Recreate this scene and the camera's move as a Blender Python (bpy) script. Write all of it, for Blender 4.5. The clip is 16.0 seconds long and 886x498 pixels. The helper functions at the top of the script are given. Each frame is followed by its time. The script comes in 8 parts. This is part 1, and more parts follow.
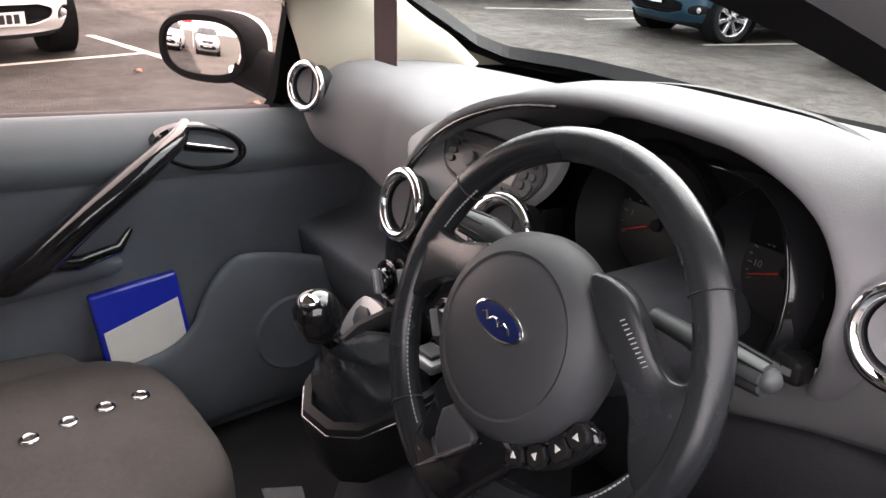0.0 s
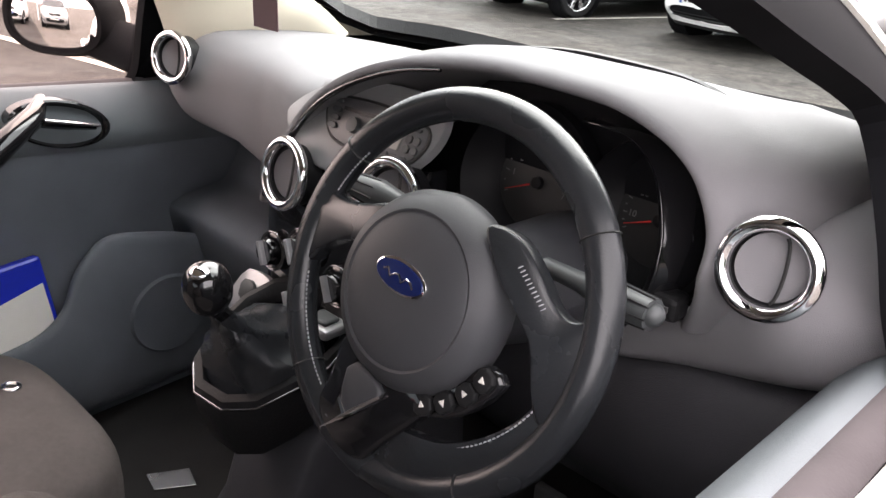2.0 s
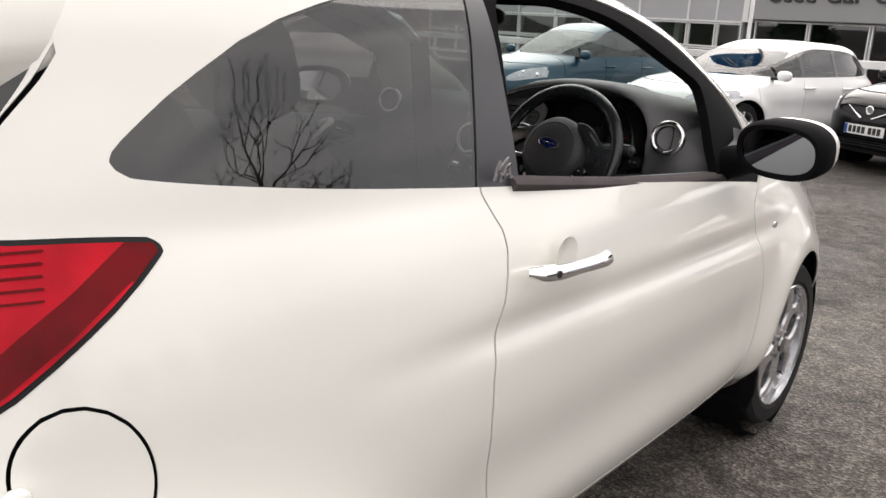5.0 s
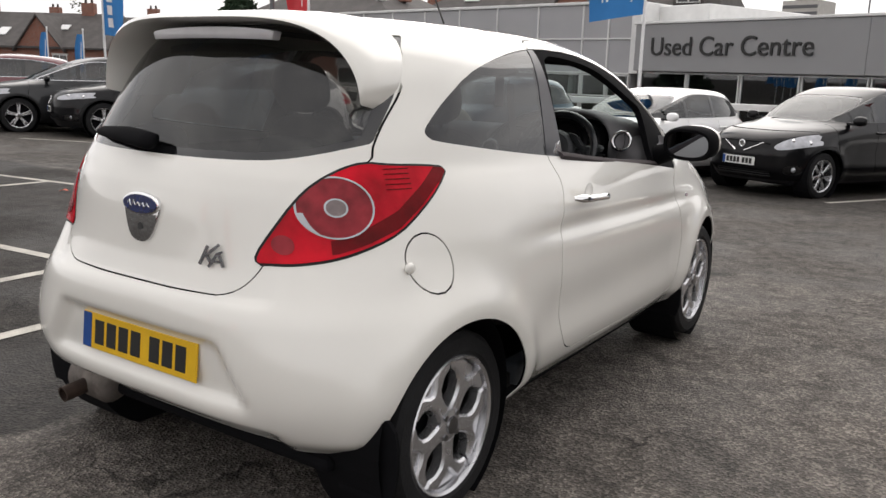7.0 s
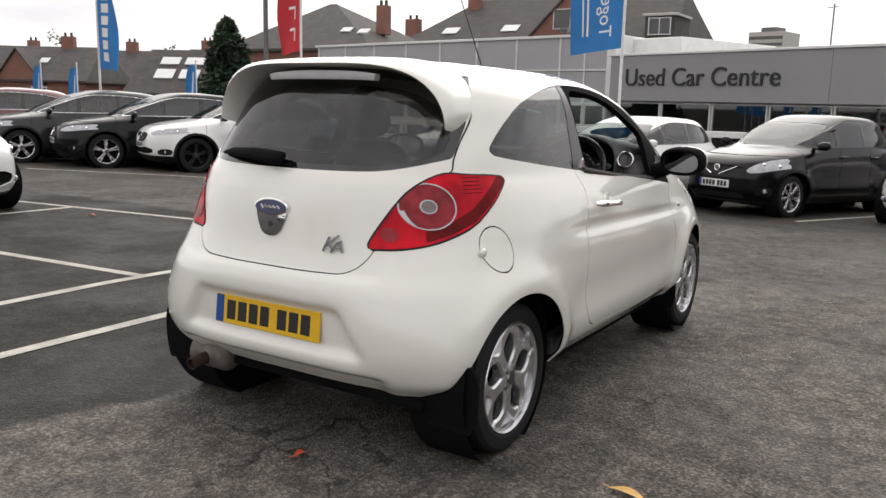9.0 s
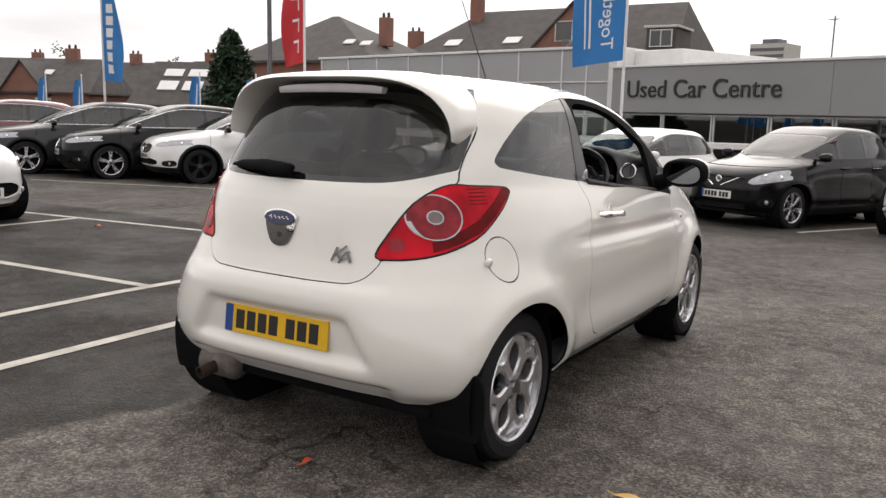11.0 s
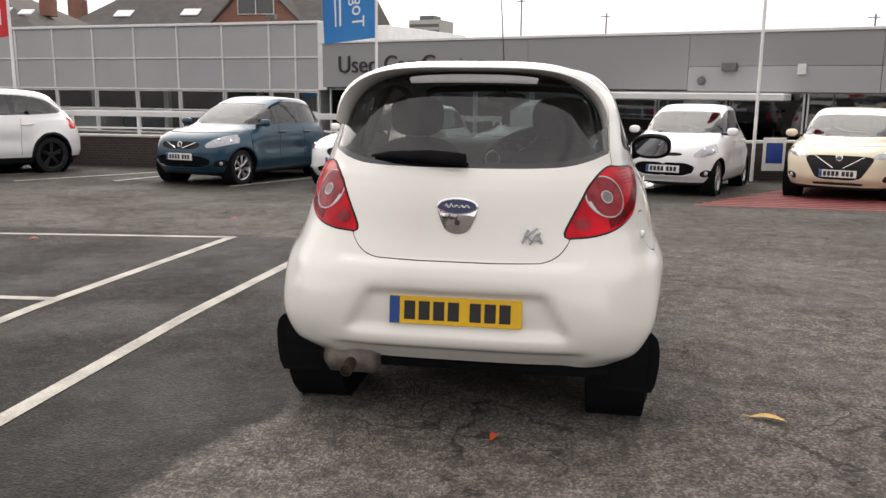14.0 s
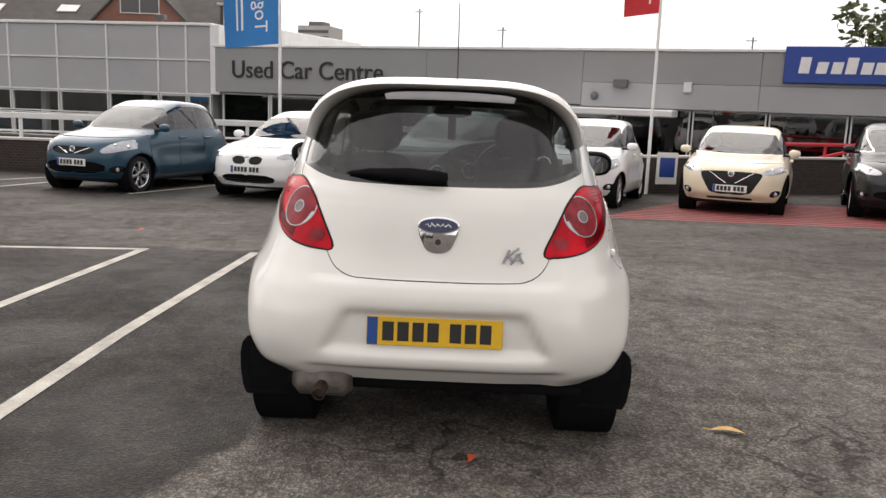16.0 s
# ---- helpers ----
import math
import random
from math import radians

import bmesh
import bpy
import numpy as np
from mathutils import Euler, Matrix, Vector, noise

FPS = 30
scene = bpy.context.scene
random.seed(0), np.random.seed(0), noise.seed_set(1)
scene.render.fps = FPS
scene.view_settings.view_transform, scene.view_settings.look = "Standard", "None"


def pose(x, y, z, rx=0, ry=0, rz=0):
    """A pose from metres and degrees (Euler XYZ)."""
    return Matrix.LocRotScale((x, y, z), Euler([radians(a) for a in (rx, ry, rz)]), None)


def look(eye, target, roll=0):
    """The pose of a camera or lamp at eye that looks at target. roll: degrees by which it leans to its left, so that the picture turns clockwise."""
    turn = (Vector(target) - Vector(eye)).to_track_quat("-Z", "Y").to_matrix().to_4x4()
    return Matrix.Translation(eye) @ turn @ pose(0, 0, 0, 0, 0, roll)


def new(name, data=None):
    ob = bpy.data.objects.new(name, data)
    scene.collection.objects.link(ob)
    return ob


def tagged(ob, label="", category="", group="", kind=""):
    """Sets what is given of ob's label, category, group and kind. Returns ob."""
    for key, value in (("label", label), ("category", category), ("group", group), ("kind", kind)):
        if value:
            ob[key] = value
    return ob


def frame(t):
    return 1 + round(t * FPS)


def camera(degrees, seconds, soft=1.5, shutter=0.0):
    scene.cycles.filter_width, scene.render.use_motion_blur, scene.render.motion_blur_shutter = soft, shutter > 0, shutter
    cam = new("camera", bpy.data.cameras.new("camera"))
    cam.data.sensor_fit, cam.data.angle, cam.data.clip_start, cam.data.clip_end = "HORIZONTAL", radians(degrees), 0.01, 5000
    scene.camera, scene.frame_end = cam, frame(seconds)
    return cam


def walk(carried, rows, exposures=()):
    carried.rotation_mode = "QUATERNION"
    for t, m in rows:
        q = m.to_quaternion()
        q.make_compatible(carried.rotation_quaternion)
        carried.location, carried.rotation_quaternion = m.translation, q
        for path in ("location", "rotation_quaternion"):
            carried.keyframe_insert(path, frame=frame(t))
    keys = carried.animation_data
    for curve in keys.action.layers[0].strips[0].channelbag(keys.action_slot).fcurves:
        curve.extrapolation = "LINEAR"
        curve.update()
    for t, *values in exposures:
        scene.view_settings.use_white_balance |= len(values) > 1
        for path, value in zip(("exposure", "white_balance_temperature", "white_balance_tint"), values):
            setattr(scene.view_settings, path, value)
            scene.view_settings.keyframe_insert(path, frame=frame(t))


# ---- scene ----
cam = camera(56.6, 16.0)
PATH = [
    (0, (0.816, 0.993, 1.342), (-0.656, 2.092, 0.55), 1.3),
    (0.5, (0.811, 0.979, 1.329), (-0.526, 2.209, 0.492), 1.6),
    (1, (0.807, 0.972, 1.324), (-0.468, 2.249, 0.46), 2.4),
    (1.5, (0.809, 0.967, 1.328), (-0.438, 2.274, 0.47), 2.9),
    (2, (0.814, 0.952, 1.333), (-0.422, 2.287, 0.502), 2.8),
    (2.5, (0.852, 0.879, 1.354), (-0.379, 2.247, 0.57), 3.1),
    (3, (0.976, 0.729, 1.352), (-0.296, 2.108, 0.658), 3.8),
    (3.5, (1.141, 0.509, 1.361), (-0.173, 1.878, 0.731), 3.6),
    (4, (1.253, 0.197, 1.333), (-0.049, 1.601, 0.754), 2.7),
    (4.2, (1.312, 0.061, 1.342), (0.018, 1.469, 0.758), 2.7),
    (6.5, (1.949, -1.513, 1.315), (0.837, 0.09, 0.874), 1.5),
    (7, (1.991, -1.91, 1.315), (0.906, -0.284, 0.891), 1.7),
    (7.5, (2.098, -2.227, 1.301), (1.004, -0.605, 0.889), 1.3),
    (8, (2.134, -2.492, 1.312), (1.059, -0.854, 0.911), 1.2),
    (8.5, (2.121, -2.644, 1.314), (1.078, -0.978, 0.943), 1.3),
    (11, (2.134, -2.723, 1.319), (1.083, -1.053, 0.993), 1.4),
    (11.5, (2.01, -2.995, 1.312), (0.993, -1.304, 0.99), 2.0),
    (12, (1.779, -3.194, 1.282), (0.827, -1.462, 0.975), 2.0),
    (12.5, (1.469, -3.342, 1.32), (0.653, -1.544, 1.002), 0.5),
    (13, (1.156, -3.565, 1.336), (0.514, -1.704, 0.983), -1.2),
    (13.5, (0.77, -3.569, 1.313), (0.314, -1.658, 0.942), -0.6),
    (14, (0.452, -3.565, 1.347), (0.134, -1.626, 0.974), 0.6),
    (14.5, (0.191, -3.595, 1.372), (0.002, -1.641, 0.991), 1.2),
    (15, (0.119, -3.583, 1.382), (0.015, -1.62, 1.014), 1.4),
    (15.5, (0.103, -3.55, 1.378), (0.034, -1.582, 1.03), 1.6),
    (16, (0.093, -3.545, 1.375), (0.046, -1.576, 1.027), 2.1),
]
walk(cam, [(t, look(e, a, r)) for t, e, a, r in PATH],
     exposures=[(0.0, 2.75, 6600, 19), (2.0, 2.9, 6600, 19), (3.0, 2.65, 6600, 18), (3.5, 2.0, 6600, 15), (4.2, 1.5, 6700, 13), (6.3, 0.62, 6530, 12), (8.7, 0.62, 6530, 12), (11.0, 0.6, 6680, 13), (12.6, 0.55, 6680, 13), (13.4, 0.92, 6680, 13), (14.2, 0.70, 6680, 13), (16.0, 0.70, 6680, 13)])

# ---- world and light: an overcast afternoon ----
world = bpy.data.worlds.new("sky")
scene.world = world
world.use_nodes = True
wt = world.node_tree
wt.nodes.clear()
w_out = wt.nodes.new("ShaderNodeOutputWorld")
w_bg = wt.nodes.new("ShaderNodeBackground")
w_sky = wt.nodes.new("ShaderNodeTexSky")
w_sky.sky_type, w_sky.sun_disc = "NISHITA", False
w_sky.sun_elevation, w_sky.sun_rotation = radians(32), radians(-25)
w_sky.air_density, w_sky.dust_density = 1.0, 4.0
w_hsv = wt.nodes.new("ShaderNodeHueSaturation")
w_hsv.inputs["Saturation"].default_value = 0.25
w_map = wt.nodes.new("ShaderNodeTexCoord")
w_scale = wt.nodes.new("ShaderNodeMapping")
w_scale.inputs["Scale"].default_value = (1.0, 1.0, 4.5)
w_noise = wt.nodes.new("ShaderNodeTexNoise")
w_noise.inputs["Scale"].default_value, w_noise.inputs["Detail"].default_value = 2.2, 6
w_ramp = wt.nodes.new("ShaderNodeValToRGB")
w_ramp.color_ramp.elements[0].position, w_ramp.color_ramp.elements[0].color = 0.33, (0.57, 0.57, 0.585, 1)
w_ramp.color_ramp.elements[1].position, w_ramp.color_ramp.elements[1].color = 0.68, (0.95, 0.93, 0.90, 1)
w_gain = wt.nodes.new("ShaderNodeVectorMath")
w_gain.operation = "SCALE"
w_gain.inputs["Scale"].default_value = 0.10
w_mix = wt.nodes.new("ShaderNodeMix")
w_mix.data_type = "RGBA"
w_mix.inputs["Factor"].default_value = 0.9
wt.links.new(w_sky.outputs[0], w_hsv.inputs["Color"])
wt.links.new(w_hsv.outputs[0], w_gain.inputs[0])
wt.links.new(w_map.outputs["Generated"], w_scale.inputs[0])
wt.links.new(w_scale.outputs[0], w_noise.inputs["Vector"])
wt.links.new(w_noise.outputs["Fac"], w_ramp.inputs[0])
wt.links.new(w_gain.outputs[0], w_mix.inputs["A"])
wt.links.new(w_ramp.outputs[0], w_mix.inputs["B"])
wt.links.new(w_mix.outputs["Result"], w_bg.inputs["Color"])
w_bg.inputs["Strength"].default_value = 1.0
wt.links.new(w_bg.outputs[0], w_out.inputs[0])
sun = new("sun", bpy.data.lights.new("sun", "SUN"))
sun.data.energy, sun.data.angle, sun.data.color = 1.5, radians(80), (1.0, 0.96, 0.9)
sun.matrix_world = look((-8, 18, 20), (0, 0, 0))


# ---- materials ----
def mat(name, base, rough=0.5, metal=0.0, coat=0.0, vary=0.0, scale=6.0, bump=0.0, bscale=80.0, coat_rough=0.05, spec=0.5, fine=0.0):
    """A surface with colour variation at two scales and fine relief."""
    m = bpy.data.materials.new(name)
    m.use_nodes = True
    n, l = m.node_tree.nodes, m.node_tree.links
    p = n["Principled BSDF"]
    p.inputs["Base Color"].default_value = (*base, 1)
    p.inputs["Roughness"].default_value, p.inputs["Metallic"].default_value = rough, metal
    p.inputs["Coat Weight"].default_value, p.inputs["Coat Roughness"].default_value = coat, coat_rough
    p.inputs["Specular IOR Level"].default_value = spec
    tc = n.new("ShaderNodeTexCoord")
    if vary > 0 or fine > 0:
        a, b = n.new("ShaderNodeTexNoise"), n.new("ShaderNodeTexNoise")
        a.inputs["Scale"].default_value, a.inputs["Detail"].default_value = scale, 5
        b.inputs["Scale"].default_value, b.inputs["Detail"].default_value = scale * 14, 3
        l.new(tc.outputs["Object"], a.inputs["Vector"])
        l.new(tc.outputs["Object"], b.inputs["Vector"])
        ad = n.new("ShaderNodeMath")
        ad.operation = "MULTIPLY_ADD"
        l.new(b.outputs["Fac"], ad.inputs[0])
        ad.inputs[1].default_value = fine
        l.new(a.outputs["Fac"], ad.inputs[2])
        mr = n.new("ShaderNodeMapRange")
        mr.inputs["From Min"].default_value, mr.inputs["From Max"].default_value = 0.3 + fine * 0.5, 0.7 + fine * 0.5
        mr.inputs["To Min"].default_value, mr.inputs["To Max"].default_value = 1 - vary, 1 + vary
        l.new(ad.outputs[0], mr.inputs["Value"])
        sc = n.new("ShaderNodeVectorMath")
        sc.operation = "SCALE"
        sc.inputs[0].default_value = base
        l.new(mr.outputs[0], sc.inputs["Scale"])
        l.new(sc.outputs[0], p.inputs["Base Color"])
        rr = n.new("ShaderNodeMapRange")
        rr.inputs["To Min"].default_value, rr.inputs["To Max"].default_value = max(0.02, rough - vary * 0.3), min(1, rough + vary * 0.3)
        l.new(a.outputs["Fac"], rr.inputs["Value"])
        l.new(rr.outputs[0], p.inputs["Roughness"])
    if bump > 0:
        b2, bp = n.new("ShaderNodeTexNoise"), n.new("ShaderNodeBump")
        b2.inputs["Scale"].default_value, b2.inputs["Detail"].default_value = bscale, 4
        l.new(tc.outputs["Object"], b2.inputs["Vector"])
        l.new(b2.outputs["Fac"], bp.inputs["Height"])
        bp.inputs["Strength"].default_value, bp.inputs["Distance"].default_value = bump, 0.01
        l.new(bp.outputs[0], p.inputs["Normal"])
    return m


def glass_mat(name, tint, through_part, rough=0.02, gloss=0.05, graze=0.9):
    """Thin glazing: a clear or tinted film with a glossy face."""
    m = bpy.data.materials.new(name)
    m.use_nodes = True
    n, l = m.node_tree.nodes, m.node_tree.links
    n.clear()
    o, mix, tr, gl, fr = (n.new("ShaderNode" + k) for k in ("OutputMaterial", "MixShader", "BsdfTransparent", "BsdfGlossy", "LayerWeight"))
    tr.inputs["Color"].default_value = (*[c * through_part for c in tint], 1)
    gl.inputs["Roughness"].default_value = rough
    fr.inputs["Blend"].default_value = 0.5
    po, ma = n.new("ShaderNodeMath"), n.new("ShaderNodeMath")
    po.operation, ma.operation = "POWER", "MULTIPLY_ADD"
    l.new(fr.outputs["Facing"], po.inputs[0])
    po.inputs[1].default_value = 4.5
    l.new(po.outputs[0], ma.inputs[0])
    ma.inputs[1].default_value, ma.inputs[2].default_value = graze, gloss
    l.new(ma.outputs[0], mix.inputs["Fac"])
    l.new(tr.outputs[0], mix.inputs[1])
    l.new(gl.outputs[0], mix.inputs[2])
    l.new(mix.outputs[0], o.inputs["Surface"])
    return m


M_PAINT = mat("pearl_white_paint", (0.78, 0.765, 0.72), 0.25, coat=1.0, vary=0.015, scale=3, coat_rough=0.02, spec=0.7)
M_WHITE = mat("white_paint", (0.78, 0.78, 0.78), 0.3, coat=0.8, vary=0.02, scale=3)
M_BLACKP = mat("black_paint", (0.004, 0.004, 0.005), 0.3, coat=0.45, spec=0.1, vary=0.1, scale=3)
M_GREYP = mat("dark_grey_paint", (0.022, 0.023, 0.025), 0.35, metal=0.2, coat=0.6, spec=0.2, vary=0.1, scale=3)
M_TEAL = mat("blue_metallic_paint", (0.016, 0.055, 0.090), 0.4, metal=0.25, coat=0.6, spec=0.3, vary=0.08, scale=3)
M_CREAM = mat("cream_paint", (0.74, 0.66, 0.49), 0.3, coat=0.8, vary=0.03, scale=3)
M_MAROON = mat("maroon_paint", (0.11, 0.012, 0.02), 0.3, coat=1.0, vary=0.1, scale=3)
M_TYRE = mat("tyre_rubber", (0.013, 0.013, 0.014), 0.75, spec=0.25, vary=0.25, scale=12, bump=0.25, bscale=120)
M_ALLOY = mat("silver_alloy", (0.66, 0.66, 0.68), 0.27, metal=0.9, vary=0.06, scale=10)
M_ALLOYD = mat("dark_alloy", (0.02, 0.02, 0.022), 0.35, metal=0.4, vary=0.1, scale=10)
M_DARK = mat("dark_cavity", (0.005, 0.005, 0.006), 0.9, spec=0.1, vary=0.2, scale=8)
M_PLASTIC = mat("black_plastic", (0.011, 0.011, 0.012), 0.5, spec=0.25, vary=0.15, scale=10, bump=0.15, bscale=300)
M_GLOSS = mat("gloss_black_plastic", (0.008, 0.008, 0.009), 0.08, coat=0.6, vary=0.1, scale=6)
M_PILLAR = mat("satin_black_pillar", (0.045, 0.045, 0.052), 0.30, vary=0.12, scale=6)
M_CHROME = mat("chrome", (0.82, 0.82, 0.83), 0.06, metal=1.0, vary=0.04, scale=6)
M_DCHROME = mat("dark_chrome", (0.25, 0.25, 0.26), 0.2, metal=1.0, vary=0.1, scale=12)
M_RED = mat("red_lens", (0.50, 0.003, 0.014), 0.2, coat=0.12, spec=0.1, vary=0.4, scale=7, coat_rough=0.02)
M_DRED = mat("dark_red_lens", (0.24, 0.020, 0.028), 0.2, coat=0.12, spec=0.15, vary=0.4, scale=14, coat_rough=0.02)
M_DRED2 = mat("deep_red_band", (0.13, 0.002, 0.004), 0.2, coat=0.08, spec=0.1, vary=0.3, scale=12)
M_CORE = mat("smoky_core", (0.16, 0.12, 0.12), 0.25, coat=0.4, vary=0.2, scale=30)
M_CLEAR = mat("clear_lens", (0.42, 0.43, 0.46), 0.12, metal=0.3, coat=1.0, vary=0.2, scale=14, coat_rough=0.02)
M_PLATEY = mat("yellow_number_plate", (0.72, 0.43, 0.012), 0.35, vary=0.05, scale=20)
M_PLATEW = mat("white_number_plate", (0.74, 0.74, 0.72), 0.35, vary=0.05, scale=20)
M_EUBLUE = mat("blue_band", (0.01, 0.06, 0.25), 0.35, vary=0.06, scale=20)
M_INK = mat("black_ink", (0.012, 0.012, 0.012), 0.45, vary=0.1, scale=20)
M_BADGE = mat("blue_badge_enamel", (0.005, 0.012, 0.075), 0.2, coat=0.3, vary=0.1, scale=30)
M_RUBBER = mat("matt_black_rubber", (0.006, 0.006, 0.007), 0.85, spec=0.06, vary=0.2, scale=12)
M_SEAL = mat("weathered_grey_seal", (0.075, 0.066, 0.068), 0.85, spec=0.06, vary=0.15, scale=10, bump=0.1, bscale=300)
M_GLASS = glass_mat("clear_glass", (0.86, 0.95, 0.93), 0.9)
M_TINT = glass_mat("privacy_glass", (0.75, 0.85, 0.9), 0.16, gloss=0.10)
M_RTINT = glass_mat("tinted_rear_glass", (0.78, 0.9, 0.93), 0.24, gloss=0.075)
M_DOORG = glass_mat("warm_door_glass", (1.0, 0.86, 0.79), 0.95, rough=0.2, gloss=0.10)
M_SCREENG = glass_mat("parked_windscreen", (0.74, 0.93, 0.97), 0.42, gloss=0.15, graze=0.25)
M_SHOWG = glass_mat("showroom_glass", (0.92, 0.95, 0.95), 0.92, gloss=0.14)
M_SIDEG = glass_mat("parked_side_glass", (0.75, 0.85, 0.9), 0.3, gloss=0.1)
M_SILVERP = mat("silver_paint", (0.42, 0.43, 0.44), 0.32, metal=0.6, coat=0.8, vary=0.03, scale=3)
M_LINE = mat("white_road_paint", (0.38, 0.36, 0.32), 0.75, vary=0.3, scale=5, bump=0.4, bscale=90, fine=0.5)
M_REDGND = mat("red_road_paint", (0.32, 0.065, 0.065), 0.75, vary=0.25, scale=3, bump=0.4, bscale=90, fine=0.5)
M_PANEL = mat("grey_cladding", (0.36, 0.36, 0.37), 0.45, vary=0.05, scale=0.7, bump=0.05, bscale=3)
M_FASCIA = mat("grey_fascia", (0.27, 0.27, 0.275), 0.5, vary=0.05, scale=0.5)
M_TRIM = mat("white_trim", (0.7, 0.7, 0.69), 0.45, vary=0.06, scale=3)
M_POLE = mat("white_pole", (0.72, 0.72, 0.72), 0.35, vary=0.06, scale=5)
M_FLAGB = mat("blue_flag_cloth", (0.03, 0.19, 0.48), 0.8, vary=0.1, scale=2, bump=0.2, bscale=400)
M_FLAGR = mat("red_flag_cloth", (0.55, 0.03, 0.04), 0.8, vary=0.1, scale=2, bump=0.2, bscale=400)
M_CLOTHW = mat("white_print", (0.75, 0.75, 0.75), 0.8, vary=0.05, scale=4)
M_SIGNB = mat("blue_sign_face", (0.012, 0.05, 0.28), 0.4, vary=0.06, scale=1)
M_SLATE = mat("slate_roof", (0.065, 0.058, 0.056), 0.8, vary=0.3, scale=1.6, bump=0.5, bscale=6, fine=0.6)
M_STONE = mat("stone_trim", (0.5, 0.48, 0.45), 0.8, vary=0.1, scale=3)
M_STEEL = mat("painted_steel_grey", (0.12, 0.12, 0.125), 0.5, vary=0.1, scale=5)
M_REDSTEEL = mat("red_painted_steel", (0.5, 0.02, 0.03), 0.45, vary=0.1, scale=5)
M_BARK = mat("bark", (0.06, 0.048, 0.04), 0.9, vary=0.3, scale=4, bump=0.6, bscale=30)
M_LEAF = mat("conifer_foliage", (0.02, 0.042, 0.018), 0.8, vary=0.45, scale=1.3, fine=0.6)
M_LEAF2 = mat("broadleaf_foliage", (0.05, 0.065, 0.02), 0.8, vary=0.45, scale=1.0, fine=0.6)
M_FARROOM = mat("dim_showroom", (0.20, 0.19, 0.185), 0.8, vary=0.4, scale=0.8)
M_ORANGE = mat("orange_leaf", (0.5, 0.07, 0.02), 0.6, vary=0.2, scale=30)
M_YELLEAF = mat("yellow_leaf", (0.6, 0.36, 0.1), 0.6, vary=0.2, scale=30)


def brick_mat(name, c1, c2, mortar, sx=4.5):
    m = bpy.data.materials.new(name)
    m.use_nodes = True
    n, l = m.node_tree.nodes, m.node_tree.links
    p = n["Principled BSDF"]
    tc, mp, bk, nz, mx, bp = (n.new("ShaderNode" + k) for k in ("TexCoord", "Mapping", "TexBrick", "TexNoise", "Mix", "Bump"))
    cx = n.new("ShaderNodeCombineXYZ")
    sp = n.new("ShaderNodeSeparateXYZ")
    l.new(tc.outputs["Object"], sp.inputs[0])
    ad = n.new("ShaderNodeMath")
    ad.operation = "ADD"
    l.new(sp.outputs["X"], ad.inputs[0])
    l.new(sp.outputs["Y"], ad.inputs[1])
    l.new(ad.outputs[0], cx.inputs["X"])
    l.new(sp.outputs["Z"], cx.inputs["Y"])
    l.new(cx.outputs[0], mp.inputs[0])
    l.new(mp.outputs[0], bk.inputs["Vector"])
    bk.inputs["Scale"].default_value = sx
    bk.inputs["Color1"].default_value, bk.inputs["Color2"].default_value, bk.inputs["Mortar"].default_value = (*c1, 1), (*c2, 1), (*mortar, 1)
    bk.inputs["Mortar Size"].default_value = 0.025
    nz.inputs["Scale"].default_value, nz.inputs["Detail"].default_value = 1.3, 6
    mx.data_type, mx.blend_type = "RGBA", "MULTIPLY"
    mx.inputs["Factor"].default_value = 0.6
    l.new(bk.outputs["Color"], mx.inputs["A"])
    l.new(nz.outputs["Fac"], mx.inputs["B"])
    l.new(mx.outputs["Result"], p.inputs["Base Color"])
    l.new(bk.outputs["Fac"], bp.inputs["Height"])
    bp.inputs["Strength"].default_value, bp.inputs["Distance"].default_value = 0.5, -0.01
    l.new(bp.outputs[0], p.inputs["Normal"])
    p.inputs["Roughness"].default_value = 0.85
    return m


M_BRICK = brick_mat("red_brick", (0.42, 0.16, 0.10), (0.30, 0.11, 0.075), (0.30, 0.27, 0.24))
M_BRICKD = brick_mat("dark_brick", (0.07, 0.045, 0.042), (0.045, 0.032, 0.03), (0.09, 0.08, 0.075))


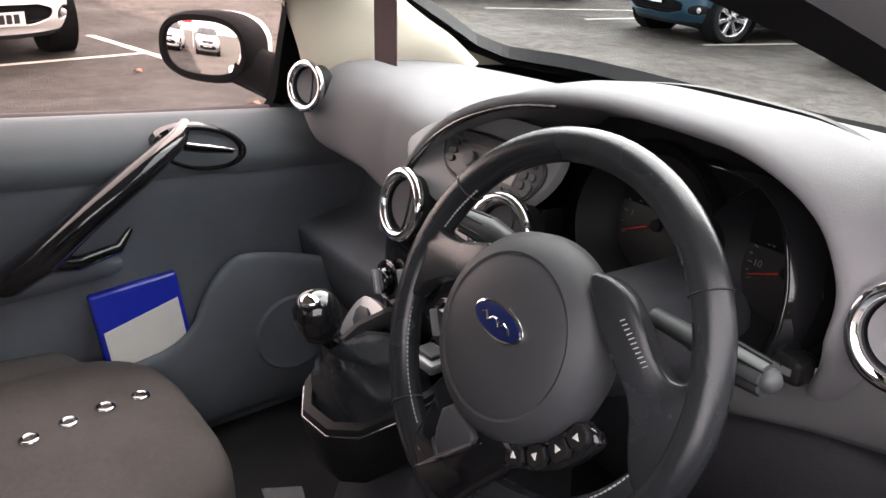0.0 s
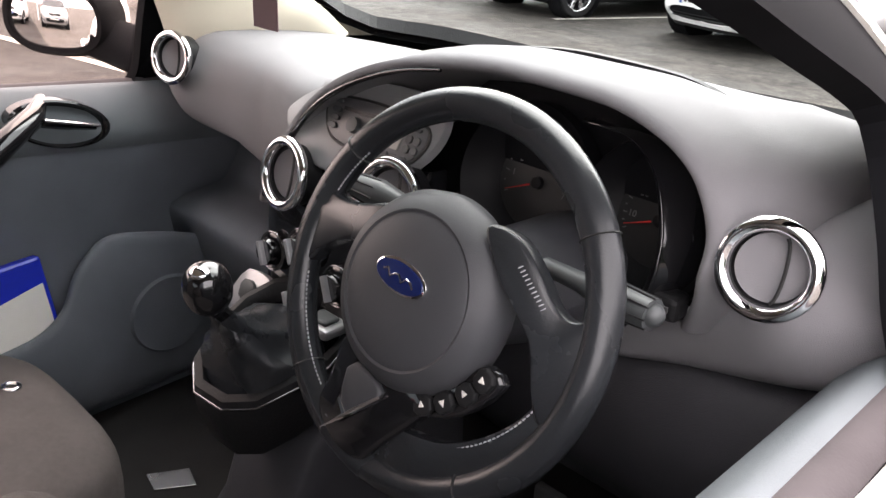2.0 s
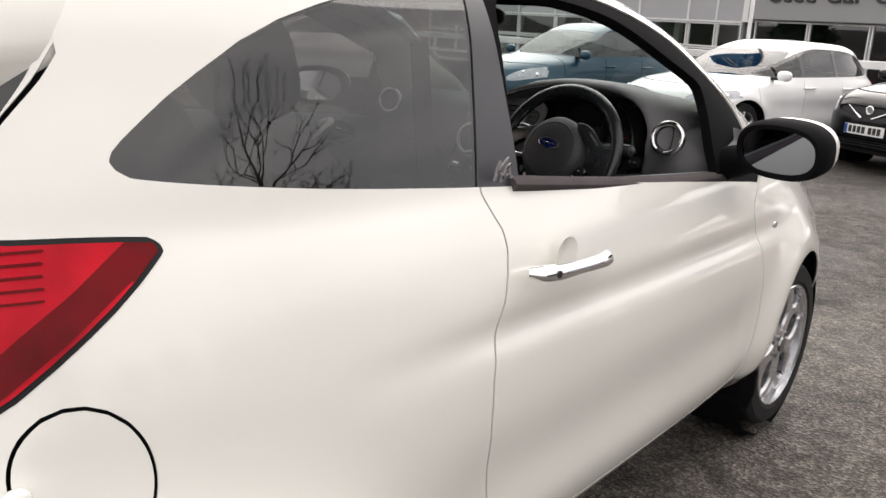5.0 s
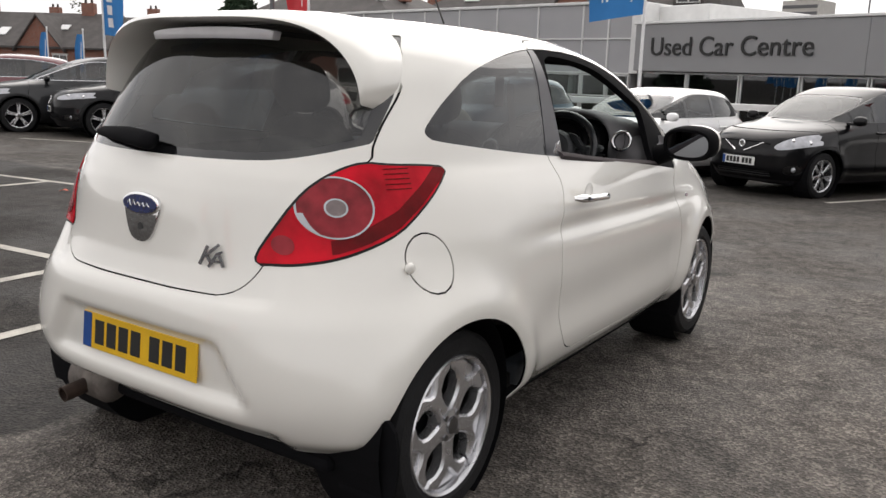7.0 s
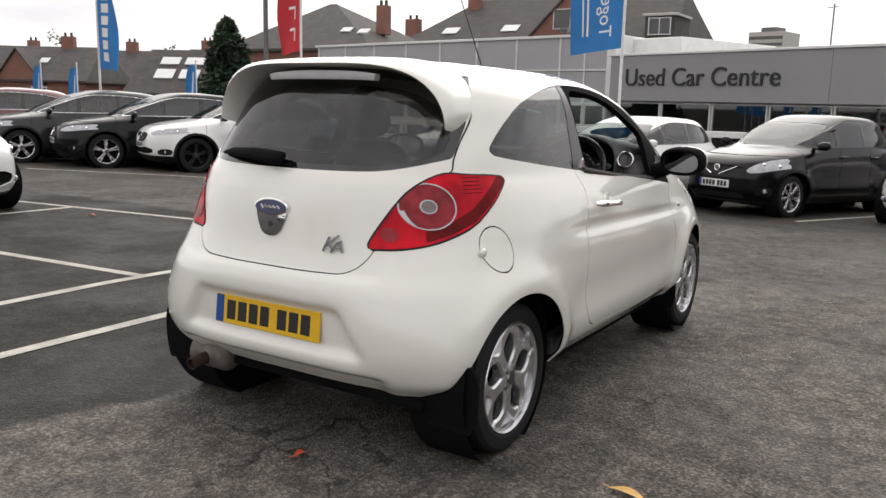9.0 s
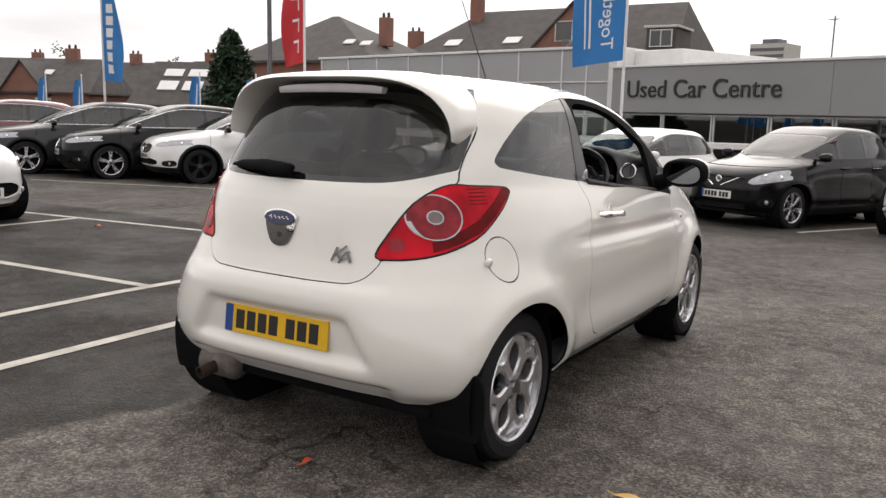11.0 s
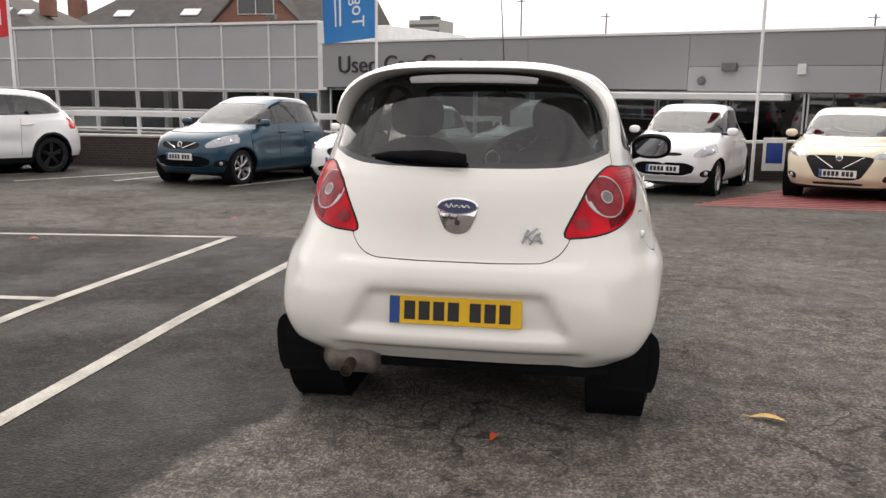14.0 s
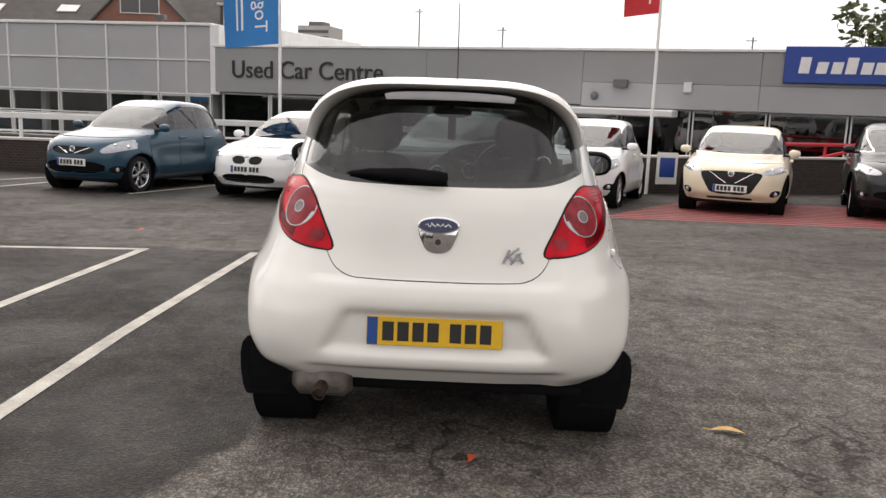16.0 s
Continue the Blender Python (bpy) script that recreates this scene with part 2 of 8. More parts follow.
def asphalt_mat():
    """Worn car-park asphalt: pale chips in dark binder, broad stains and a darker resurfaced area."""
    m = bpy.data.materials.new("asphalt")
    m.use_nodes = True
    n, l = m.node_tree.nodes, m.node_tree.links
    p = n["Principled BSDF"]
    tc = n.new("ShaderNodeTexCoord")

    def noise_tex(scale, detail, rough=0.5):
        t = n.new("ShaderNodeTexNoise")
        t.inputs["Scale"].default_value, t.inputs["Detail"].default_value, t.inputs["Roughness"].default_value = scale, detail, rough
        l.new(tc.outputs["Object"], t.inputs["Vector"])
        return t.outputs["Fac"]

    def ramp(src, a, b, lo, hi):
        r = n.new("ShaderNodeMapRange")
        r.interpolation_type = "SMOOTHSTEP"
        for k, v in (("From Min", a), ("From Max", b), ("To Min", lo), ("To Max", hi)):
            r.inputs[k].default_value = v
        l.new(src, r.inputs["Value"])
        return r.outputs[0]

    def math2(op, a, b):
        k = n.new("ShaderNodeMath")
        k.operation = op
        for i, v in enumerate((a, b)):
            if isinstance(v, (int, float)):
                k.inputs[i].default_value = v
            else:
                l.new(v, k.inputs[i])
        return k.outputs[0]

    vor = n.new("ShaderNodeTexVoronoi")
    vor.inputs["Scale"].default_value = 95
    l.new(tc.outputs["Object"], vor.inputs["Vector"])
    sep = n.new("ShaderNodeSeparateXYZ")
    l.new(tc.outputs["Object"], sep.inputs[0])
    chips = ramp(vor.outputs["Color"], 0.30, 1.0, 0.62, 1.7)
    grit = ramp(noise_tex(230, 2), 0.35, 0.7, 0.7, 1.35)
    broad = ramp(noise_tex(0.55, 5), 0.3, 0.7, 0.82, 1.2)
    stain = math2("MULTIPLY", ramp(noise_tex(1.7, 6, 0.65), 0.54, 0.70, 1.0, 0.55), ramp(noise_tex(7.0, 6, 0.68), 0.35, 0.65, 0.66, 1.32))
    wob = math2("MULTIPLY", math2("SUBTRACT", noise_tex(3.0, 4), 0.5), 0.35)
    # the darker bays lie left of a seam that runs along the parking line
    seam = math2("ADD", math2("ADD", sep.outputs["X"], math2("MULTIPLY", sep.outputs["Y"], -0.28)), wob)
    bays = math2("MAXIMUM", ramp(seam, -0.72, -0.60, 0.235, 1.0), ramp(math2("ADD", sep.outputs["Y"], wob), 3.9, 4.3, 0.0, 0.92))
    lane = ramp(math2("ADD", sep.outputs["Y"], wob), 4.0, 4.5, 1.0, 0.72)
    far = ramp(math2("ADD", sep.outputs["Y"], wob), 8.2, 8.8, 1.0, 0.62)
    crack = n.new("ShaderNodeTexVoronoi")
    crack.feature = "DISTANCE_TO_EDGE"
    crack.inputs["Scale"].default_value = 2.3
    warp = n.new("ShaderNodeTexNoise")
    warp.inputs["Scale"].default_value, warp.inputs["Detail"].default_value = 4.0, 6
    l.new(tc.outputs["Object"], warp.inputs["Vector"])
    bend = n.new("ShaderNodeVectorMath")
    bend.operation = "MULTIPLY_ADD"
    l.new(warp.outputs["Color"], bend.inputs[0])
    bend.inputs[1].default_value = (0.5, 0.5, 0.0)
    l.new(tc.outputs["Object"], bend.inputs[2])
    l.new(bend.outputs[0], crack.inputs["Vector"])
    worn = ramp(noise_tex(0.9, 3), 0.50, 0.60, 0.0, 1.0)
    line = math2("MULTIPLY", ramp(crack.outputs["Distance"], 0.006, 0.022, 0.62, 0.0), worn)
    stain = math2("MULTIPLY", stain, math2("SUBTRACT", 1.0, line))
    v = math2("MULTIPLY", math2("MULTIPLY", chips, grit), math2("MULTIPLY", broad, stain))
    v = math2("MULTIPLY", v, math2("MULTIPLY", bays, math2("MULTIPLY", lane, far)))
    col = n.new("ShaderNodeVectorMath")
    col.operation = "SCALE"
    col.inputs[0].default_value = (0.110, 0.098, 0.087)
    l.new(v, col.inputs["Scale"])
    l.new(col.outputs[0], p.inputs["Base Color"])
    p.inputs["Specular IOR Level"].default_value = 0.22
    bp = n.new("ShaderNodeBump")
    bp.inputs["Strength"].default_value, bp.inputs["Distance"].default_value = 0.8, 0.008
    l.new(vor.outputs["Distance"], bp.inputs["Height"])
    l.new(bp.outputs[0], p.inputs["Normal"])
    l.new(ramp(noise_tex(1.1, 4), 0.3, 0.7, 0.62, 0.9), p.inputs["Roughness"])
    return m


M_ASPHALT = asphalt_mat()


# ---- mesh helpers ----
def mesh_of(name, verts, faces, normals=None, smooth=False):
    me = bpy.data.meshes.new(name)
    me.from_pydata([tuple(map(float, v)) for v in verts], [], faces)
    if smooth or normals is not None:
        me.polygons.foreach_set("use_smooth", [True] * len(me.polygons))
    if normals is not None:
        me.normals_split_custom_set_from_vertices([tuple(map(float, v)) for v in normals])
    me.update()
    return me


def part(name, shape, material, parent=None, label="", smooth=None, at=None):
    """One mesh object out of a bmesh or mesh data, under a thing or a part."""
    if isinstance(shape, bmesh.types.BMesh):
        me = bpy.data.meshes.new(name)
        bmesh.ops.recalc_face_normals(shape, faces=shape.faces)
        shape.to_mesh(me)
        shape.free()
        if smooth:
            me.polygons.foreach_set("use_smooth", [True] * len(me.polygons))
            me.set_sharp_from_angle(angle=radians(smooth))
    else:
        me = shape
    if material is not None and not me.materials:
        me.materials.append(material)
    ob = new(name, me)
    if parent is not None:
        ob.parent = parent
    if at is not None:
        ob.matrix_basis = at
    if label:
        tagged(ob, label)
    return ob


def thing(name, label, category, at=None, group="", kind=""):
    ob = new(name)
    ob.empty_display_size = 0.1
    tagged(ob, label, category, group, kind)
    if at is not None:
        ob.matrix_basis = at
    return ob


def box(x0, x1, y0, y1, z0, z1, bevel=0.0, seg=2, bm=None):
    own = bmesh.new()
    r = bmesh.ops.create_cube(own, size=1)
    bmesh.ops.transform(own, matrix=Matrix.Translation(((x0 + x1) / 2, (y0 + y1) / 2, (z0 + z1) / 2)) @ Matrix.Diagonal((x1 - x0, y1 - y0, z1 - z0, 1)), verts=own.verts)
    if bevel:
        bmesh.ops.bevel(own, geom=list(own.edges), offset=bevel, segments=seg, profile=0.5, affect="EDGES")
    return merge(bm, own)


def merge(bm, own):
    if bm is None:
        return own
    me = bpy.data.meshes.new("tmp")
    own.to_mesh(me)
    own.free()
    bm.from_mesh(me)
    bpy.data.meshes.remove(me)
    return bm


def turned(profile, seg=32, m=None, bm=None, closed=False):
    """A body of revolution about z; profile: (radius, height) pairs."""
    own = bmesh.new()
    rings = []
    for r, h in profile:
        if r < 1e-6:
            rings.append([own.verts.new((0, 0, h))])
        else:
            rings.append([own.verts.new((r * math.cos(2 * math.pi * i / seg), r * math.sin(2 * math.pi * i / seg), h)) for i in range(seg)])
    pairs = list(zip(rings, rings[1:])) + ([(rings[-1], rings[0])] if closed else [])
    for a, b in pairs:
        for i in range(seg):
            j = (i + 1) % seg
            q = [a[i % len(a)], a[j % len(a)], b[j % len(b)], b[i % len(b)]]
            u = []
            for v in q:
                if v not in u:
                    u.append(v)
            if len(u) > 2:
                own.faces.new(u)
    if m is not None:
        bmesh.ops.transform(own, matrix=m, verts=own.verts)
    return merge(bm, own)


def tube(points, radius, seg=10, bm=None, caps=True, flat=1.0, close=False):
    """A round bar along points; radius: one number, or one for each point."""
    own = bmesh.new()
    pts = [Vector(p) for p in points]
    n = len(pts)
    rad = [radius] * n if isinstance(radius, (int, float)) else list(radius)
    rings = []
    side = None
    for i, p in enumerate(pts):
        if close:
            d = (pts[(i + 1) % n] - pts[i - 1]).normalized()
        else:
            d = (pts[min(i + 1, n - 1)] - pts[max(i - 1, 0)]).normalized()
        if side is None:
            side = d.orthogonal().normalized()
        side = (side - d * side.dot(d)).normalized()
        up = d.cross(side)
        rings.append([own.verts.new(p + rad[i] * (math.cos(2 * math.pi * k / seg) * side + flat * math.sin(2 * math.pi * k / seg) * up)) for k in range(seg)])
    for a, b in list(zip(rings, rings[1:])) + ([(rings[-1], rings[0])] if close else []):
        for k in range(seg):
            own.faces.new((a[k], a[(k + 1) % seg], b[(k + 1) % seg], b[k]))
    if caps and not close:
        own.faces.new(rings[0][::-1])
        own.faces.new(rings[-1])
    return merge(bm, own)


def prism(outline, depth, m=None, bm=None, bevel=0.0, seg=2):
    """A flat outline in x and y, raised along z by depth."""
    own = bmesh.new()
    f = own.faces.new([own.verts.new((x, y, 0)) for x, y in outline])
    top = bmesh.ops.extrude_face_region(own, geom=[f])
    bmesh.ops.translate(own, vec=(0, 0, depth), verts=[v for v in top["geom"] if isinstance(v, bmesh.types.BMVert)])
    if bevel:
        es = [e for e in own.edges if abs(e.verts[0].co.z - depth) < 1e-6 and abs(e.verts[1].co.z - depth) < 1e-6]
        bmesh.ops.bevel(own, geom=es, offset=bevel, segments=seg, profile=0.5, affect="EDGES")
    if m is not None:
        bmesh.ops.transform(own, matrix=m, verts=own.verts)
    return merge(bm, own)


def ellipse(a, b, n=32, x=0.0, y=0.0, p=2.0):
    out = []
    for i in range(n):
        c, s = math.cos(2 * math.pi * i / n), math.sin(2 * math.pi * i / n)
        out.append((x + a * math.copysign(abs(c) ** (2 / p), c), y + b * math.copysign(abs(s) ** (2 / p), s)))
    return out


def lettering(body, size, depth):
    """Letters as a solid mesh, centred, standing in x and y."""
    c = bpy.data.curves.new("letters", "FONT")
    c.body, c.size, c.extrude, c.align_x, c.align_y = body, size, depth, "CENTER", "CENTER"
    ob = bpy.data.objects.new("letters", c)
    me = bpy.data.meshes.new_from_object(ob)
    bpy.data.objects.remove(ob)
    return me


def ground_z(y):
    """The car park falls gently away beyond the car."""
    t = min(max(y - 1.0, 0.0), 16.0)
    return -0.025 * t


# ---- smooth car shells, cut into panels ----
def smooth_rows(rows, count):
    """Monotone cubic interpolation of table rows at count even steps."""
    a = np.array(rows, float)
    n = len(a)
    d = np.diff(a, axis=0)
    t = np.zeros_like(a)
    t[1:-1] = np.where(d[:-1] * d[1:] > 0, 2 * d[:-1] * d[1:] / (d[:-1] + d[1:] + 1e-12), 0)
    t[0], t[-1] = d[0], d[-1]
    s = np.linspace(0, n - 1, count)
    i = np.minimum(s.astype(int), n - 2)
    f = (s - i)[:, None]
    return (2 * f**3 - 3 * f**2 + 1) * a[i] + (f**3 - 2 * f**2 + f) * t[i] + (-2 * f**3 + 3 * f**2) * a[i + 1] + (f**3 - f**2) * t[i + 1]


def shell(rows, yc, nu, nv, push=None):
    """A closed car skin from tilted loops. rows: z rear, z front, y rear, y front, half width, rear and front squareness."""
    r = smooth_rows(rows, nv)
    th = np.linspace(0, math.pi, 721)
    grid = np.zeros((nv, 2 * nu, 3))
    for k, (zr, zf, yr, yf, w, er, ef) in enumerate(r):
        c, s = np.cos(th), np.sin(th)
        e = np.where(c > 0, er, ef)
        centre = min(yc, yf - 0.25 * (yf - yr))
        x = w * np.abs(s) ** (2 / e)
        y = np.where(c > 0, centre - (centre - yr) * np.abs(c) ** (2 / e), centre + (yf - centre) * np.abs(c) ** (2 / e))
        x[0] = x[-1] = 0
        ln = np.concatenate(([0], np.cumsum(np.hypot(np.diff(x), np.diff(y)))))
        q = np.linspace(0, ln[-1], nu + 1)
        xs, ys = np.interp(q, ln, x), np.interp(q, ln, y)
        z = zr + (zf - zr) * (ys - yr) / (yf - yr + 1e-9)
        grid[k, : nu + 1] = np.stack((xs, ys, z), 1)
        grid[k, nu + 1 :] = np.stack((-xs, ys, z), 1)[nu - 1 : 0 : -1]
    if push is not None:
        grid = push(grid)
    du = np.roll(grid, -1, 1) - np.roll(grid, 1, 1)
    dv = np.gradient(grid, axis=0)
    nrm = np.cross(du, dv)
    ln = np.linalg.norm(nrm, axis=2, keepdims=True)
    nrm = nrm / np.maximum(ln, 1e-9)
    nrm[-1] = (0, 0, 1)
    m = 2 * nu
    faces = [(k * m + i, k * m + (i + 1) % m, (k + 1) * m + (i + 1) % m, (k + 1) * m + i) for k in range(nv - 1) for i in range(m)]
    return [grid.reshape(-1, 3), nrm.reshape(-1, 3), faces]


def cut(skin, field):
    """Splits a skin along field = 0 into the part below and the part above it."""
    V, N, F = skin
    f = field(V[:, 0], V[:, 1], V[:, 2])
    neg = f < 0
    nv, nn, made = [], [], {}
    base = len(V)

    def cross(a, b):
        k = (a, b) if a < b else (b, a)
        if k not in made:
            t = f[k[0]] / (f[k[0]] - f[k[1]])
            made[k] = base + len(nv)
            nv.append(V[k[0]] + t * (V[k[1]] - V[k[0]]))
            q = N[k[0]] + t * (N[k[1]] - N[k[0]])
            nn.append(q / max(np.linalg.norm(q), 1e-9))
        return made[k]

    low, high = [], []
    ng = neg.tolist()
    for face in F:
        s = sum(ng[i] for i in face)
        if s == len(face):
            low.append(face)
        elif s == 0:
            high.append(face)
        else:
            a, b = [], []
            for i, j in zip(face, (*face[1:], face[0])):
                (a if ng[i] else b).append(i)
                if ng[i] != ng[j]:
                    c = cross(i, j)
                    a.append(c)
                    b.append(c)
            if len(a) > 2:
                low.append(tuple(a))
            if len(b) > 2:
                high.append(tuple(b))
    if nv:
        V, N = np.vstack((V, nv)), np.vstack((N, nn))
    return [V, N, low], [V, N, high]


def panel(name, skin, out=0.0, rim=0.004):
    """A sheet of the skin as mesh data, lifted by out, its edges turned inwards by rim."""
    V, N, F = skin
    used = sorted({i for f in F for i in f})
    idx = {i: k for k, i in enumerate(used)}
    v = [V[i] + out * N[i] for i in used]
    n = [N[i] for i in used]
    faces = [tuple(idx[i] for i in f) for f in F]
    if rim:
        edges = {}
        for f in faces:
            for a, b in zip(f, (*f[1:], f[0])):
                edges[(a, b)] = True
        for a, b in list(edges):
            if (b, a) not in edges:
                k = len(v)
                mid = n[a] + n[b]
                d = np.array(v[b]) - np.array(v[a])
                o = np.cross(d, mid)
                o = o / max(np.linalg.norm(o), 1e-9)
                v += [v[a], v[b], v[b] - rim * n[b], v[a] - rim * n[a]]
                n += [o, o, o, o]
                faces.append((k + 1, k, k + 3, k + 2))
    me = mesh_of(name, v, faces, n)
    return me


def part_line(skin, field, gap):
    """Splits a skin along field = 0 and leaves an open joint of twice the gap."""
    return cut(skin, lambda x, y, z: field(x, y, z) + gap)[0], cut(skin, lambda x, y, z: field(x, y, z) - gap)[1]


def finer(skin, times=2):
    """Every face of a skin split in four, times over."""
    V, N, F = skin
    V, N = [np.array(v) for v in V], [np.array(n) for n in N]
    for _ in range(times):
        mids, out = {}, []

        def mid(ids):
            k = tuple(sorted(ids))
            if k not in mids:
                mids[k] = len(V)
                V.append(sum(V[i] for i in k) / len(k))
                q = sum(N[i] for i in k)
                N.append(q / max(np.linalg.norm(q), 1e-9))
            return mids[k]

        for f in F:
            c = mid(f)
            n = len(f)
            for i in range(n):
                out.append((f[i], mid((f[i], f[(i + 1) % n])), c, mid((f[i], f[i - 1]))))
        F = out
    return [np.array(V), np.array(N), F]


def joined(*skins):
    V, N, F, n = [], [], [], 0
    for v, m, f in skins:
        V.append(v)
        N.append(m)
        F += [tuple(i + n for i in q) for q in f]
        n += len(v)
    return [np.vstack(V), np.vstack(N), F]


def poly_field(points):
    """Signed distance to a closed outline (negative inside), for arrays a, b."""
    p = np.array(points, float)

    def f(a, b):
        d = np.full(a.shape, 1e9)
        inside = np.zeros(a.shape, bool)
        for (x0, y0), (x1, y1) in zip(p, np.roll(p, -1, 0)):
            ex, ey = x1 - x0, y1 - y0
            t = np.clip(((a - x0) * ex + (b - y0) * ey) / (ex * ex + ey * ey + 1e-12), 0, 1)
            d = np.minimum(d, np.hypot(a - x0 - t * ex, b - y0 - t * ey))
            c = ((y0 > b) != (y1 > b)) & (a < (x1 - x0) * (b - y0) / (y1 - y0 + 1e-12) + x0)
            inside ^= c
        return np.where(inside, -d, d)

    return f


def rounded(points, times=2):
    """Corner cutting of a closed outline."""
    p = [tuple(q) for q in points]
    for _ in range(times):
        o = []
        for a, b in zip(p, p[1:] + p[:1]):
            o += [(0.75 * a[0] + 0.25 * b[0], 0.75 * a[1] + 0.25 * b[1]), (0.25 * a[0] + 0.75 * b[0], 0.25 * a[1] + 0.75 * b[1])]
        p = o
    return p


# ---- ground ----
def build_ground():
    xs = sorted({*np.linspace(-40, 40, 41).tolist(), -1500, -400, -120, -70, 70, 120, 400, 1500})
    ys = sorted({*np.linspace(-20, 30, 51).tolist(), -1500, -400, -100, -50, 45, 70, 120, 400, 1500})
    v = [(x, y, ground_z(y)) for y in ys for x in xs]
    n = len(xs)
    f = [(j * n + i, j * n + i + 1, (j + 1) * n + i + 1, (j + 1) * n + i) for j in range(len(ys) - 1) for i in range(n - 1)]
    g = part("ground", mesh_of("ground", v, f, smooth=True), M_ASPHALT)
    tagged(g, "worn grey asphalt of a car park with pale chips", "ground", kind="structure")


def painted_line(x0, y0, x1, y1, width=0.09, material=None, label="worn white painted parking bay line on asphalt"):
    d = Vector((x1 - x0, y1 - y0))
    n = max(2, int(d.length / 0.35) + 1)
    side = Vector((-d.y, d.x)).normalized() * width / 2
    v, f = [], []
    for i in range(n + 1):
        c = Vector((x0, y0)) + d * i / n
        w = 1 + 0.05 * noise.noise((c.x * 5, c.y * 5, 0))
        for s in (-w, w):
            q = c + side * s
            v.append((q.x, q.y, ground_z(q.y) + 0.004))
        if i:
            f.append((2 * i - 2, 2 * i, 2 * i + 1, 2 * i - 1))
    ob = part("parking_line", mesh_of("parking_line", v, f), material or M_LINE)
    tagged(ob, label, "road marking", "painted bay lines", "structure")


build_ground()
for seg in ((-1.86, -1.5, -1.86, 4.04), (-2.86, -1.5, -2.90, 4.02), (-2.90, 3.98, -8.2, 3.17), (-2.90, 1.17, -5.0, 0.98), (-2.72, -1.4, -5.0, -1.6),
            (-6.98, 3.40, -6.6, 0.6), (-7.48, 9.55, -6.9, 12.8), (-5.2, 9.2, -4.4, 11.8), (0.25, 9.6, 1.5, 12.4), (-10.95, 8.2, -9.6, 11.2),
            (-9.0, 9.0, -7.8, 11.8), (-13.0, 6.4, -9.2, 8.1), (-2.9, 10.0, -1.8, 12.6)):
    painted_line(*seg)
for k in range(14):
    painted_line(2.10 + 0.16 * k, 8.55 + 0.26 * k, 10.6 + 0.05 * k, 8.5 + 0.26 * k, 0.13, M_REDGND, "red painted hatching on the asphalt")


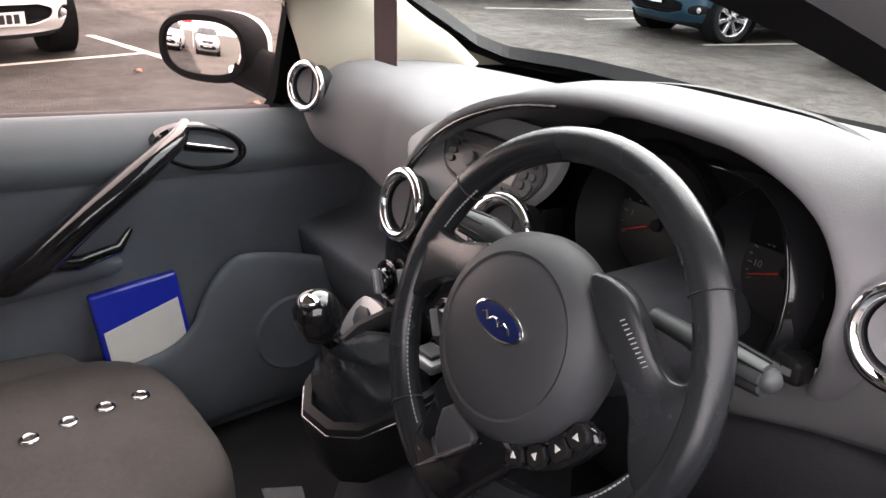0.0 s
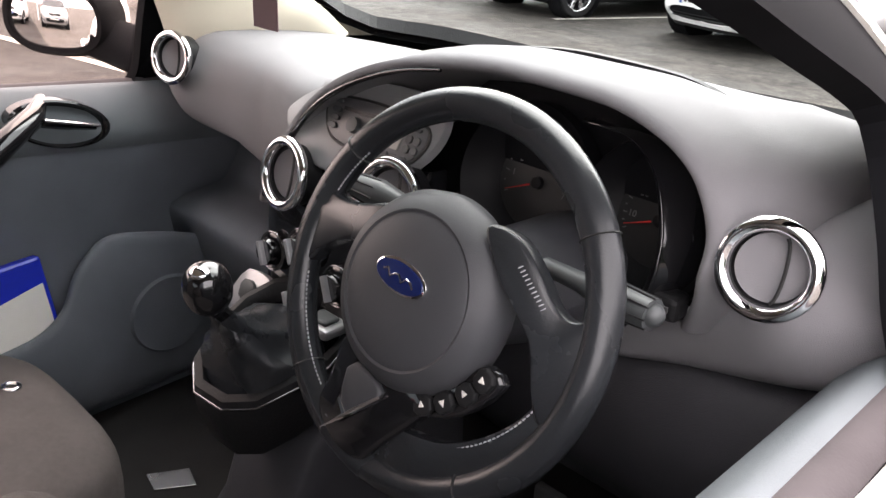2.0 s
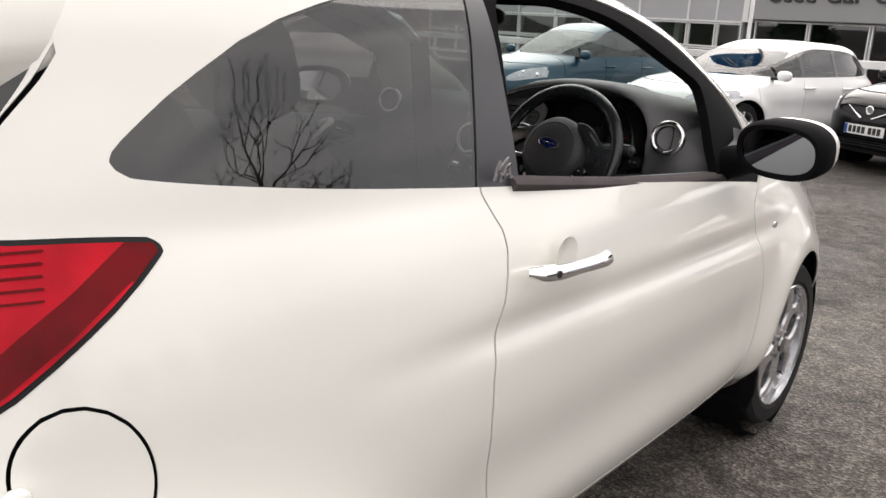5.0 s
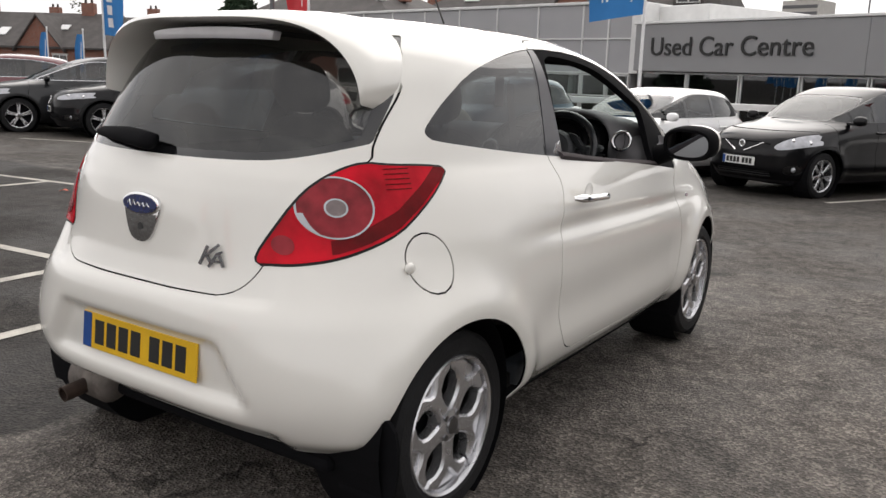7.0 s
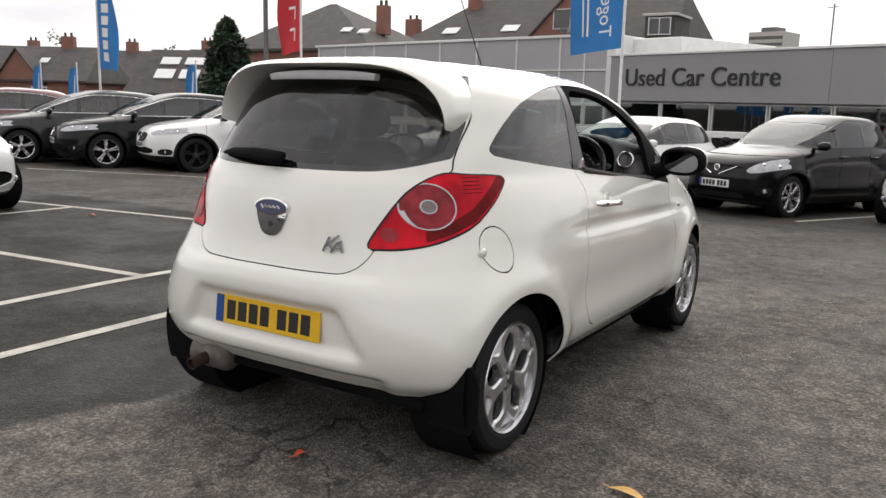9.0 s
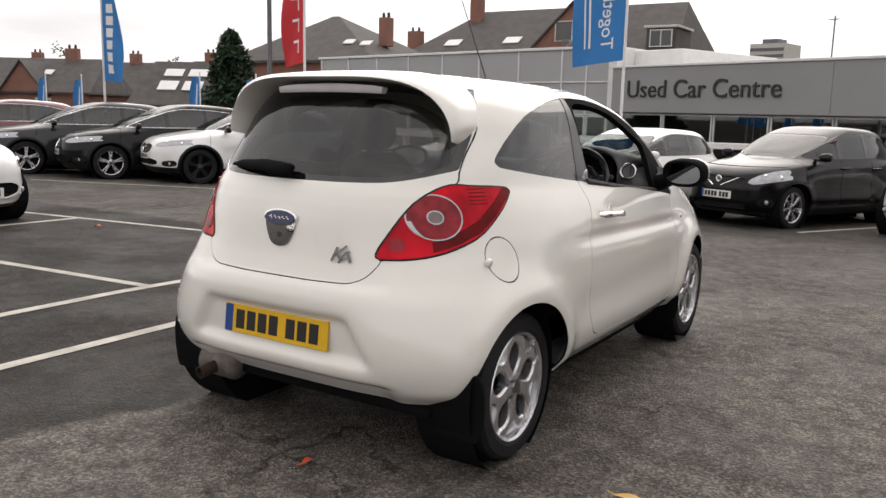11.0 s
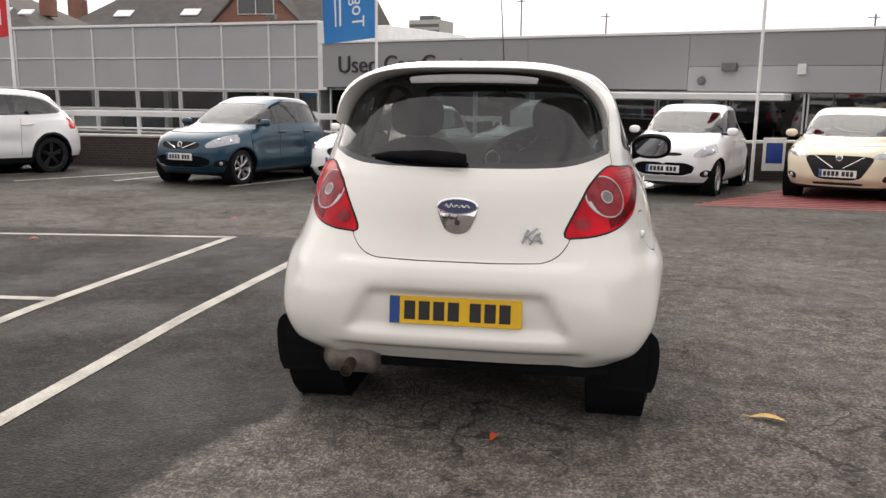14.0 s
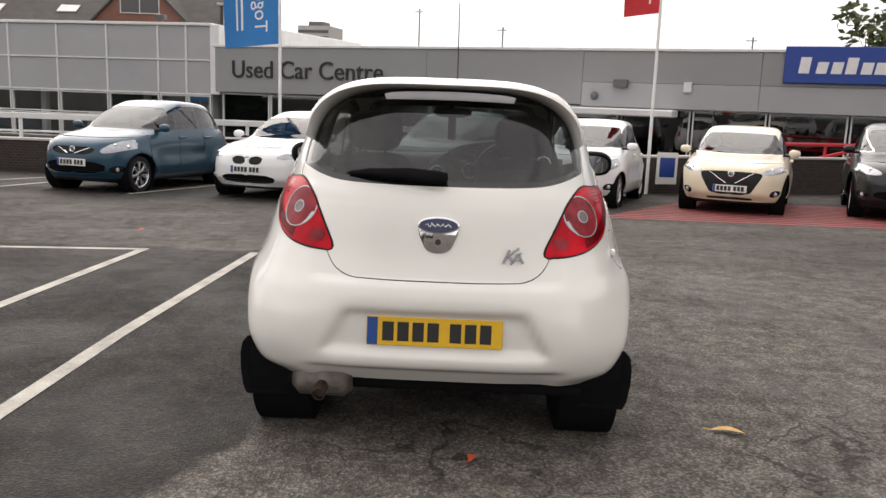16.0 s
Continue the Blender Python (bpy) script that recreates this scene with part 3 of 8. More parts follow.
# ---- wheels ----
def wheel(parent, m, radius, width, rim_mat, spokes=5, style="split", outward=1):
    """A road wheel about the local x axis, its face towards +x; parts: tyre, rim."""
    rr = radius * (0.74 if style == "split" else 0.715)
    turn = pose(0, 0, 0, 0, 90 * outward, 0)
    w = width / 2
    hub = part("wheel", turned([(0, -w * 0.6), (rr * 0.94, -w * 0.6), (rr * 0.94, w * 0.12), (0, w * 0.12)], 36, turn), M_DARK, parent, "dark brake disc and inner barrel", at=m)
    prof = [(rr, -w * 0.9), (rr * 1.06, -w), (radius * 0.93, -w * 0.98), (radius * 0.985, -w * 0.82), (radius, -w * 0.5), (radius, w * 0.5), (radius * 0.985, w * 0.82),
            (radius * 0.93, w * 0.98), (rr * 1.06, w), (rr, w * 0.9)]
    part("tyre", turned(prof, 48, turn, closed=True), M_TYRE, hub, "black rubber tyre", smooth=35)
    bm = turned([(rr * 1.005, -w * 0.8), (rr * 1.01, w * 0.9), (rr * 0.99, w * 0.97), (rr * 0.95, w * 0.9), (rr * 0.93, w * 0.45), (rr * 0.925, -w * 0.8)], 48, turn)
    k = 2 * math.pi / spokes
    if style == "split":
        for i in range(spokes):
            a = k * i
            o = [(rr * 0.14, -0.60), (rr * 0.26, -0.58), (rr * 0.36, -0.36), (rr * 0.50, -0.265), (rr * 0.62, -0.29), (rr * 0.74, -0.43), (rr * 0.82, -0.60), (rr * 0.955, -0.615), (rr * 0.955, -0.30), (rr * 0.86, -0.20), (rr * 0.72, -0.10), (rr * 0.68, 0.0),
                 (rr * 0.72, 0.10), (rr * 0.86, 0.20), (rr * 0.955, 0.30), (rr * 0.955, 0.615), (rr * 0.82, 0.60), (rr * 0.74, 0.43), (rr * 0.62, 0.29), (rr * 0.50, 0.265), (rr * 0.36, 0.36), (rr * 0.26, 0.58), (rr * 0.14, 0.60)]
            pts = [(r * math.cos(a + b), r * math.sin(a + b)) for r, b in o]
            prism(pts, w * 0.42, turn @ Matrix.Translation((0, 0, w * 0.38)), bm, rr * 0.035, 1)
            prism([(r * math.cos(a + b), r * math.sin(a + b)) for r, b in ((rr * 0.66, 0.0), (rr * 0.86, -0.22), (rr * 0.955, -0.30), (rr * 0.955, 0.30), (rr * 0.86, 0.22))], w * 0.26, turn @ Matrix.Translation((0, 0, w * 0.40)), bm)
    else:
        for i in range(spokes):
            for sgn in ((-0.12, 0.12) if style == "twin" else (0.0,)):
                a = k * i + sgn
                t1, t2 = (0.10, 0.06) if style == "twin" else (0.17, 0.15)
                pts = [(rr * 0.15 * math.cos(a - 0.5), rr * 0.15 * math.sin(a - 0.5)), (rr * 0.96 * math.cos(a - t2), rr * 0.96 * math.sin(a - t2)),
                       (rr * 0.96 * math.cos(a + t2), rr * 0.96 * math.sin(a + t2)), (rr * 0.15 * math.cos(a + 0.5), rr * 0.15 * math.sin(a + 0.5))]
                prism(pts, w * 0.4, turn @ Matrix.Translation((0, 0, w * 0.38)), bm, rr * 0.03, 1)
    turned([(rr * 0.25, w * 0.3), (rr * 0.25, w * 0.80), (rr * 0.20, w * 0.86), (0, w * 0.86)], 28, turn, bm)
    rim = part("rim", bm, rim_mat, hub, "alloy rim with chunky spokes", smooth=30)
    cap = turned([(rr * 0.13, w * 0.86), (rr * 0.12, w * 0.93), (0, w * 0.94)], 24, turn)
    for i in range(4 if style == "split" else 5):
        a = 2 * math.pi * (i + 0.5) / (4 if style == "split" else 5)
        turned([(rr * 0.045, w * 0.8), (rr * 0.045, w * 0.885), (0, w * 0.885)], 10, turn @ Matrix.Translation((rr * 0.20 * math.cos(a), rr * 0.20 * math.sin(a), 0)), cap)
    part("hub_cap", cap, M_DCHROME, hub, "dark centre cap and wheel bolts", smooth=30)
    return hub


def number_plate(parent, m, yellow):
    """A pressed plate; its characters are plain bars."""
    o = rounded([(-0.26, -0.0555), (0.26, -0.0555), (0.26, 0.0555), (-0.26, 0.0555)], 0)
    p = part("number_plate", prism(o, 0.006, bevel=0.002, seg=1), M_PLATEY if yellow else M_PLATEW, parent, "yellow number plate" if yellow else "white number plate", at=m)
    part("blue_band", prism([(-0.258, -0.053), (-0.218, -0.053), (-0.218, 0.053), (-0.258, 0.053)], 0.0015, Matrix.Translation((0, 0, 0.006))), M_EUBLUE, p, "blue band")
    x = -0.2
    for i in range(7):
        if i == 4:
            x += 0.028
        part("bar", prism([(x, -0.037), (x + 0.044, -0.037), (x + 0.044, 0.037), (x, 0.037)], 0.0012, Matrix.Translation((0, 0, 0.006))), M_INK, p)
        x += 0.0575
    return p


def inset_copy(skin, d):
    V, N, F = skin
    return [V - d * N, N, F]


# ---- the pearl white three-door hatchback ----
KA_ROWS = [
    (0.275, 0.25, -0.43, 2.92, 0.745, 4.0, 4.4), (0.345, 0.32, -0.495, 3.00, 0.80, 4.2, 4.4), (0.44, 0.41, -0.53, 3.05, 0.823, 4.2, 4.4), (0.54, 0.50, -0.54, 3.08, 0.826, 3.9, 4.4),
    (0.64, 0.58, -0.535, 3.08, 0.822, 3.5, 4.4), (0.74, 0.65, -0.508, 3.06, 0.812, 3.1, 4.4), (0.84, 0.71, -0.486, 3.02, 0.795, 2.85, 4.4), (0.92, 0.77, -0.470, 2.96, 0.772, 2.8, 4.4),
    (0.985, 0.86, -0.452, 2.78, 0.746, 2.8, 4.6), (1.03, 0.92, -0.435, 2.60, 0.722, 2.85, 5.0), (1.065, 0.97, -0.418, 2.42, 0.702, 2.85, 6.0), (1.13, 1.06, -0.378, 2.26, 0.680, 2.9, 6.0),
    (1.22, 1.18, -0.318, 2.04, 0.648, 2.9, 6.0), (1.31, 1.30, -0.252, 1.77, 0.612, 3.0, 6.0), (1.38, 1.39, -0.195, 1.50, 0.565, 3.0, 5.0), (1.435, 1.44, -0.12, 1.26, 0.495, 3.0, 4.0),
    (1.468, 1.465, 0.05, 1.00, 0.36, 3.0, 3.0), (1.483, 1.48, 0.25, 0.75, 0.18, 2.4, 2.4), (1.487, 1.485, 0.42, 0.48, 0.01, 2.0, 2.0)]
TYRE_R, REAR_AXLE, FRONT_AXLE = 0.288, 0.006, 2.30


def ka_push(g):
    x, y, z = g[..., 0], g[..., 1], g[..., 2]
    sgn = np.sign(x)
    side = np.clip((np.abs(x) - 0.55) / 0.1, 0, 1)
    for yw in (REAR_AXLE, FRONT_AXLE):
        r = np.hypot(y - yw, z - 0.30)
        x = x + sgn * side * (0.034 if yw == 0 else 0.026) * np.exp(-(((r - 0.35) / 0.075) ** 2))
    # crease along the flank and the flare above the sill
    x = x - sgn * side * 0.013 * np.exp(-(((z - (0.80 - 0.03 * (y - 0.5))) / 0.032) ** 2)) * np.clip((y - 0.25) / 0.45, 0, 1) * np.clip((2.3 - y) / 0.4, 0, 1)
    x = x - sgn * side * 0.014 * np.exp(-(((z - 0.52) / 0.09) ** 2)) * np.clip((y - 0.35) / 0.2, 0, 1) * np.clip((1.95 - y) / 0.2, 0, 1)
    # plate recess in the rear bumper, and the lip below it
    rear = np.clip((-0.25 - y) / 0.1, 0, 1)
    half = 0.345 + 0.09 * np.clip((0.58 - z) / 0.15, 0, 1)
    ax = 1 / (1 + np.exp((np.abs(x) - half) / 0.012))
    az = 1 / (1 + np.exp((z - 0.588) / 0.007)) * 1 / (1 + np.exp((0.425 - z) / 0.012))
    y = y + rear * 0.038 * ax * az
    y = y + rear * 0.05 * (1 / (1 + np.exp((z - 0.350) / 0.005))) / (1 + np.exp((np.abs(x) - 0.47 - 0.35 * (z - 0.3)) / 0.02))
    # the tailgate sits a little behind the bumper ledge
    y = y + rear * 0.016 * np.clip((z - 0.695) / 0.012, 0, 1) * np.clip((0.5 - np.abs(x)) / 0.05, 0, 1) * np.clip((0.98 - z) / 0.2, 0, 1)
    return np.stack((x, y, z), -1)


DLO = rounded([(0.018, 1.138), (0.03, 1.121), (0.069, 1.113), (0.159, 1.099), (0.35, 1.073), (0.66, 1.037), (1.30, 0.972), (1.86, 0.905), (1.98, 0.885), (1.99, 0.97), (1.96, 1.07), (1.90, 1.125), (1.80, 1.18),
               (1.62, 1.268), (1.50, 1.31), (1.33, 1.357), (1.10, 1.396), (0.80, 1.403), (0.62, 1.386), (0.42, 1.348), (0.257, 1.302), (0.122, 1.225), (0.057, 1.178), (0.025, 1.152)], 1)
TAIL_LIGHT = rounded([(-0.180, 0.797), (-0.180, 0.825), (-0.14, 0.889), (-0.086, 0.964), (-0.027, 1.018), (0.056, 1.056), (0.119, 1.069), (0.182, 1.061), (0.302, 1.056), (0.392, 1.045), (0.337, 0.986), (0.272, 0.933),
                      (0.192, 0.876), (0.102, 0.842), (0.021, 0.819), (-0.052, 0.807), (-0.131, 0.80)], 1)
LIGHT_C = (0.022, 0.950)
DOOR = rounded([(0.74, 0.345), (0.66, 0.365), (0.61, 0.42), (0.583, 0.52), (0.584, 0.70), (0.62, 0.80), (0.668, 0.872), (0.695, 0.95), (0.672, 1.0), (0.66, 1.04), (0.70, 1.22), (0.745, 1.42), (0.80, 1.432),
                (1.10, 1.424), (1.35, 1.385), (1.52, 1.338), (1.66, 1.285), (1.84, 1.20), (1.94, 1.14), (2.02, 1.05), (2.04, 0.93), (1.92, 0.87), (1.86, 0.83), (1.875, 0.76), (1.89, 0.55), (1.84, 0.40), (1.78, 0.325)], 1)
TAILGATE = rounded([(-0.30, 0.709), (0.30, 0.709), (0.365, 0.722), (0.41, 0.757), (0.445, 0.83), (0.585, 1.06), (0.572, 1.12), (0.565, 1.28), (0.53, 1.462), (-0.53, 1.462), (-0.565, 1.28), (-0.572, 1.12),
                    (-0.585, 1.06), (-0.445, 0.83), (-0.41, 0.757), (-0.365, 0.722)], 1)
REAR_GLASS = rounded([(-0.30, 1.064), (0.0, 1.062), (0.30, 1.064), (0.41, 1.069), (0.49, 1.086), (0.55, 1.106), (0.572, 1.114), (0.571, 1.125), (0.564, 1.22), (0.548, 1.33), (0.47, 1.438), (-0.47, 1.438), (-0.548, 1.33), (-0.564, 1.22),
                      (-0.571, 1.125), (-0.572, 1.114), (-0.55, 1.106), (-0.49, 1.086), (-0.41, 1.069)], 1)
SCREEN = rounded([(-0.50, 1.005), (0.0, 0.985), (0.50, 1.005), (0.61, 1.03), (0.575, 1.20), (0.51, 1.375), (0.40, 1.415), (-0.40, 1.415), (-0.51, 1.375), (-0.575, 1.20), (-0.61, 1.03)], 1)



def build_ka():
    ka = thing("hatchback_car", "pearl white three-door hatchback parked on asphalt, driver's window open", "car")
    skin = shell(KA_ROWS, 0.5, 190, 150, ka_push)
    dlo, light, door, gate, rglass, screen = (poly_field(p) for p in (DLO, TAIL_LIGHT, DOOR, TAILGATE, REAR_GLASS, SCREEN))
    side = lambda x: np.where(np.abs(x) > 0.45, 0, 9)
    both = lambda f: lambda x, y, z: f(y, z) + side(x)
    arch = lambda x, y, z: np.minimum(np.hypot(y - REAR_AXLE, z - 0.30), np.hypot(y - FRONT_AXLE, z - 0.30)) - 0.323 + np.where(np.abs(x) > 0.64, 0, 9)
    lens = lambda x, y, z: light(np.abs(x) * 0.482 + y * 0.876, z) + np.where(y < 0.4, 0, 9)
    _, skin = cut(skin, arch)
    # glazing
    glass_side, skin = cut(skin, both(dlo))
    glass_rear, skin = cut(skin, lambda x, y, z: rglass(x, z) + np.where(y < 0.3, 0, 9))
    glass_front, skin = cut(skin, lambda x, y, z: screen(x, z) + np.where(y > 1.15, 0, 9))
    lamps, skin = cut(skin, lens)
    inner = inset_copy(skin, 0.012)
    # thin shut lines
    tail, skin = part_line(skin, lambda x, y, z: gate(x, z) + np.clip(y * 9, 0, 9), 0.0019)
    doors, skin = part_line(skin, lambda x, y, z: door(y, z) + np.clip((0.45 - np.abs(x)) * 9, 0, 9), 0.0022)
    lip = lambda x, y, z: z - np.where(np.abs(x) < 0.42, 0.706, np.minimum(0.80, 0.747 - 0.935 * (y + 0.237))) + np.clip((y + 0.02) * 9, 0, 9)
    bumper, skin = cut(skin, lip)
    round_flap = lambda x, y, z: np.hypot((y + 0.088) / 0.90, z - 0.794) - 0.081 + np.clip((0.5 - x) * 9, 0, 9)
    flap, skin = part_line(skin, round_flap, 0.0024)
    hood, skin = cut(skin, lambda x, y, z: np.where((y > 1.9) & (np.abs(x) < 0.60), 0.76 - z, 9))
    front_bumper, skin = cut(skin, lambda x, y, z: np.where(y > 2.62, z - 0.66, 9))
    roof, skin = cut(skin, lambda x, y, z: np.maximum(1.405 - z, np.abs(x) - 0.47))
    right_of = lambda s: cut(s, lambda x, y, z: -x)
    body = part("body", panel("body", skin), M_PAINT, ka, "pearl white painted quarter panels, wings and sills")
    part("inner_shell", panel("inner_shell", inner, 0, 0), M_DARK, ka, "dark inner body")
    part("headlining", panel("headlining", cut(inset_copy(inner, 0.012), lambda x, y, z: z - 1.0)[1], 0, 0), mat("cream_lining", (0.56, 0.51, 0.41), 0.75, vary=0.05, scale=8, bump=0.2, bscale=700), ka, "cream headlining and pillar trim")
    part("roof", panel("roof", roof), M_PAINT, ka)
    part("bonnet", panel("bonnet", hood), M_PAINT, ka)
    part("front_bumper", panel("front_bumper", front_bumper), M_PAINT, ka)
    part("rear_bumper", panel("rear_bumper", bumper), M_PAINT, ka, "pearl white rear bumper with plate recess")
    part("fuel_flap", panel("fuel_flap", flap, 0, 0.006), M_PAINT, ka, "round painted fuel flap")
    part("flap_notch", egg((0.718, -0.160, 0.790), (0.012, 0.018, 0.016), 2.2, nu=18, nv=10), M_PAINT, ka, "small finger notch beside the fuel flap", smooth=60)
    tg = part("tailgate", panel("tailgate", tail), M_PAINT, ka)
    for s in right_of(doors):
        part("door", panel("door", s), M_PAINT, ka)
    # side glazing: quarter glass, black pillar strip and window frame
    pil = lambda z: 0.655 + (z - 1.03) * 0.235
    hole = poly_field(rounded([(0.795, 1.20), (0.785, 1.06), (0.784, 1.038), (0.794, 1.027), (0.83, 1.024), (1.20, 0.988), (1.66, 0.942), (1.684, 0.952), (1.688, 1.05), (1.694, 1.165), (1.672, 1.186), (1.50, 1.248), (1.43, 1.276), (1.30, 1.326), (1.18, 1.354), (1.0, 1.376), (0.85, 1.382), (0.808, 1.33)], 1))
    for s in right_of(glass_side):
        quarter, rest = cut(s, lambda x, y, z: y - pil(z) + 0.002)
        rest = cut(rest, lambda x, y, z: y - pil(z) - 0.002)[1]
        part("quarter_window", panel("quarter_window", quarter, -0.004, 0.004), M_TINT, ka, "dark tinted quarter window")
        pane, frame_ = cut(rest, lambda x, y, z: hole(y, z))
        strip, frame_ = cut(frame_, lambda x, y, z: y - 0.786)
        part("pillar_trim", panel("pillar_trim", strip, -0.002, 0.012), M_PILLAR, ka, "satin black door pillar trim")
        part("window_frame", panel("window_frame", frame_, -0.004, 0.026), M_RUBBER, ka, "black rubber window frame")
        if np.mean(s[0][list({i for f in s[2] for i in f})][:, 0]) < 0:
            part("door_window", panel("door_window", pane, -0.012, 0.0), M_DOORG, ka, "closed clear door window").visible_shadow = False
    for sx in (1, -1):
        rows = []
        for y in np.linspace(0.755, 1.76, 30):
            z0 = float(np.interp(y, [0.75, 1.0, 1.16, 1.385, 1.717, 1.8], [1.036, 1.004, 0.985, 0.962, 0.934, 0.926])) - 0.004
            x0 = 0.704 + 0.010 * (y - 0.8)
            rows.append([(sx * (x0 + d), y, z0 + h) for d, h in ((0.003, -0.012), (0.009, -0.006), (0.010, 0.002), (0.004, 0.010), (-0.008, 0.015), (-0.020, 0.015), (-0.026, 0.011), (-0.028, -0.010))])
        bm = bmesh.new()
        vs = [[bm.verts.new(q) for q in r] for r in rows]
        for ra, rb in zip(vs, vs[1:]):
            for i in range(len(ra)):
                bm.faces.new((ra[i], ra[(i + 1) % len(ra)], rb[(i + 1) % len(ra)], rb[i]))
        bm.faces.new(vs[0])
        bm.faces.new(vs[-1][::-1])
        part("sill_moulding", bm, M_SEAL, ka, "black rubber window sill moulding", smooth=40)
    for x0, x1 in ((0.52, -0.12), (-0.02, -0.55)):
        arm = [(x0 + (x1 - x0) * f, 2.06 - 0.27 * (x0 + (x1 - x0) * f) ** 2 - 0.03 * math.sin(f * 3), 1.022 + 0.012 * f) for f in np.linspace(0, 1, 9)]
        wi = part("front_wiper", tube(arm, 0.007, 8), M_PLASTIC, ka, "black windscreen wiper")
        part("blade", tube([(x, y, z - 0.012) for x, y, z in arm[2:]], 0.005, 6), M_INK, wi)
    clear, band = cut(glass_rear, lambda x, y, z: rglass(x, z) + 0.022)
    g = part("rear_window", panel("rear_window", clear, -0.003, 0.004), M_RTINT, tg, "tinted rear window")
    part("window_border", panel("window_border", band, -0.003, 0.02), M_GLOSS, tg, "black border of the rear window")
    clear, band = cut(glass_front, lambda x, y, z: screen(x, z) + 0.025)
    part("windscreen", panel("windscreen", clear, -0.003, 0.0), M_GLASS, ka, "clear windscreen")
    part("screen_border", panel("screen_border", band, -0.003, 0.03), M_PLASTIC, ka, "black border of the windscreen")
    # tail lamps: red housing, chrome ring, inner disc, small round lamp
    for s in right_of(lamps):
        uu = lambda x, y: np.abs(x) * 0.482 + y * 0.876
        used = sorted({i for f in s[2] for i in f})
        back = {i: k for k, i in enumerate(used)}
        s = finer([s[0][used], s[1][used], [tuple(back[i] for i in f) for f in s[2]]])
        mid, rim_ = cut(s, lambda x, y, z: lens(x, y, z) + 0.007)
        la = part("tail_light", panel("tail_light", mid, 0.004, 0.03), M_RED, ka, "large red rear light cluster")
        part("seal", panel("seal", rim_, 0.001, 0.03), M_PLASTIC, la, "black seal")
        ring = lambda x, y, z: np.hypot((np.abs(x) * 0.482 + y * 0.876 - LIGHT_C[0]) / 1.29, z - LIGHT_C[1])
        disc, _ = cut(mid, lambda x, y, z: ring(x, y, z) - 0.079)
        chrome, inside = cut(disc, lambda x, y, z: 0.075 - ring(x, y, z))
        part("chrome_ring", panel("chrome_ring", chrome, 0.007, 0.006), M_CLEAR, la, "bright ring")
        outer, centre = cut(inside, lambda x, y, z: 0.024 - ring(x, y, z))
        part("inner_lens", panel("inner_lens", outer, 0.005, 0.004), M_DRED, la, "smoky dark red inner lens")
        crescent, _ = cut(inside, lambda x, y, z: np.maximum(0.065 + 0.03 * np.clip((uu(x, y) - LIGHT_C[0]) / 0.09 + 0.85, 0, 1) - ring(x, y, z), z - LIGHT_C[1] + 0.012))
        if crescent[2]:
            part("reflector", panel("reflector", crescent, 0.0062, 0.004), M_CLEAR, la, "bright reflector")
        core_ring, core = cut(centre, lambda x, y, z: 0.020 - ring(x, y, z))
        part("core_ring", panel("core_ring", core_ring, 0.0075, 0.005), M_CLEAR, la)
        part("core", panel("core", core, 0.006, 0.004), M_CORE, la, "smoky grey core")
        low_edge = lambda x, y, z: z - np.interp(uu(x, y), [-0.131, -0.052, 0.021, 0.102, 0.192, 0.272, 0.337], [0.80, 0.807, 0.819, 0.842, 0.876, 0.933, 0.986])
        band, _ = cut(mid, lambda x, y, z: np.maximum(np.maximum(0.016 - low_edge(x, y, z), low_edge(x, y, z) - 0.052 - 0.06 * np.clip(uu(x, y) - 0.02, 0, 0.2)), np.maximum(0.0 - uu(x, y), 0.076 - ring(x, y, z))))
        part("dark_band", panel("dark_band", band, 0.0048, 0.004), M_DRED2, la, "deep red lower reflector band")
        for k in range(5):
            rb, _ = cut(mid, lambda x, y, z: np.maximum(np.abs(z - 1.045 + 0.013 * k) - 0.0016, np.abs(uu(x, y) - 0.205) - 0.04))
            if rb[2]:
                part("lens_rib", panel("lens_rib", rb, 0.0052, 0.003), M_DRED2, la)
        spot = lambda x, y, z: np.hypot(np.abs(x) * 0.482 + y * 0.876 + 0.113, z - 0.855) - 0.025
        part("fog_lamp", panel("fog_lamp", cut(mid, spot)[0], 0.006, 0.004), M_DRED, la)
    # wheels and wells
    for yw in (REAR_AXLE, FRONT_AXLE):
        for sx in (1, -1):
            part("wheel_well", turned([(0.34, -0.075), (0.34, 0.16), (0.0, 0.16)], 40, pose(sx * 0.68, yw, 0.30, 0, -90 * sx, 0)), M_DARK, ka, "black wheel well")
            wheel(ka, pose(sx * 0.682, yw, TYRE_R), TYRE_R, 0.185, M_ALLOY, 5, "split", sx)
            mf = [(0.60, 0.17), (0.775, 0.165), (0.790, 0.20), (0.800, 0.27), (0.801, 0.34), (0.792, 0.385), (0.770, 0.41), (0.70, 0.42), (0.60, 0.42)] if yw == REAR_AXLE else [(0.60, 0.17), (0.785, 0.165), (0.80, 0.22), (0.80, 0.30), (0.60, 0.30)]
            bm = prism([(sx * a, b) for a, b in mf], 0.012, pose(0, yw - 0.308, 0, 90, 0, 0))
            part("mud_flap", bm, M_RUBBER, ka, "black rubber mud flap")
    # underside, silencer and tail pipe
    part("underside", box(-0.66, 0.66, -0.16, 2.75, 0.17, 0.228, 0.02), M_DARK, ka, "dark floor pan")
    part("rear_floor", box(-0.60, 0.60, -0.36, -0.14, 0.222, 0.27, 0.02), M_DARK, ka, "dark rear floor")
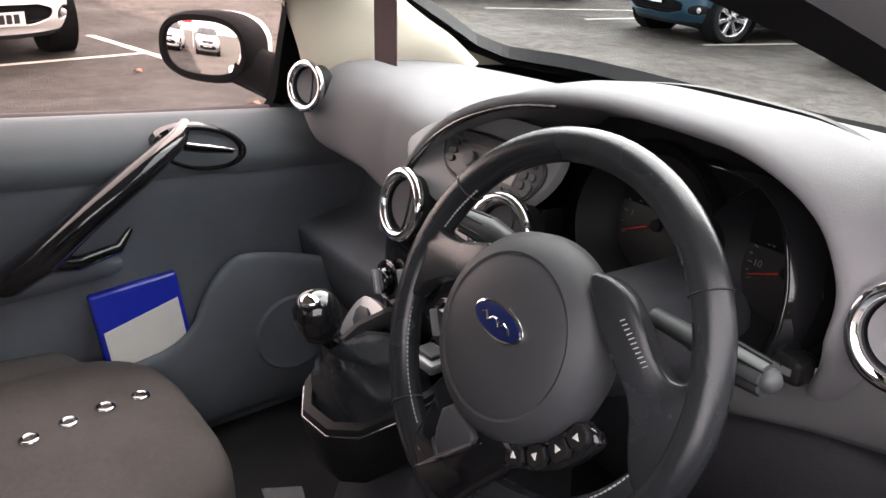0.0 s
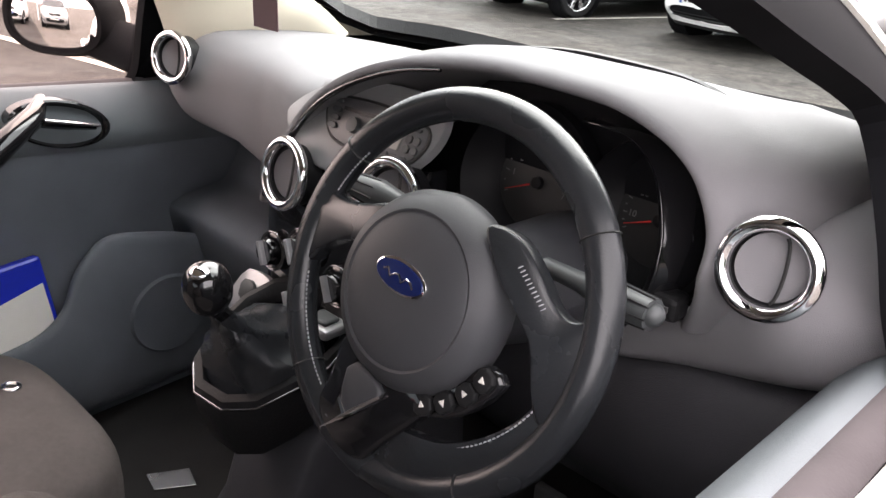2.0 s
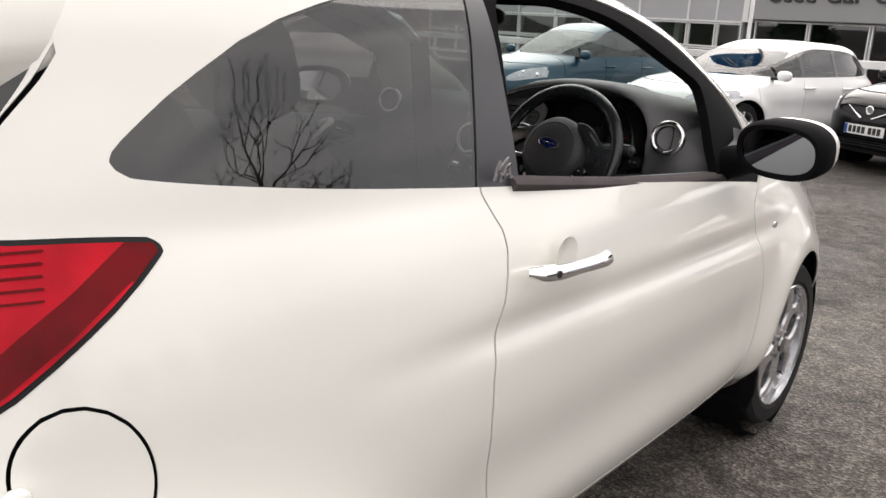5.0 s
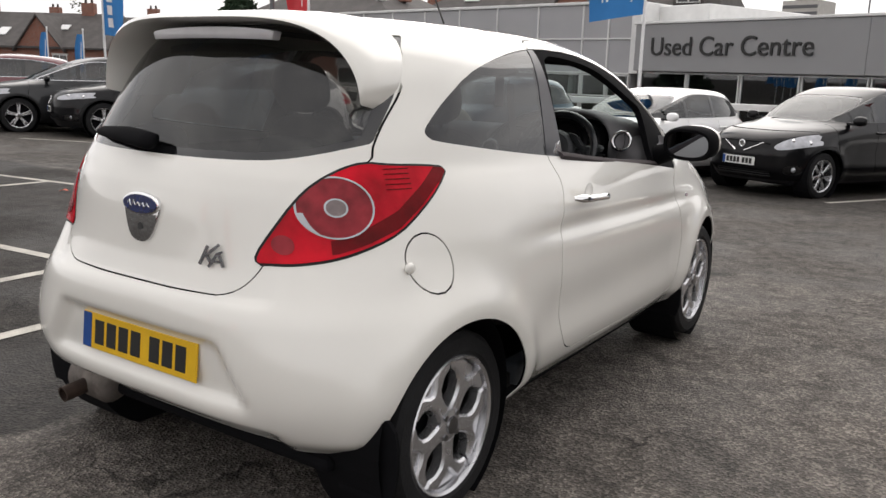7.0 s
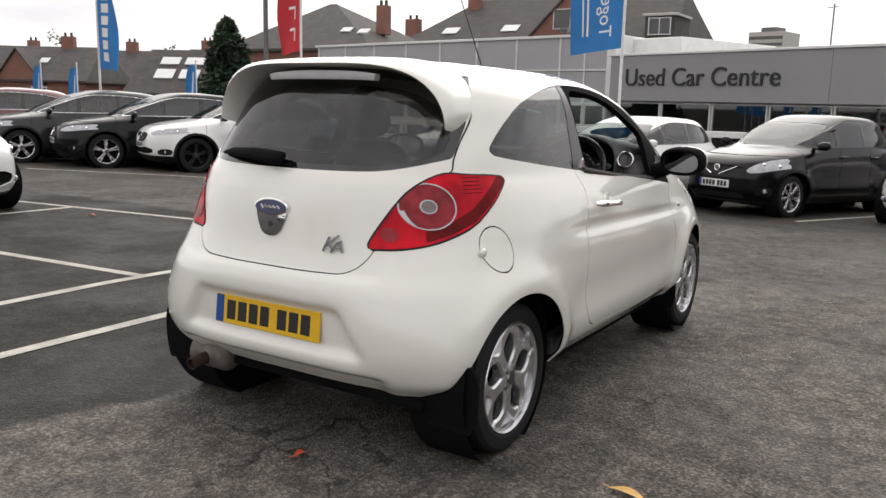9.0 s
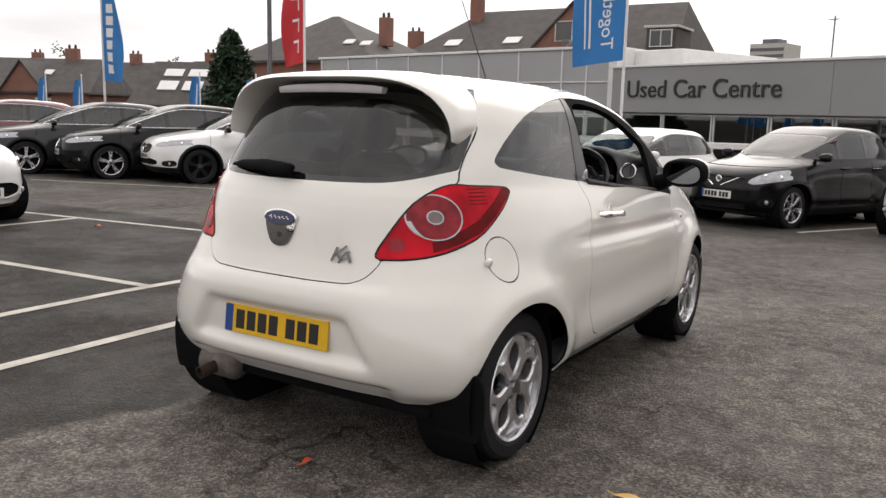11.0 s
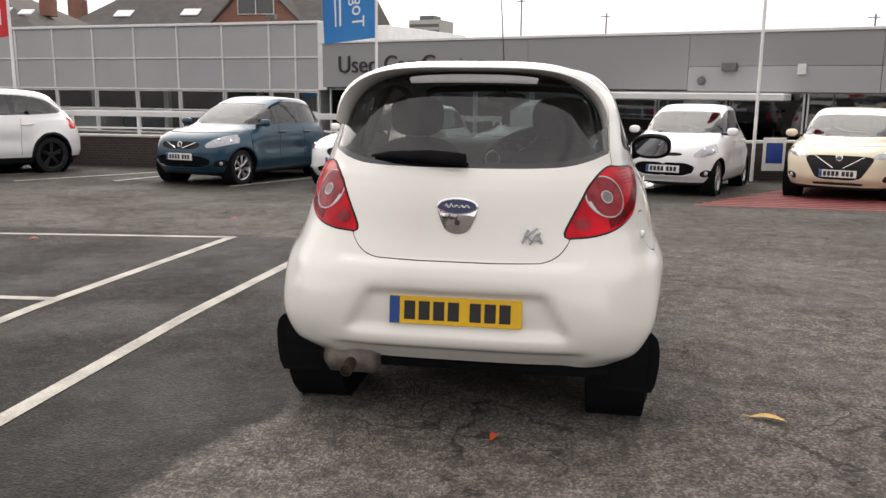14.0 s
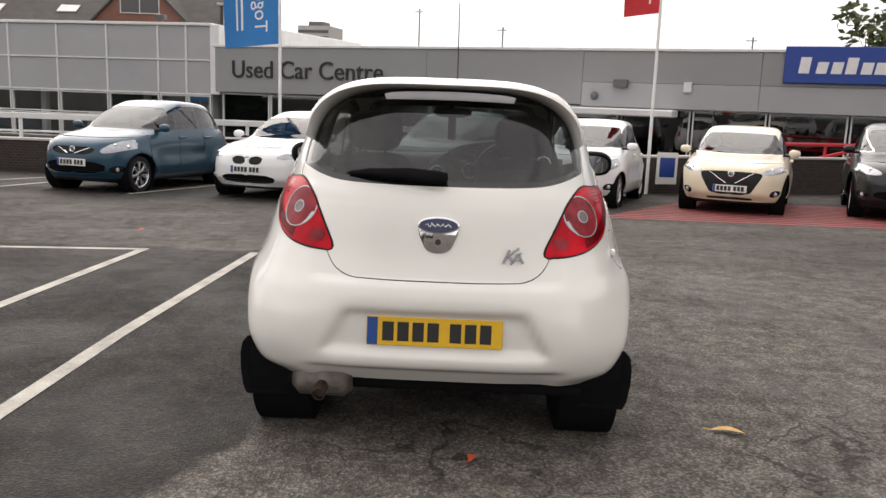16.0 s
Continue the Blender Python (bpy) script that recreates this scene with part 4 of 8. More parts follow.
    part("silencer", tube([(-0.565, -0.33, 0.262), (-0.54, -0.335, 0.262), (-0.36, -0.345, 0.262), (-0.33, -0.345, 0.262)], [0.05, 0.078, 0.078, 0.05], 20, flat=0.8), mat("worn_steel", (0.17, 0.15, 0.135), 0.6, metal=0.6, vary=0.4, scale=14, bump=0.3), ka, "weathered steel silencer", smooth=60)
    part("tail_pipe", turned([(0.021, 0), (0.026, 0.0), (0.026, 0.2), (0.021, 0.2), (0.021, 0.02), (0, 0.02)], 20, pose(-0.447, -0.485, 0.236, -84, 0, 0)), mat("rusty_pipe", (0.05, 0.033, 0.026), 0.7, metal=0.4, vary=0.5, scale=20), ka, "rusty tail pipe")
    # number plate, badges
    number_plate(ka, pose(0, -0.506, 0.512, 90 - 6, 0, 0), True)
    em = part("badge", prism(rounded([(-0.082, 0.02), (-0.070, -0.03), (-0.040, -0.088), (0.040, -0.088), (0.070, -0.03), (0.082, 0.02), (0.06, 0.05), (-0.06, 0.05)], 2), 0.016, pose(0, -0.458, 0.90, 83, 0, 0), None, 0.004), M_CHROME, tg, "chrome tailgate badge and lock", smooth=40)
    part("badge_rim", prism(ellipse(0.081, 0.033, 44), 0.009, pose(0, -0.468, 0.922, 83, 0, 0), None, 0.003), M_CHROME, em, "chrome rim", smooth=40)
    part("badge_oval", prism(ellipse(0.0735, 0.0265, 44), 0.0025, pose(0, -0.4775, 0.922, 83, 0, 0), None, 0.001), M_BADGE, em, "dark blue oval")
    part("badge_script", tube([pose(0, -0.4815, 0.922, 83, 0, 0) @ Vector((-0.048 + 0.006 * k, 0.010 * math.sin(k * 1.9) * (1 if k < 5 else 0.6), 0)) for k in range(17)], 0.0021, 6), M_CHROME, em)
    part("lock", turned([(0.011, 0), (0.011, 0.006), (0, 0.006)], 16, pose(0, -0.475, 0.858, 83, 0, 0)), M_INK, em)
    model_badge(tg, pose(0.288, -0.468, 0.812, 83, 0, 12), 0.52, M_DCHROME)
    # rear wiper
    wp = part("rear_wiper", tube([(-0.365, -0.355, 1.098), (-0.28, -0.392, 1.106), (-0.12, -0.428, 1.108), (-0.02, -0.440, 1.100), (0.022, -0.440, 1.096), (0.026, -0.438, 1.095)], [0.006, 0.018, 0.027, 0.029, 0.026, 0.008], 18, flat=0.6), M_RUBBER, tg, "black plastic rear wiper", smooth=75)
    # spoiler
    ns, prof = 40, []
    for i in range(ns + 1):
        s = -1 + 2 * i / ns
        x = 0.565 * math.sin(s * math.pi / 2) if abs(s) < 1 else 0.565 * s
        a = min(1, abs(x) / 0.5651)
        z = 1.245 + 0.228 * (1 - a**4.2) ** 0.5
        lift = (1 - a**2.2)
        prof.append([(x * 0.97, 0.16, z + 0.004), (x * 0.99, 0.0, z + 0.008), (x, -0.10, z + 0.004 * lift), (x, -0.175 - 0.075 * lift, z - 0.012),
                     (x * 0.99, -0.185 - 0.08 * lift, z - 0.026), (x * 0.975, -0.17 - 0.07 * lift, z - 0.034), (x * 0.95, -0.08, z - 0.05), (x * 0.93, 0.10, z - 0.05)])
    v = [q for p in prof for q in p]
    k = len(prof[0])
    f = [(i * k + j, i * k + (j + 1) % k, (i + 1) * k + (j + 1) % k, (i + 1) * k + j) for i in range(ns) for j in range(k)] + [tuple(range(k))[::-1], tuple(ns * k + j for j in range(k))]
    bm = bmesh.new()
    vs = [bm.verts.new(q) for q in v]
    for q in f:
        bm.faces.new([vs[i] for i in q])
    part("spoiler", bm, M_PAINT, tg, "pearl white roof spoiler", smooth=50)
    strip = [(0.02 + 0.255 * math.sin(t), 1.384 + 0.004 * math.cos(t) ** 2) for t in np.linspace(-1.5, 1.5, 13)] + [(0.02 + 0.262 * math.sin(t), 1.404 + 0.018 * math.cos(t)) for t in np.linspace(1.5, -1.5, 17)]
    part("brake_lamp", prism(strip, 0.03, pose(0, -0.195, 0, 90, 0, 0), None, 0.003), mat("pale_brake_lens", (0.42, 0.41, 0.42), 0.2, coat=0.4, vary=0.06, scale=14), tg, "pale high-level brake lamp below the spoiler", smooth=40)
    # aerial, door handles, mirrors, side repeaters
    ae = part("aerial", tube([(0.03, 1.02, 1.455), (0.03, 0.72, 1.87)], [0.004, 0.002], 8), M_INK, ka, "thin black roof aerial")
    part("aerial_base", turned([(0.024, 0), (0.018, 0.018), (0.008, 0.03), (0, 0.03)], 16, pose(0.03, 1.03, 1.45)), M_PLASTIC, ae)
    for sx in (1, -1):
        grip = smooth_rows([(0.792, 0.700, 0.893, 0.010), (0.816, 0.722, 0.893, 0.0165), (0.823, 0.76, 0.890, 0.0155), (0.824, 0.83, 0.886, 0.0135), (0.823, 0.89, 0.883, 0.0145), (0.814, 0.935, 0.880, 0.0155), (0.792, 0.958, 0.880, 0.010)], 26)
        h = part("door_handle", tube([(sx * q[0], q[1], q[2]) for q in grip], [float(q[3]) for q in grip], 18, flat=0.85), M_CHROME, ka, "chrome door handle", smooth=75)
        part("lock", turned([(0.007, 0), (0.007, 0.004), (0, 0.004)], 14, pose(sx * 0.832, 0.735, 0.893, 0, 90 * sx, 0)), M_INK, h)
        part("handle_cup", turned([(0.036, 0.0), (0.03, -0.004), (0.0, -0.012)], 24, pose(sx * 0.788, 0.83, 0.90, 0, 90 * sx, 0)), M_PAINT, h, smooth=60)
        tr, tip = (-10, 6) if sx > 0 else (30, -4)
        mp = pose(sx * 0.885, 1.645, 1.038, tip, 0, tr)
        sh = egg((0, 0.046, 0.002), (0.112, 0.046, 0.070), 2.6)
        bmesh.ops.transform(sh, matrix=mp, verts=sh.verts)
        mo = part("door_mirror", sh, M_PAINT, ka, "pearl white door mirror housing", smooth=60)
        bm, el = bmesh.new(), ellipse(1.0, 1.0, 44, p=2.6)
        rings = [[bm.verts.new(mp @ Vector((x * rx, yy, z * rz))) for x, z in el] for rx, rz, yy in ((0.108, 0.066, 0.05), (0.1145, 0.0725, 0.036), (0.117, 0.0735, 0.0), (0.116, 0.072, -0.024), (0.110, 0.066, -0.036), (0.100, 0.056, -0.036), (0.096, 0.052, -0.028))]
        for ra, rb in zip(rings, rings[1:]):
            for i in range(len(ra)):
                bm.faces.new((ra[i], ra[(i + 1) % len(ra)], rb[(i + 1) % len(ra)], rb[i]))
        part("mirror_rim", bm, M_RUBBER, mo, "black rim", smooth=40)
        # same glass both sides; the right one's dark reflection is put into its colour
        mm = mat("mirror_glass_painted_dark", (0.22, 0.23, 0.25), 0.015, metal=1.0) if sx == 1 else mat("mirror_glass", (0.85, 0.87, 0.88), 0.015, metal=1.0)
        bm = bmesh.new()
        rings = [[bm.verts.new(mp @ Vector((x * 0.098 * k, -0.034 + ((x * 0.098 * k) ** 2 + (z * 0.054 * k) ** 2) / 2.4, z * 0.054 * k))) for x, z in el] for k in np.linspace(1, 0.02, 12)]
        for ra, rb in zip(rings, rings[1:]):
            for i in range(len(ra)):
                bm.faces.new((ra[i], ra[(i + 1) % len(ra)], rb[(i + 1) % len(ra)], rb[i]))
        bm.faces.new(rings[-1])
        part("mirror_glass", bm, mm, mo, "convex mirror glass", smooth=60)
        part("mirror_foot", tube([(sx * 0.70, 1.75, 0.965), (sx * 0.76, 1.73, 0.985), (sx * 0.82, 1.68, 1.01)], [0.055, 0.05, 0.045], 14, flat=0.7), M_RUBBER, mo, "black mirror foot", smooth=60)
        part("side_repeater", prism(ellipse(0.014, 0.009, 16), 0.006, pose(sx * 0.785, 1.965, 0.772, 90, 0, 90 * sx)), M_CLEAR, ka)
        model_badge(ka, pose(sx * 0.705, 0.716, 1.064, 90, 0, 90 * sx) @ pose(0, 0, 0.002), 0.34, M_ALLOY)
    return ka, tg


def egg(c, r, p=2.0, bm=None, nu=28, nv=16):
    """A rounded box, between an ellipsoid and a brick."""
    own = bmesh.new()
    rings = []
    sg = lambda v: math.copysign(abs(v) ** (2 / p), v)
    for j in range(nv + 1):
        b = -math.pi / 2 + math.pi * j / nv
        if j in (0, nv):
            rings.append([own.verts.new((c[0], c[1], c[2] + r[2] * sg(math.sin(b))))])
            continue
        rings.append([own.verts.new((c[0] + r[0] * sg(math.cos(b)) * sg(math.cos(a)), c[1] + r[1] * sg(math.cos(b)) * sg(math.sin(a)), c[2] + r[2] * sg(math.sin(b))))
                      for a in (2 * math.pi * i / nu for i in range(nu))])
    for a, b in zip(rings, rings[1:]):
        for i in range(nu):
            q = []
            for v in (a[i % len(a)], a[(i + 1) % nu % len(a)], b[(i + 1) % nu % len(b)], b[i % len(b)]):
                if v not in q:
                    q.append(v)
            if len(q) > 2:
                own.faces.new(q)
    return merge(bm, own)


def model_badge(parent, m, k, material=None):
    """A small chrome badge: slanted strokes."""
    bm = bmesh.new()
    for x0, y0, x1, y1, w in ((-0.075, -0.050, -0.030, 0.050, 0.017), (-0.055, -0.012, 0.040, 0.062, 0.015), (-0.035, 0.002, 0.0, -0.045, 0.016), (-0.02, -0.058, 0.030, 0.012, 0.014),
                              (0.025, 0.012, 0.062, 0.026, 0.012), (0.040, 0.015, 0.072, -0.052, 0.017), (0.005, -0.028, 0.060, -0.026, 0.011)):
        d = Vector((x1 - x0, y1 - y0)).normalized() * w / 2
        prism([((x0 + d.y) * k, (y0 - d.x) * k), ((x1 + d.y) * k, (y1 - d.x) * k), ((x1 - d.y) * k, (y1 + d.x) * k), ((x0 - d.y) * k, (y0 + d.x) * k)], 0.004, None, bm)
    return part("model_badge", bm, material or M_CHROME, parent, "small chrome badge", at=m)


# ---- parked cars ----
CAR_ROWS = [(0.135, 0.125, -0.94, 0.94, 0.90, 4, 3.8), (0.20, 0.185, -0.985, 0.985, 0.965, 4, 3.8), (0.29, 0.27, -1, 1, 1, 4, 3.8), (0.39, 0.36, -1, 1, 1, 4, 3.8), (0.49, 0.44, -0.985, 0.99, 0.99, 4, 3.8),
            (0.565, 0.505, -0.97, 0.96, 0.972, 3.8, 3.7), (0.615, 0.555, -0.955, 0.90, 0.95, 3.6, 3.5), (0.64, 0.595, -0.945, 0.79, 0.93, 3.6, 3.3), (0.66, 0.63, -0.935, 0.64, 0.912, 3.5, 3.0),
            (0.68, 0.66, -0.925, 0.52, 0.895, 3.4, 3.0), (0.74, 0.735, -0.89, 0.42, 0.855, 3.4, 3.2), (0.84, 0.84, -0.82, 0.25, 0.785, 3.4, 3.4), (0.93, 0.93, -0.73, 0.07, 0.71, 3.4, 3.4),
            (0.972, 0.975, -0.62, -0.05, 0.62, 3.2, 3.2), (0.99, 0.992, -0.45, -0.16, 0.42, 3, 3), (1.0, 1.0, -0.31, -0.28, 0.02, 2, 2)]


def parked_car(name, label, paint, L, W, H, wb, at, tyre=0.31, rim=None, style="single", spokes=5, lamp=None, grille=None, intake=None, fog=None, plate_z=0.40, vee=False, dark_sills=False, arch_trim=False, group="parked cars", res=(84, 74)):
    """A five-door car facing +y, its origin on the ground between the axles."""
    car = thing(name, label, "car", at, group)
    a, b = L / 2, W / 2
    rows = [(zr * H, zf * H, yr * a, yf * a, w * b, er, ef) for zr, zf, yr, yf, w, er, ef in CAR_ROWS]
    ya = wb / 2

    def push(g):
        x, y, z = g[..., 0], g[..., 1], g[..., 2]
        sg, sd = np.sign(x), np.clip((np.abs(x) - 0.6 * b) / 0.1, 0, 1)
        for yw in (-ya, ya):
            r = np.hypot(y - yw, z - tyre)
            x = x + sg * sd * 0.022 * np.exp(-(((r - tyre * 1.22) / 0.07) ** 2))
        x = x - sg * sd * 0.022 * np.exp(-(((z - 0.40 * H) / 0.10) ** 2)) * np.clip((ya - 0.35 - np.abs(y)) / 0.3, 0, 1)
        y = y - 0.05 * np.clip(y / a - 0.8, 0, 1) / 0.2 * np.exp(-(((z - 0.17 * H) / 0.05) ** 2))
        return np.stack((x, y, z), -1)

    skin = shell(rows, 0.0, res[0], res[1], push)
    side = lambda x: np.where(np.abs(x) > 0.5 * b, 0, 9)
    _, skin = cut(skin, lambda x, y, z: np.minimum(np.hypot(y - ya, z - tyre), np.hypot(y + ya, z - tyre)) - tyre * 1.15 + side(x))
    dlo = poly_field(rounded([(-0.80 * a, 0.745 * H), (-0.70 * a, 0.70 * H), (0.0, 0.675 * H), (0.40 * a, 0.665 * H), (0.46 * a, 0.67 * H), (0.25 * a, 0.80 * H), (0.04 * a, 0.905 * H), (-0.10 * a, 0.935 * H),
                              (-0.45 * a, 0.925 * H), (-0.66 * a, 0.87 * H)], 1))
    win, skin = cut(skin, lambda x, y, z: dlo(y, z) + side(x))
    scr = poly_field(rounded([(-0.60 * b, 0.665 * H), (0, 0.655 * H), (0.60 * b, 0.665 * H), (0.80 * b, 0.70 * H), (0.68 * b, 0.865 * H), (0.60 * b, 0.905 * H), (-0.60 * b, 0.905 * H), (-0.68 * b, 0.865 * H), (-0.80 * b, 0.70 * H)], 1))
    ws, skin = cut(skin, lambda x, y, z: scr(x, z) + np.where((y > -0.05 * a), 0, 9))
    rgl = poly_field(rounded([(-0.62 * b, 0.70 * H), (0.62 * b, 0.70 * H), (0.58 * b, 0.93 * H), (-0.58 * b, 0.93 * H)], 1))
    rw, skin = cut(skin, lambda x, y, z: rgl(x, z) + np.where(y < -0.5 * a, 0, 9))
    tl = poly_field(rounded([(0.62 * b, 0.52 * H), (1.1 * b, 0.54 * H), (1.1 * b, 0.72 * H), (0.66 * b, 0.70 * H)], 1))
    tails, skin = cut(skin, lambda x, y, z: tl(np.abs(x), z) + np.where(y < -0.80 * a, 0, 9))
    front = lambda y: np.where(y > 0.66 * a, 0, 9)
    heads, skin = cut(skin, lambda x, y, z: poly_field(rounded([(p * b, q * H) for p, q in lamp], 1))(np.abs(x), z) + front(y))
    gr, skin = cut(skin, lambda x, y, z: poly_field(rounded([(p * b, q * H) for p, q in grille], 1))(np.abs(x), z) + front(y))
    it, skin = cut(skin, lambda x, y, z: poly_field(rounded([(p * b, q * H) for p, q in intake], 1))(np.abs(x), z) + front(y))
    fg, skin = cut(skin, lambda x, y, z: poly_field(rounded([(p * b, q * H) for p, q in fog], 1))(np.abs(x), z) + front(y))
    inner = inset_copy(skin, 0.02)
    flank, rest = cut(skin, lambda x, y, z: np.maximum(np.maximum(0.22 * H - z, z - 0.655 * H), np.maximum(0.62 * b - np.abs(x), np.abs(y) - 0.62 * a)))
    pieces = []
    for yy in (-0.34 * a, 0.07 * a, 0.50 * a):
        low, flank = part_line(flank, lambda x, y, z: y - yy - 0.05 * np.sin(z * 3), 0.004)
        pieces.append(low)
    bon, rest = cut(rest, lambda x, y, z: np.maximum(0.655 * a - y, np.abs(x) - 0.97 * b))
    low, high = part_line(bon, lambda x, y, z: z - (0.578 - 0.10 * np.clip(y / a - 0.8, 0, 1)) * H, 0.0035)
    skin = joined(rest, flank, low, high, *pieces)
    sills, skin = cut(skin, lambda x, y, z: z - (0.20 * H if dark_sills else 0.15 * H))
    if arch_trim:
        trims, skin = cut(skin, lambda x, y, z: np.minimum(np.hypot(y - ya, z - tyre), np.hypot(y + ya, z - tyre)) - tyre * 1.28 + side(x) + np.where(z < 0.5 * H, 0, 9))
        for s in cut(trims, lambda x, y, z: -x):
            for q in cut(s, lambda x, y, z: y):
                part("arch_trim", panel("arch_trim", q, 0.004, 0.01), M_PLASTIC, car, "black wheel arch trim")
    part("body", panel("body", skin, 0, 0.014), paint, car)
    part("sill", panel("sill", sills, 0, 0.02), M_PLASTIC, car, "black lower sill")
    part("inner_shell", panel("inner_shell", inner, 0, 0), M_DARK, car, "dark inner body")
    for k, (s, m) in enumerate(((cut(win, lambda x, y, z: -x)[0], M_TINT), (cut(win, lambda x, y, z: -x)[1], M_TINT))):
        for lo, hi in ((-0.60, -0.30), (-0.27, 0.065), (0.10, 0.30), (0.315, 0.6)):
            lo = -2 if lo == -0.60 else lo
            q = cut(cut(s, lambda x, y, z: y - hi * a)[0], lambda x, y, z: lo * a - y)[0]
            q = cut(q, lambda x, y, z: dlo(y, z) + 0.012)[0]
            if q[2]:
                part("side_window", panel("side_window", q, -0.006, 0.004), M_SIDEG, car)
        part("window_surround", panel("window_surround", inset_copy(s, 0.012), 0, 0.0), M_GLOSS, car, "black window surround") if paint in (M_BLACKP,) else None
    frame_, _ = cut(win, lambda x, y, z: -dlo(y, z) - 0.012)
    part("window_trim", panel("window_trim", frame_, -0.002, 0.012), M_ALLOY if arch_trim else M_GLOSS, car, "bright window trim" if arch_trim else "black window trim")
    for y0 in (-0.285, 0.082):
        pl = cut(cut(win, lambda x, y, z: y - (y0 + 0.018) * a)[0], lambda x, y, z: (y0 - 0.018) * a - y)[0]
        for s in cut(pl, lambda x, y, z: -x):
            part("pillar", panel("pillar", s, -0.003, 0.012), M_GLOSS, car, "black door pillar")
    part("windscreen", panel("windscreen", cut(ws, lambda x, y, z: scr(x, z) + 0.011)[0], -0.004, 0.004), M_SCREENG, car, "windscreen")
    part("screen_border", panel("screen_border", cut(ws, lambda x, y, z: scr(x, z) + 0.011)[1], -0.004, 0.02), M_GLOSS, car)
    part("rear_window", panel("rear_window", rw, -0.004, 0.004), M_TINT, car)
    for s in cut(tails, lambda x, y, z: -x):
        part("tail_light", panel("tail_light", s, 0.002, 0.02), M_RED, car)
    for s in cut(heads, lambda x, y, z: -x):
        hl = part("headlight", panel("headlight", s, 0.002, 0.02), M_CLEAR, car, "clear headlight")
        pts = s[0][list({i for f in s[2] for i in f})]
        c = pts.mean(0)
        for q, r in ((0.35, 0.042), (-0.45, 0.030)):
            pos = c + (pts[pts[:, 0].argmax()] - c) * q if c[0] > 0 else c + (pts[pts[:, 0].argmin()] - c) * q
            part("reflector", egg((float(pos[0]), float(pos[1]), float(pos[2])), (r, 0.03, r * 0.9), 2, nu=14, nv=8), M_CHROME, hl, smooth=60)
    gp = part("grille", panel("grille", inset_copy(gr, 0.02), 0, 0), M_PLASTIC, car, "black grille")
    ip = part("air_intake", panel("air_intake", inset_copy(it, 0.025), 0, 0), M_DARK, car, "black lower air intake")
    gz, iz = [p[1] * H for p in grille], [p[1] * H for p in intake]
    gx, ix = max(p[0] for p in grille) * b, max(p[0] for p in intake) * b
    for (z0, z1, hx, base) in ((min(gz), max(gz), gx, gp), (min(iz), max(iz), ix, ip)):
        for k in range(1, 4):
            z = z0 + (z1 - z0) * k / 4
            yf = np.interp(z / H, [r[1] for r in CAR_ROWS[:7]], [r[3] for r in CAR_ROWS[:7]]) * a
            pts = [(hx * 0.93 * s, yf - 0.035 - (yf * (1 - (1 - abs(hx * 0.93 * s / b) ** 3.8) ** (1 / 3.8))), z) for s in np.linspace(-1, 1, 13)]
            part("grille_bar", tube(pts, 0.008, 6), M_PLASTIC, base)
    for s in cut(fg, lambda x, y, z: -x):
        if s[2]:
            fp = part("fog_light", panel("fog_light", inset_copy(s, 0.012), 0, 0), M_GLOSS, car, "fog light recess")
            pts = s[0][list({i for f in s[2] for i in f})]
            c = pts.mean(0)
            part("lamp", egg((float(c[0]), float(c[1]), float(c[2])), (0.035, 0.02, 0.035), 2, nu=14, nv=8), M_CLEAR, fp, smooth=60)
    nose = lambda z: float(np.interp(z / H, [r[1] for r in CAR_ROWS[:7]], [r[3] for r in CAR_ROWS[:7]]) * a)
    number_plate(car, pose(0, nose(plate_z) + 0.004, plate_z, 90, 0, 180), False)
    bz = max(gz) - 0.045
    part("badge", turned([(0.052, 0), (0.052, 0.008), (0.04, 0.012), (0.034, 0.006), (0, 0.006)], 24, pose(0, nose(bz) - 0.012, bz, 90, 0, 180)), M_CHROME, car, "round chrome badge", smooth=30)
    if vee:
        vz = max(min(gz), plate_z + 0.07)
        for s in (1, -1):
            part("chrome_trim", tube([(s * 0.07, nose(vz) + 0.012, vz + 0.015), (s * gx * 0.75, nose(max(gz)) - 0.03, max(gz) - 0.005)], 0.012, 8), M_CHROME, car, "chrome grille trim")
    for sx in (1, -1):
        for yw in (-ya, ya):
            part("wheel_well", turned([(tyre * 1.14, -0.12), (tyre * 1.14, 0.12), (0.0, 0.12)], 28, pose(sx * (b - 0.16), yw, tyre, 0, -90 * sx, 0)), M_DARK, car, "black wheel well")
            wheel(car, pose(sx * (b - 0.155), yw, tyre), tyre, 0.2, rim or M_ALLOY, spokes, style, sx)
        mo = part("door_mirror", egg((sx * (b + 0.02), 0.36 * a, 0.685 * H), (0.095, 0.06, 0.065), 2.5, nu=18, nv=10), M_BLACKP if arch_trim else paint, car, "door mirror", smooth=60)
        part("mirror_foot", box(min(sx * (b - 0.16), sx * (b - 0.02)), max(sx * (b - 0.16), sx * (b - 0.02)), 0.36 * a - 0.03, 0.36 * a + 0.03, 0.645 * H, 0.67 * H, 0.01), M_PLASTIC, mo)
        for yy in (0.0, -0.42):
            part("door_handle", tube([(sx * b * 0.955, (yy - 0.02) * a, 0.585 * H), (sx * b * 0.99, (yy + 0.01) * a, 0.585 * H), (sx * b * 0.99, (yy + 0.07) * a, 0.58 * H), (sx * b * 0.955, (yy + 0.10) * a, 0.58 * H)], 0.014, 8), paint, car)
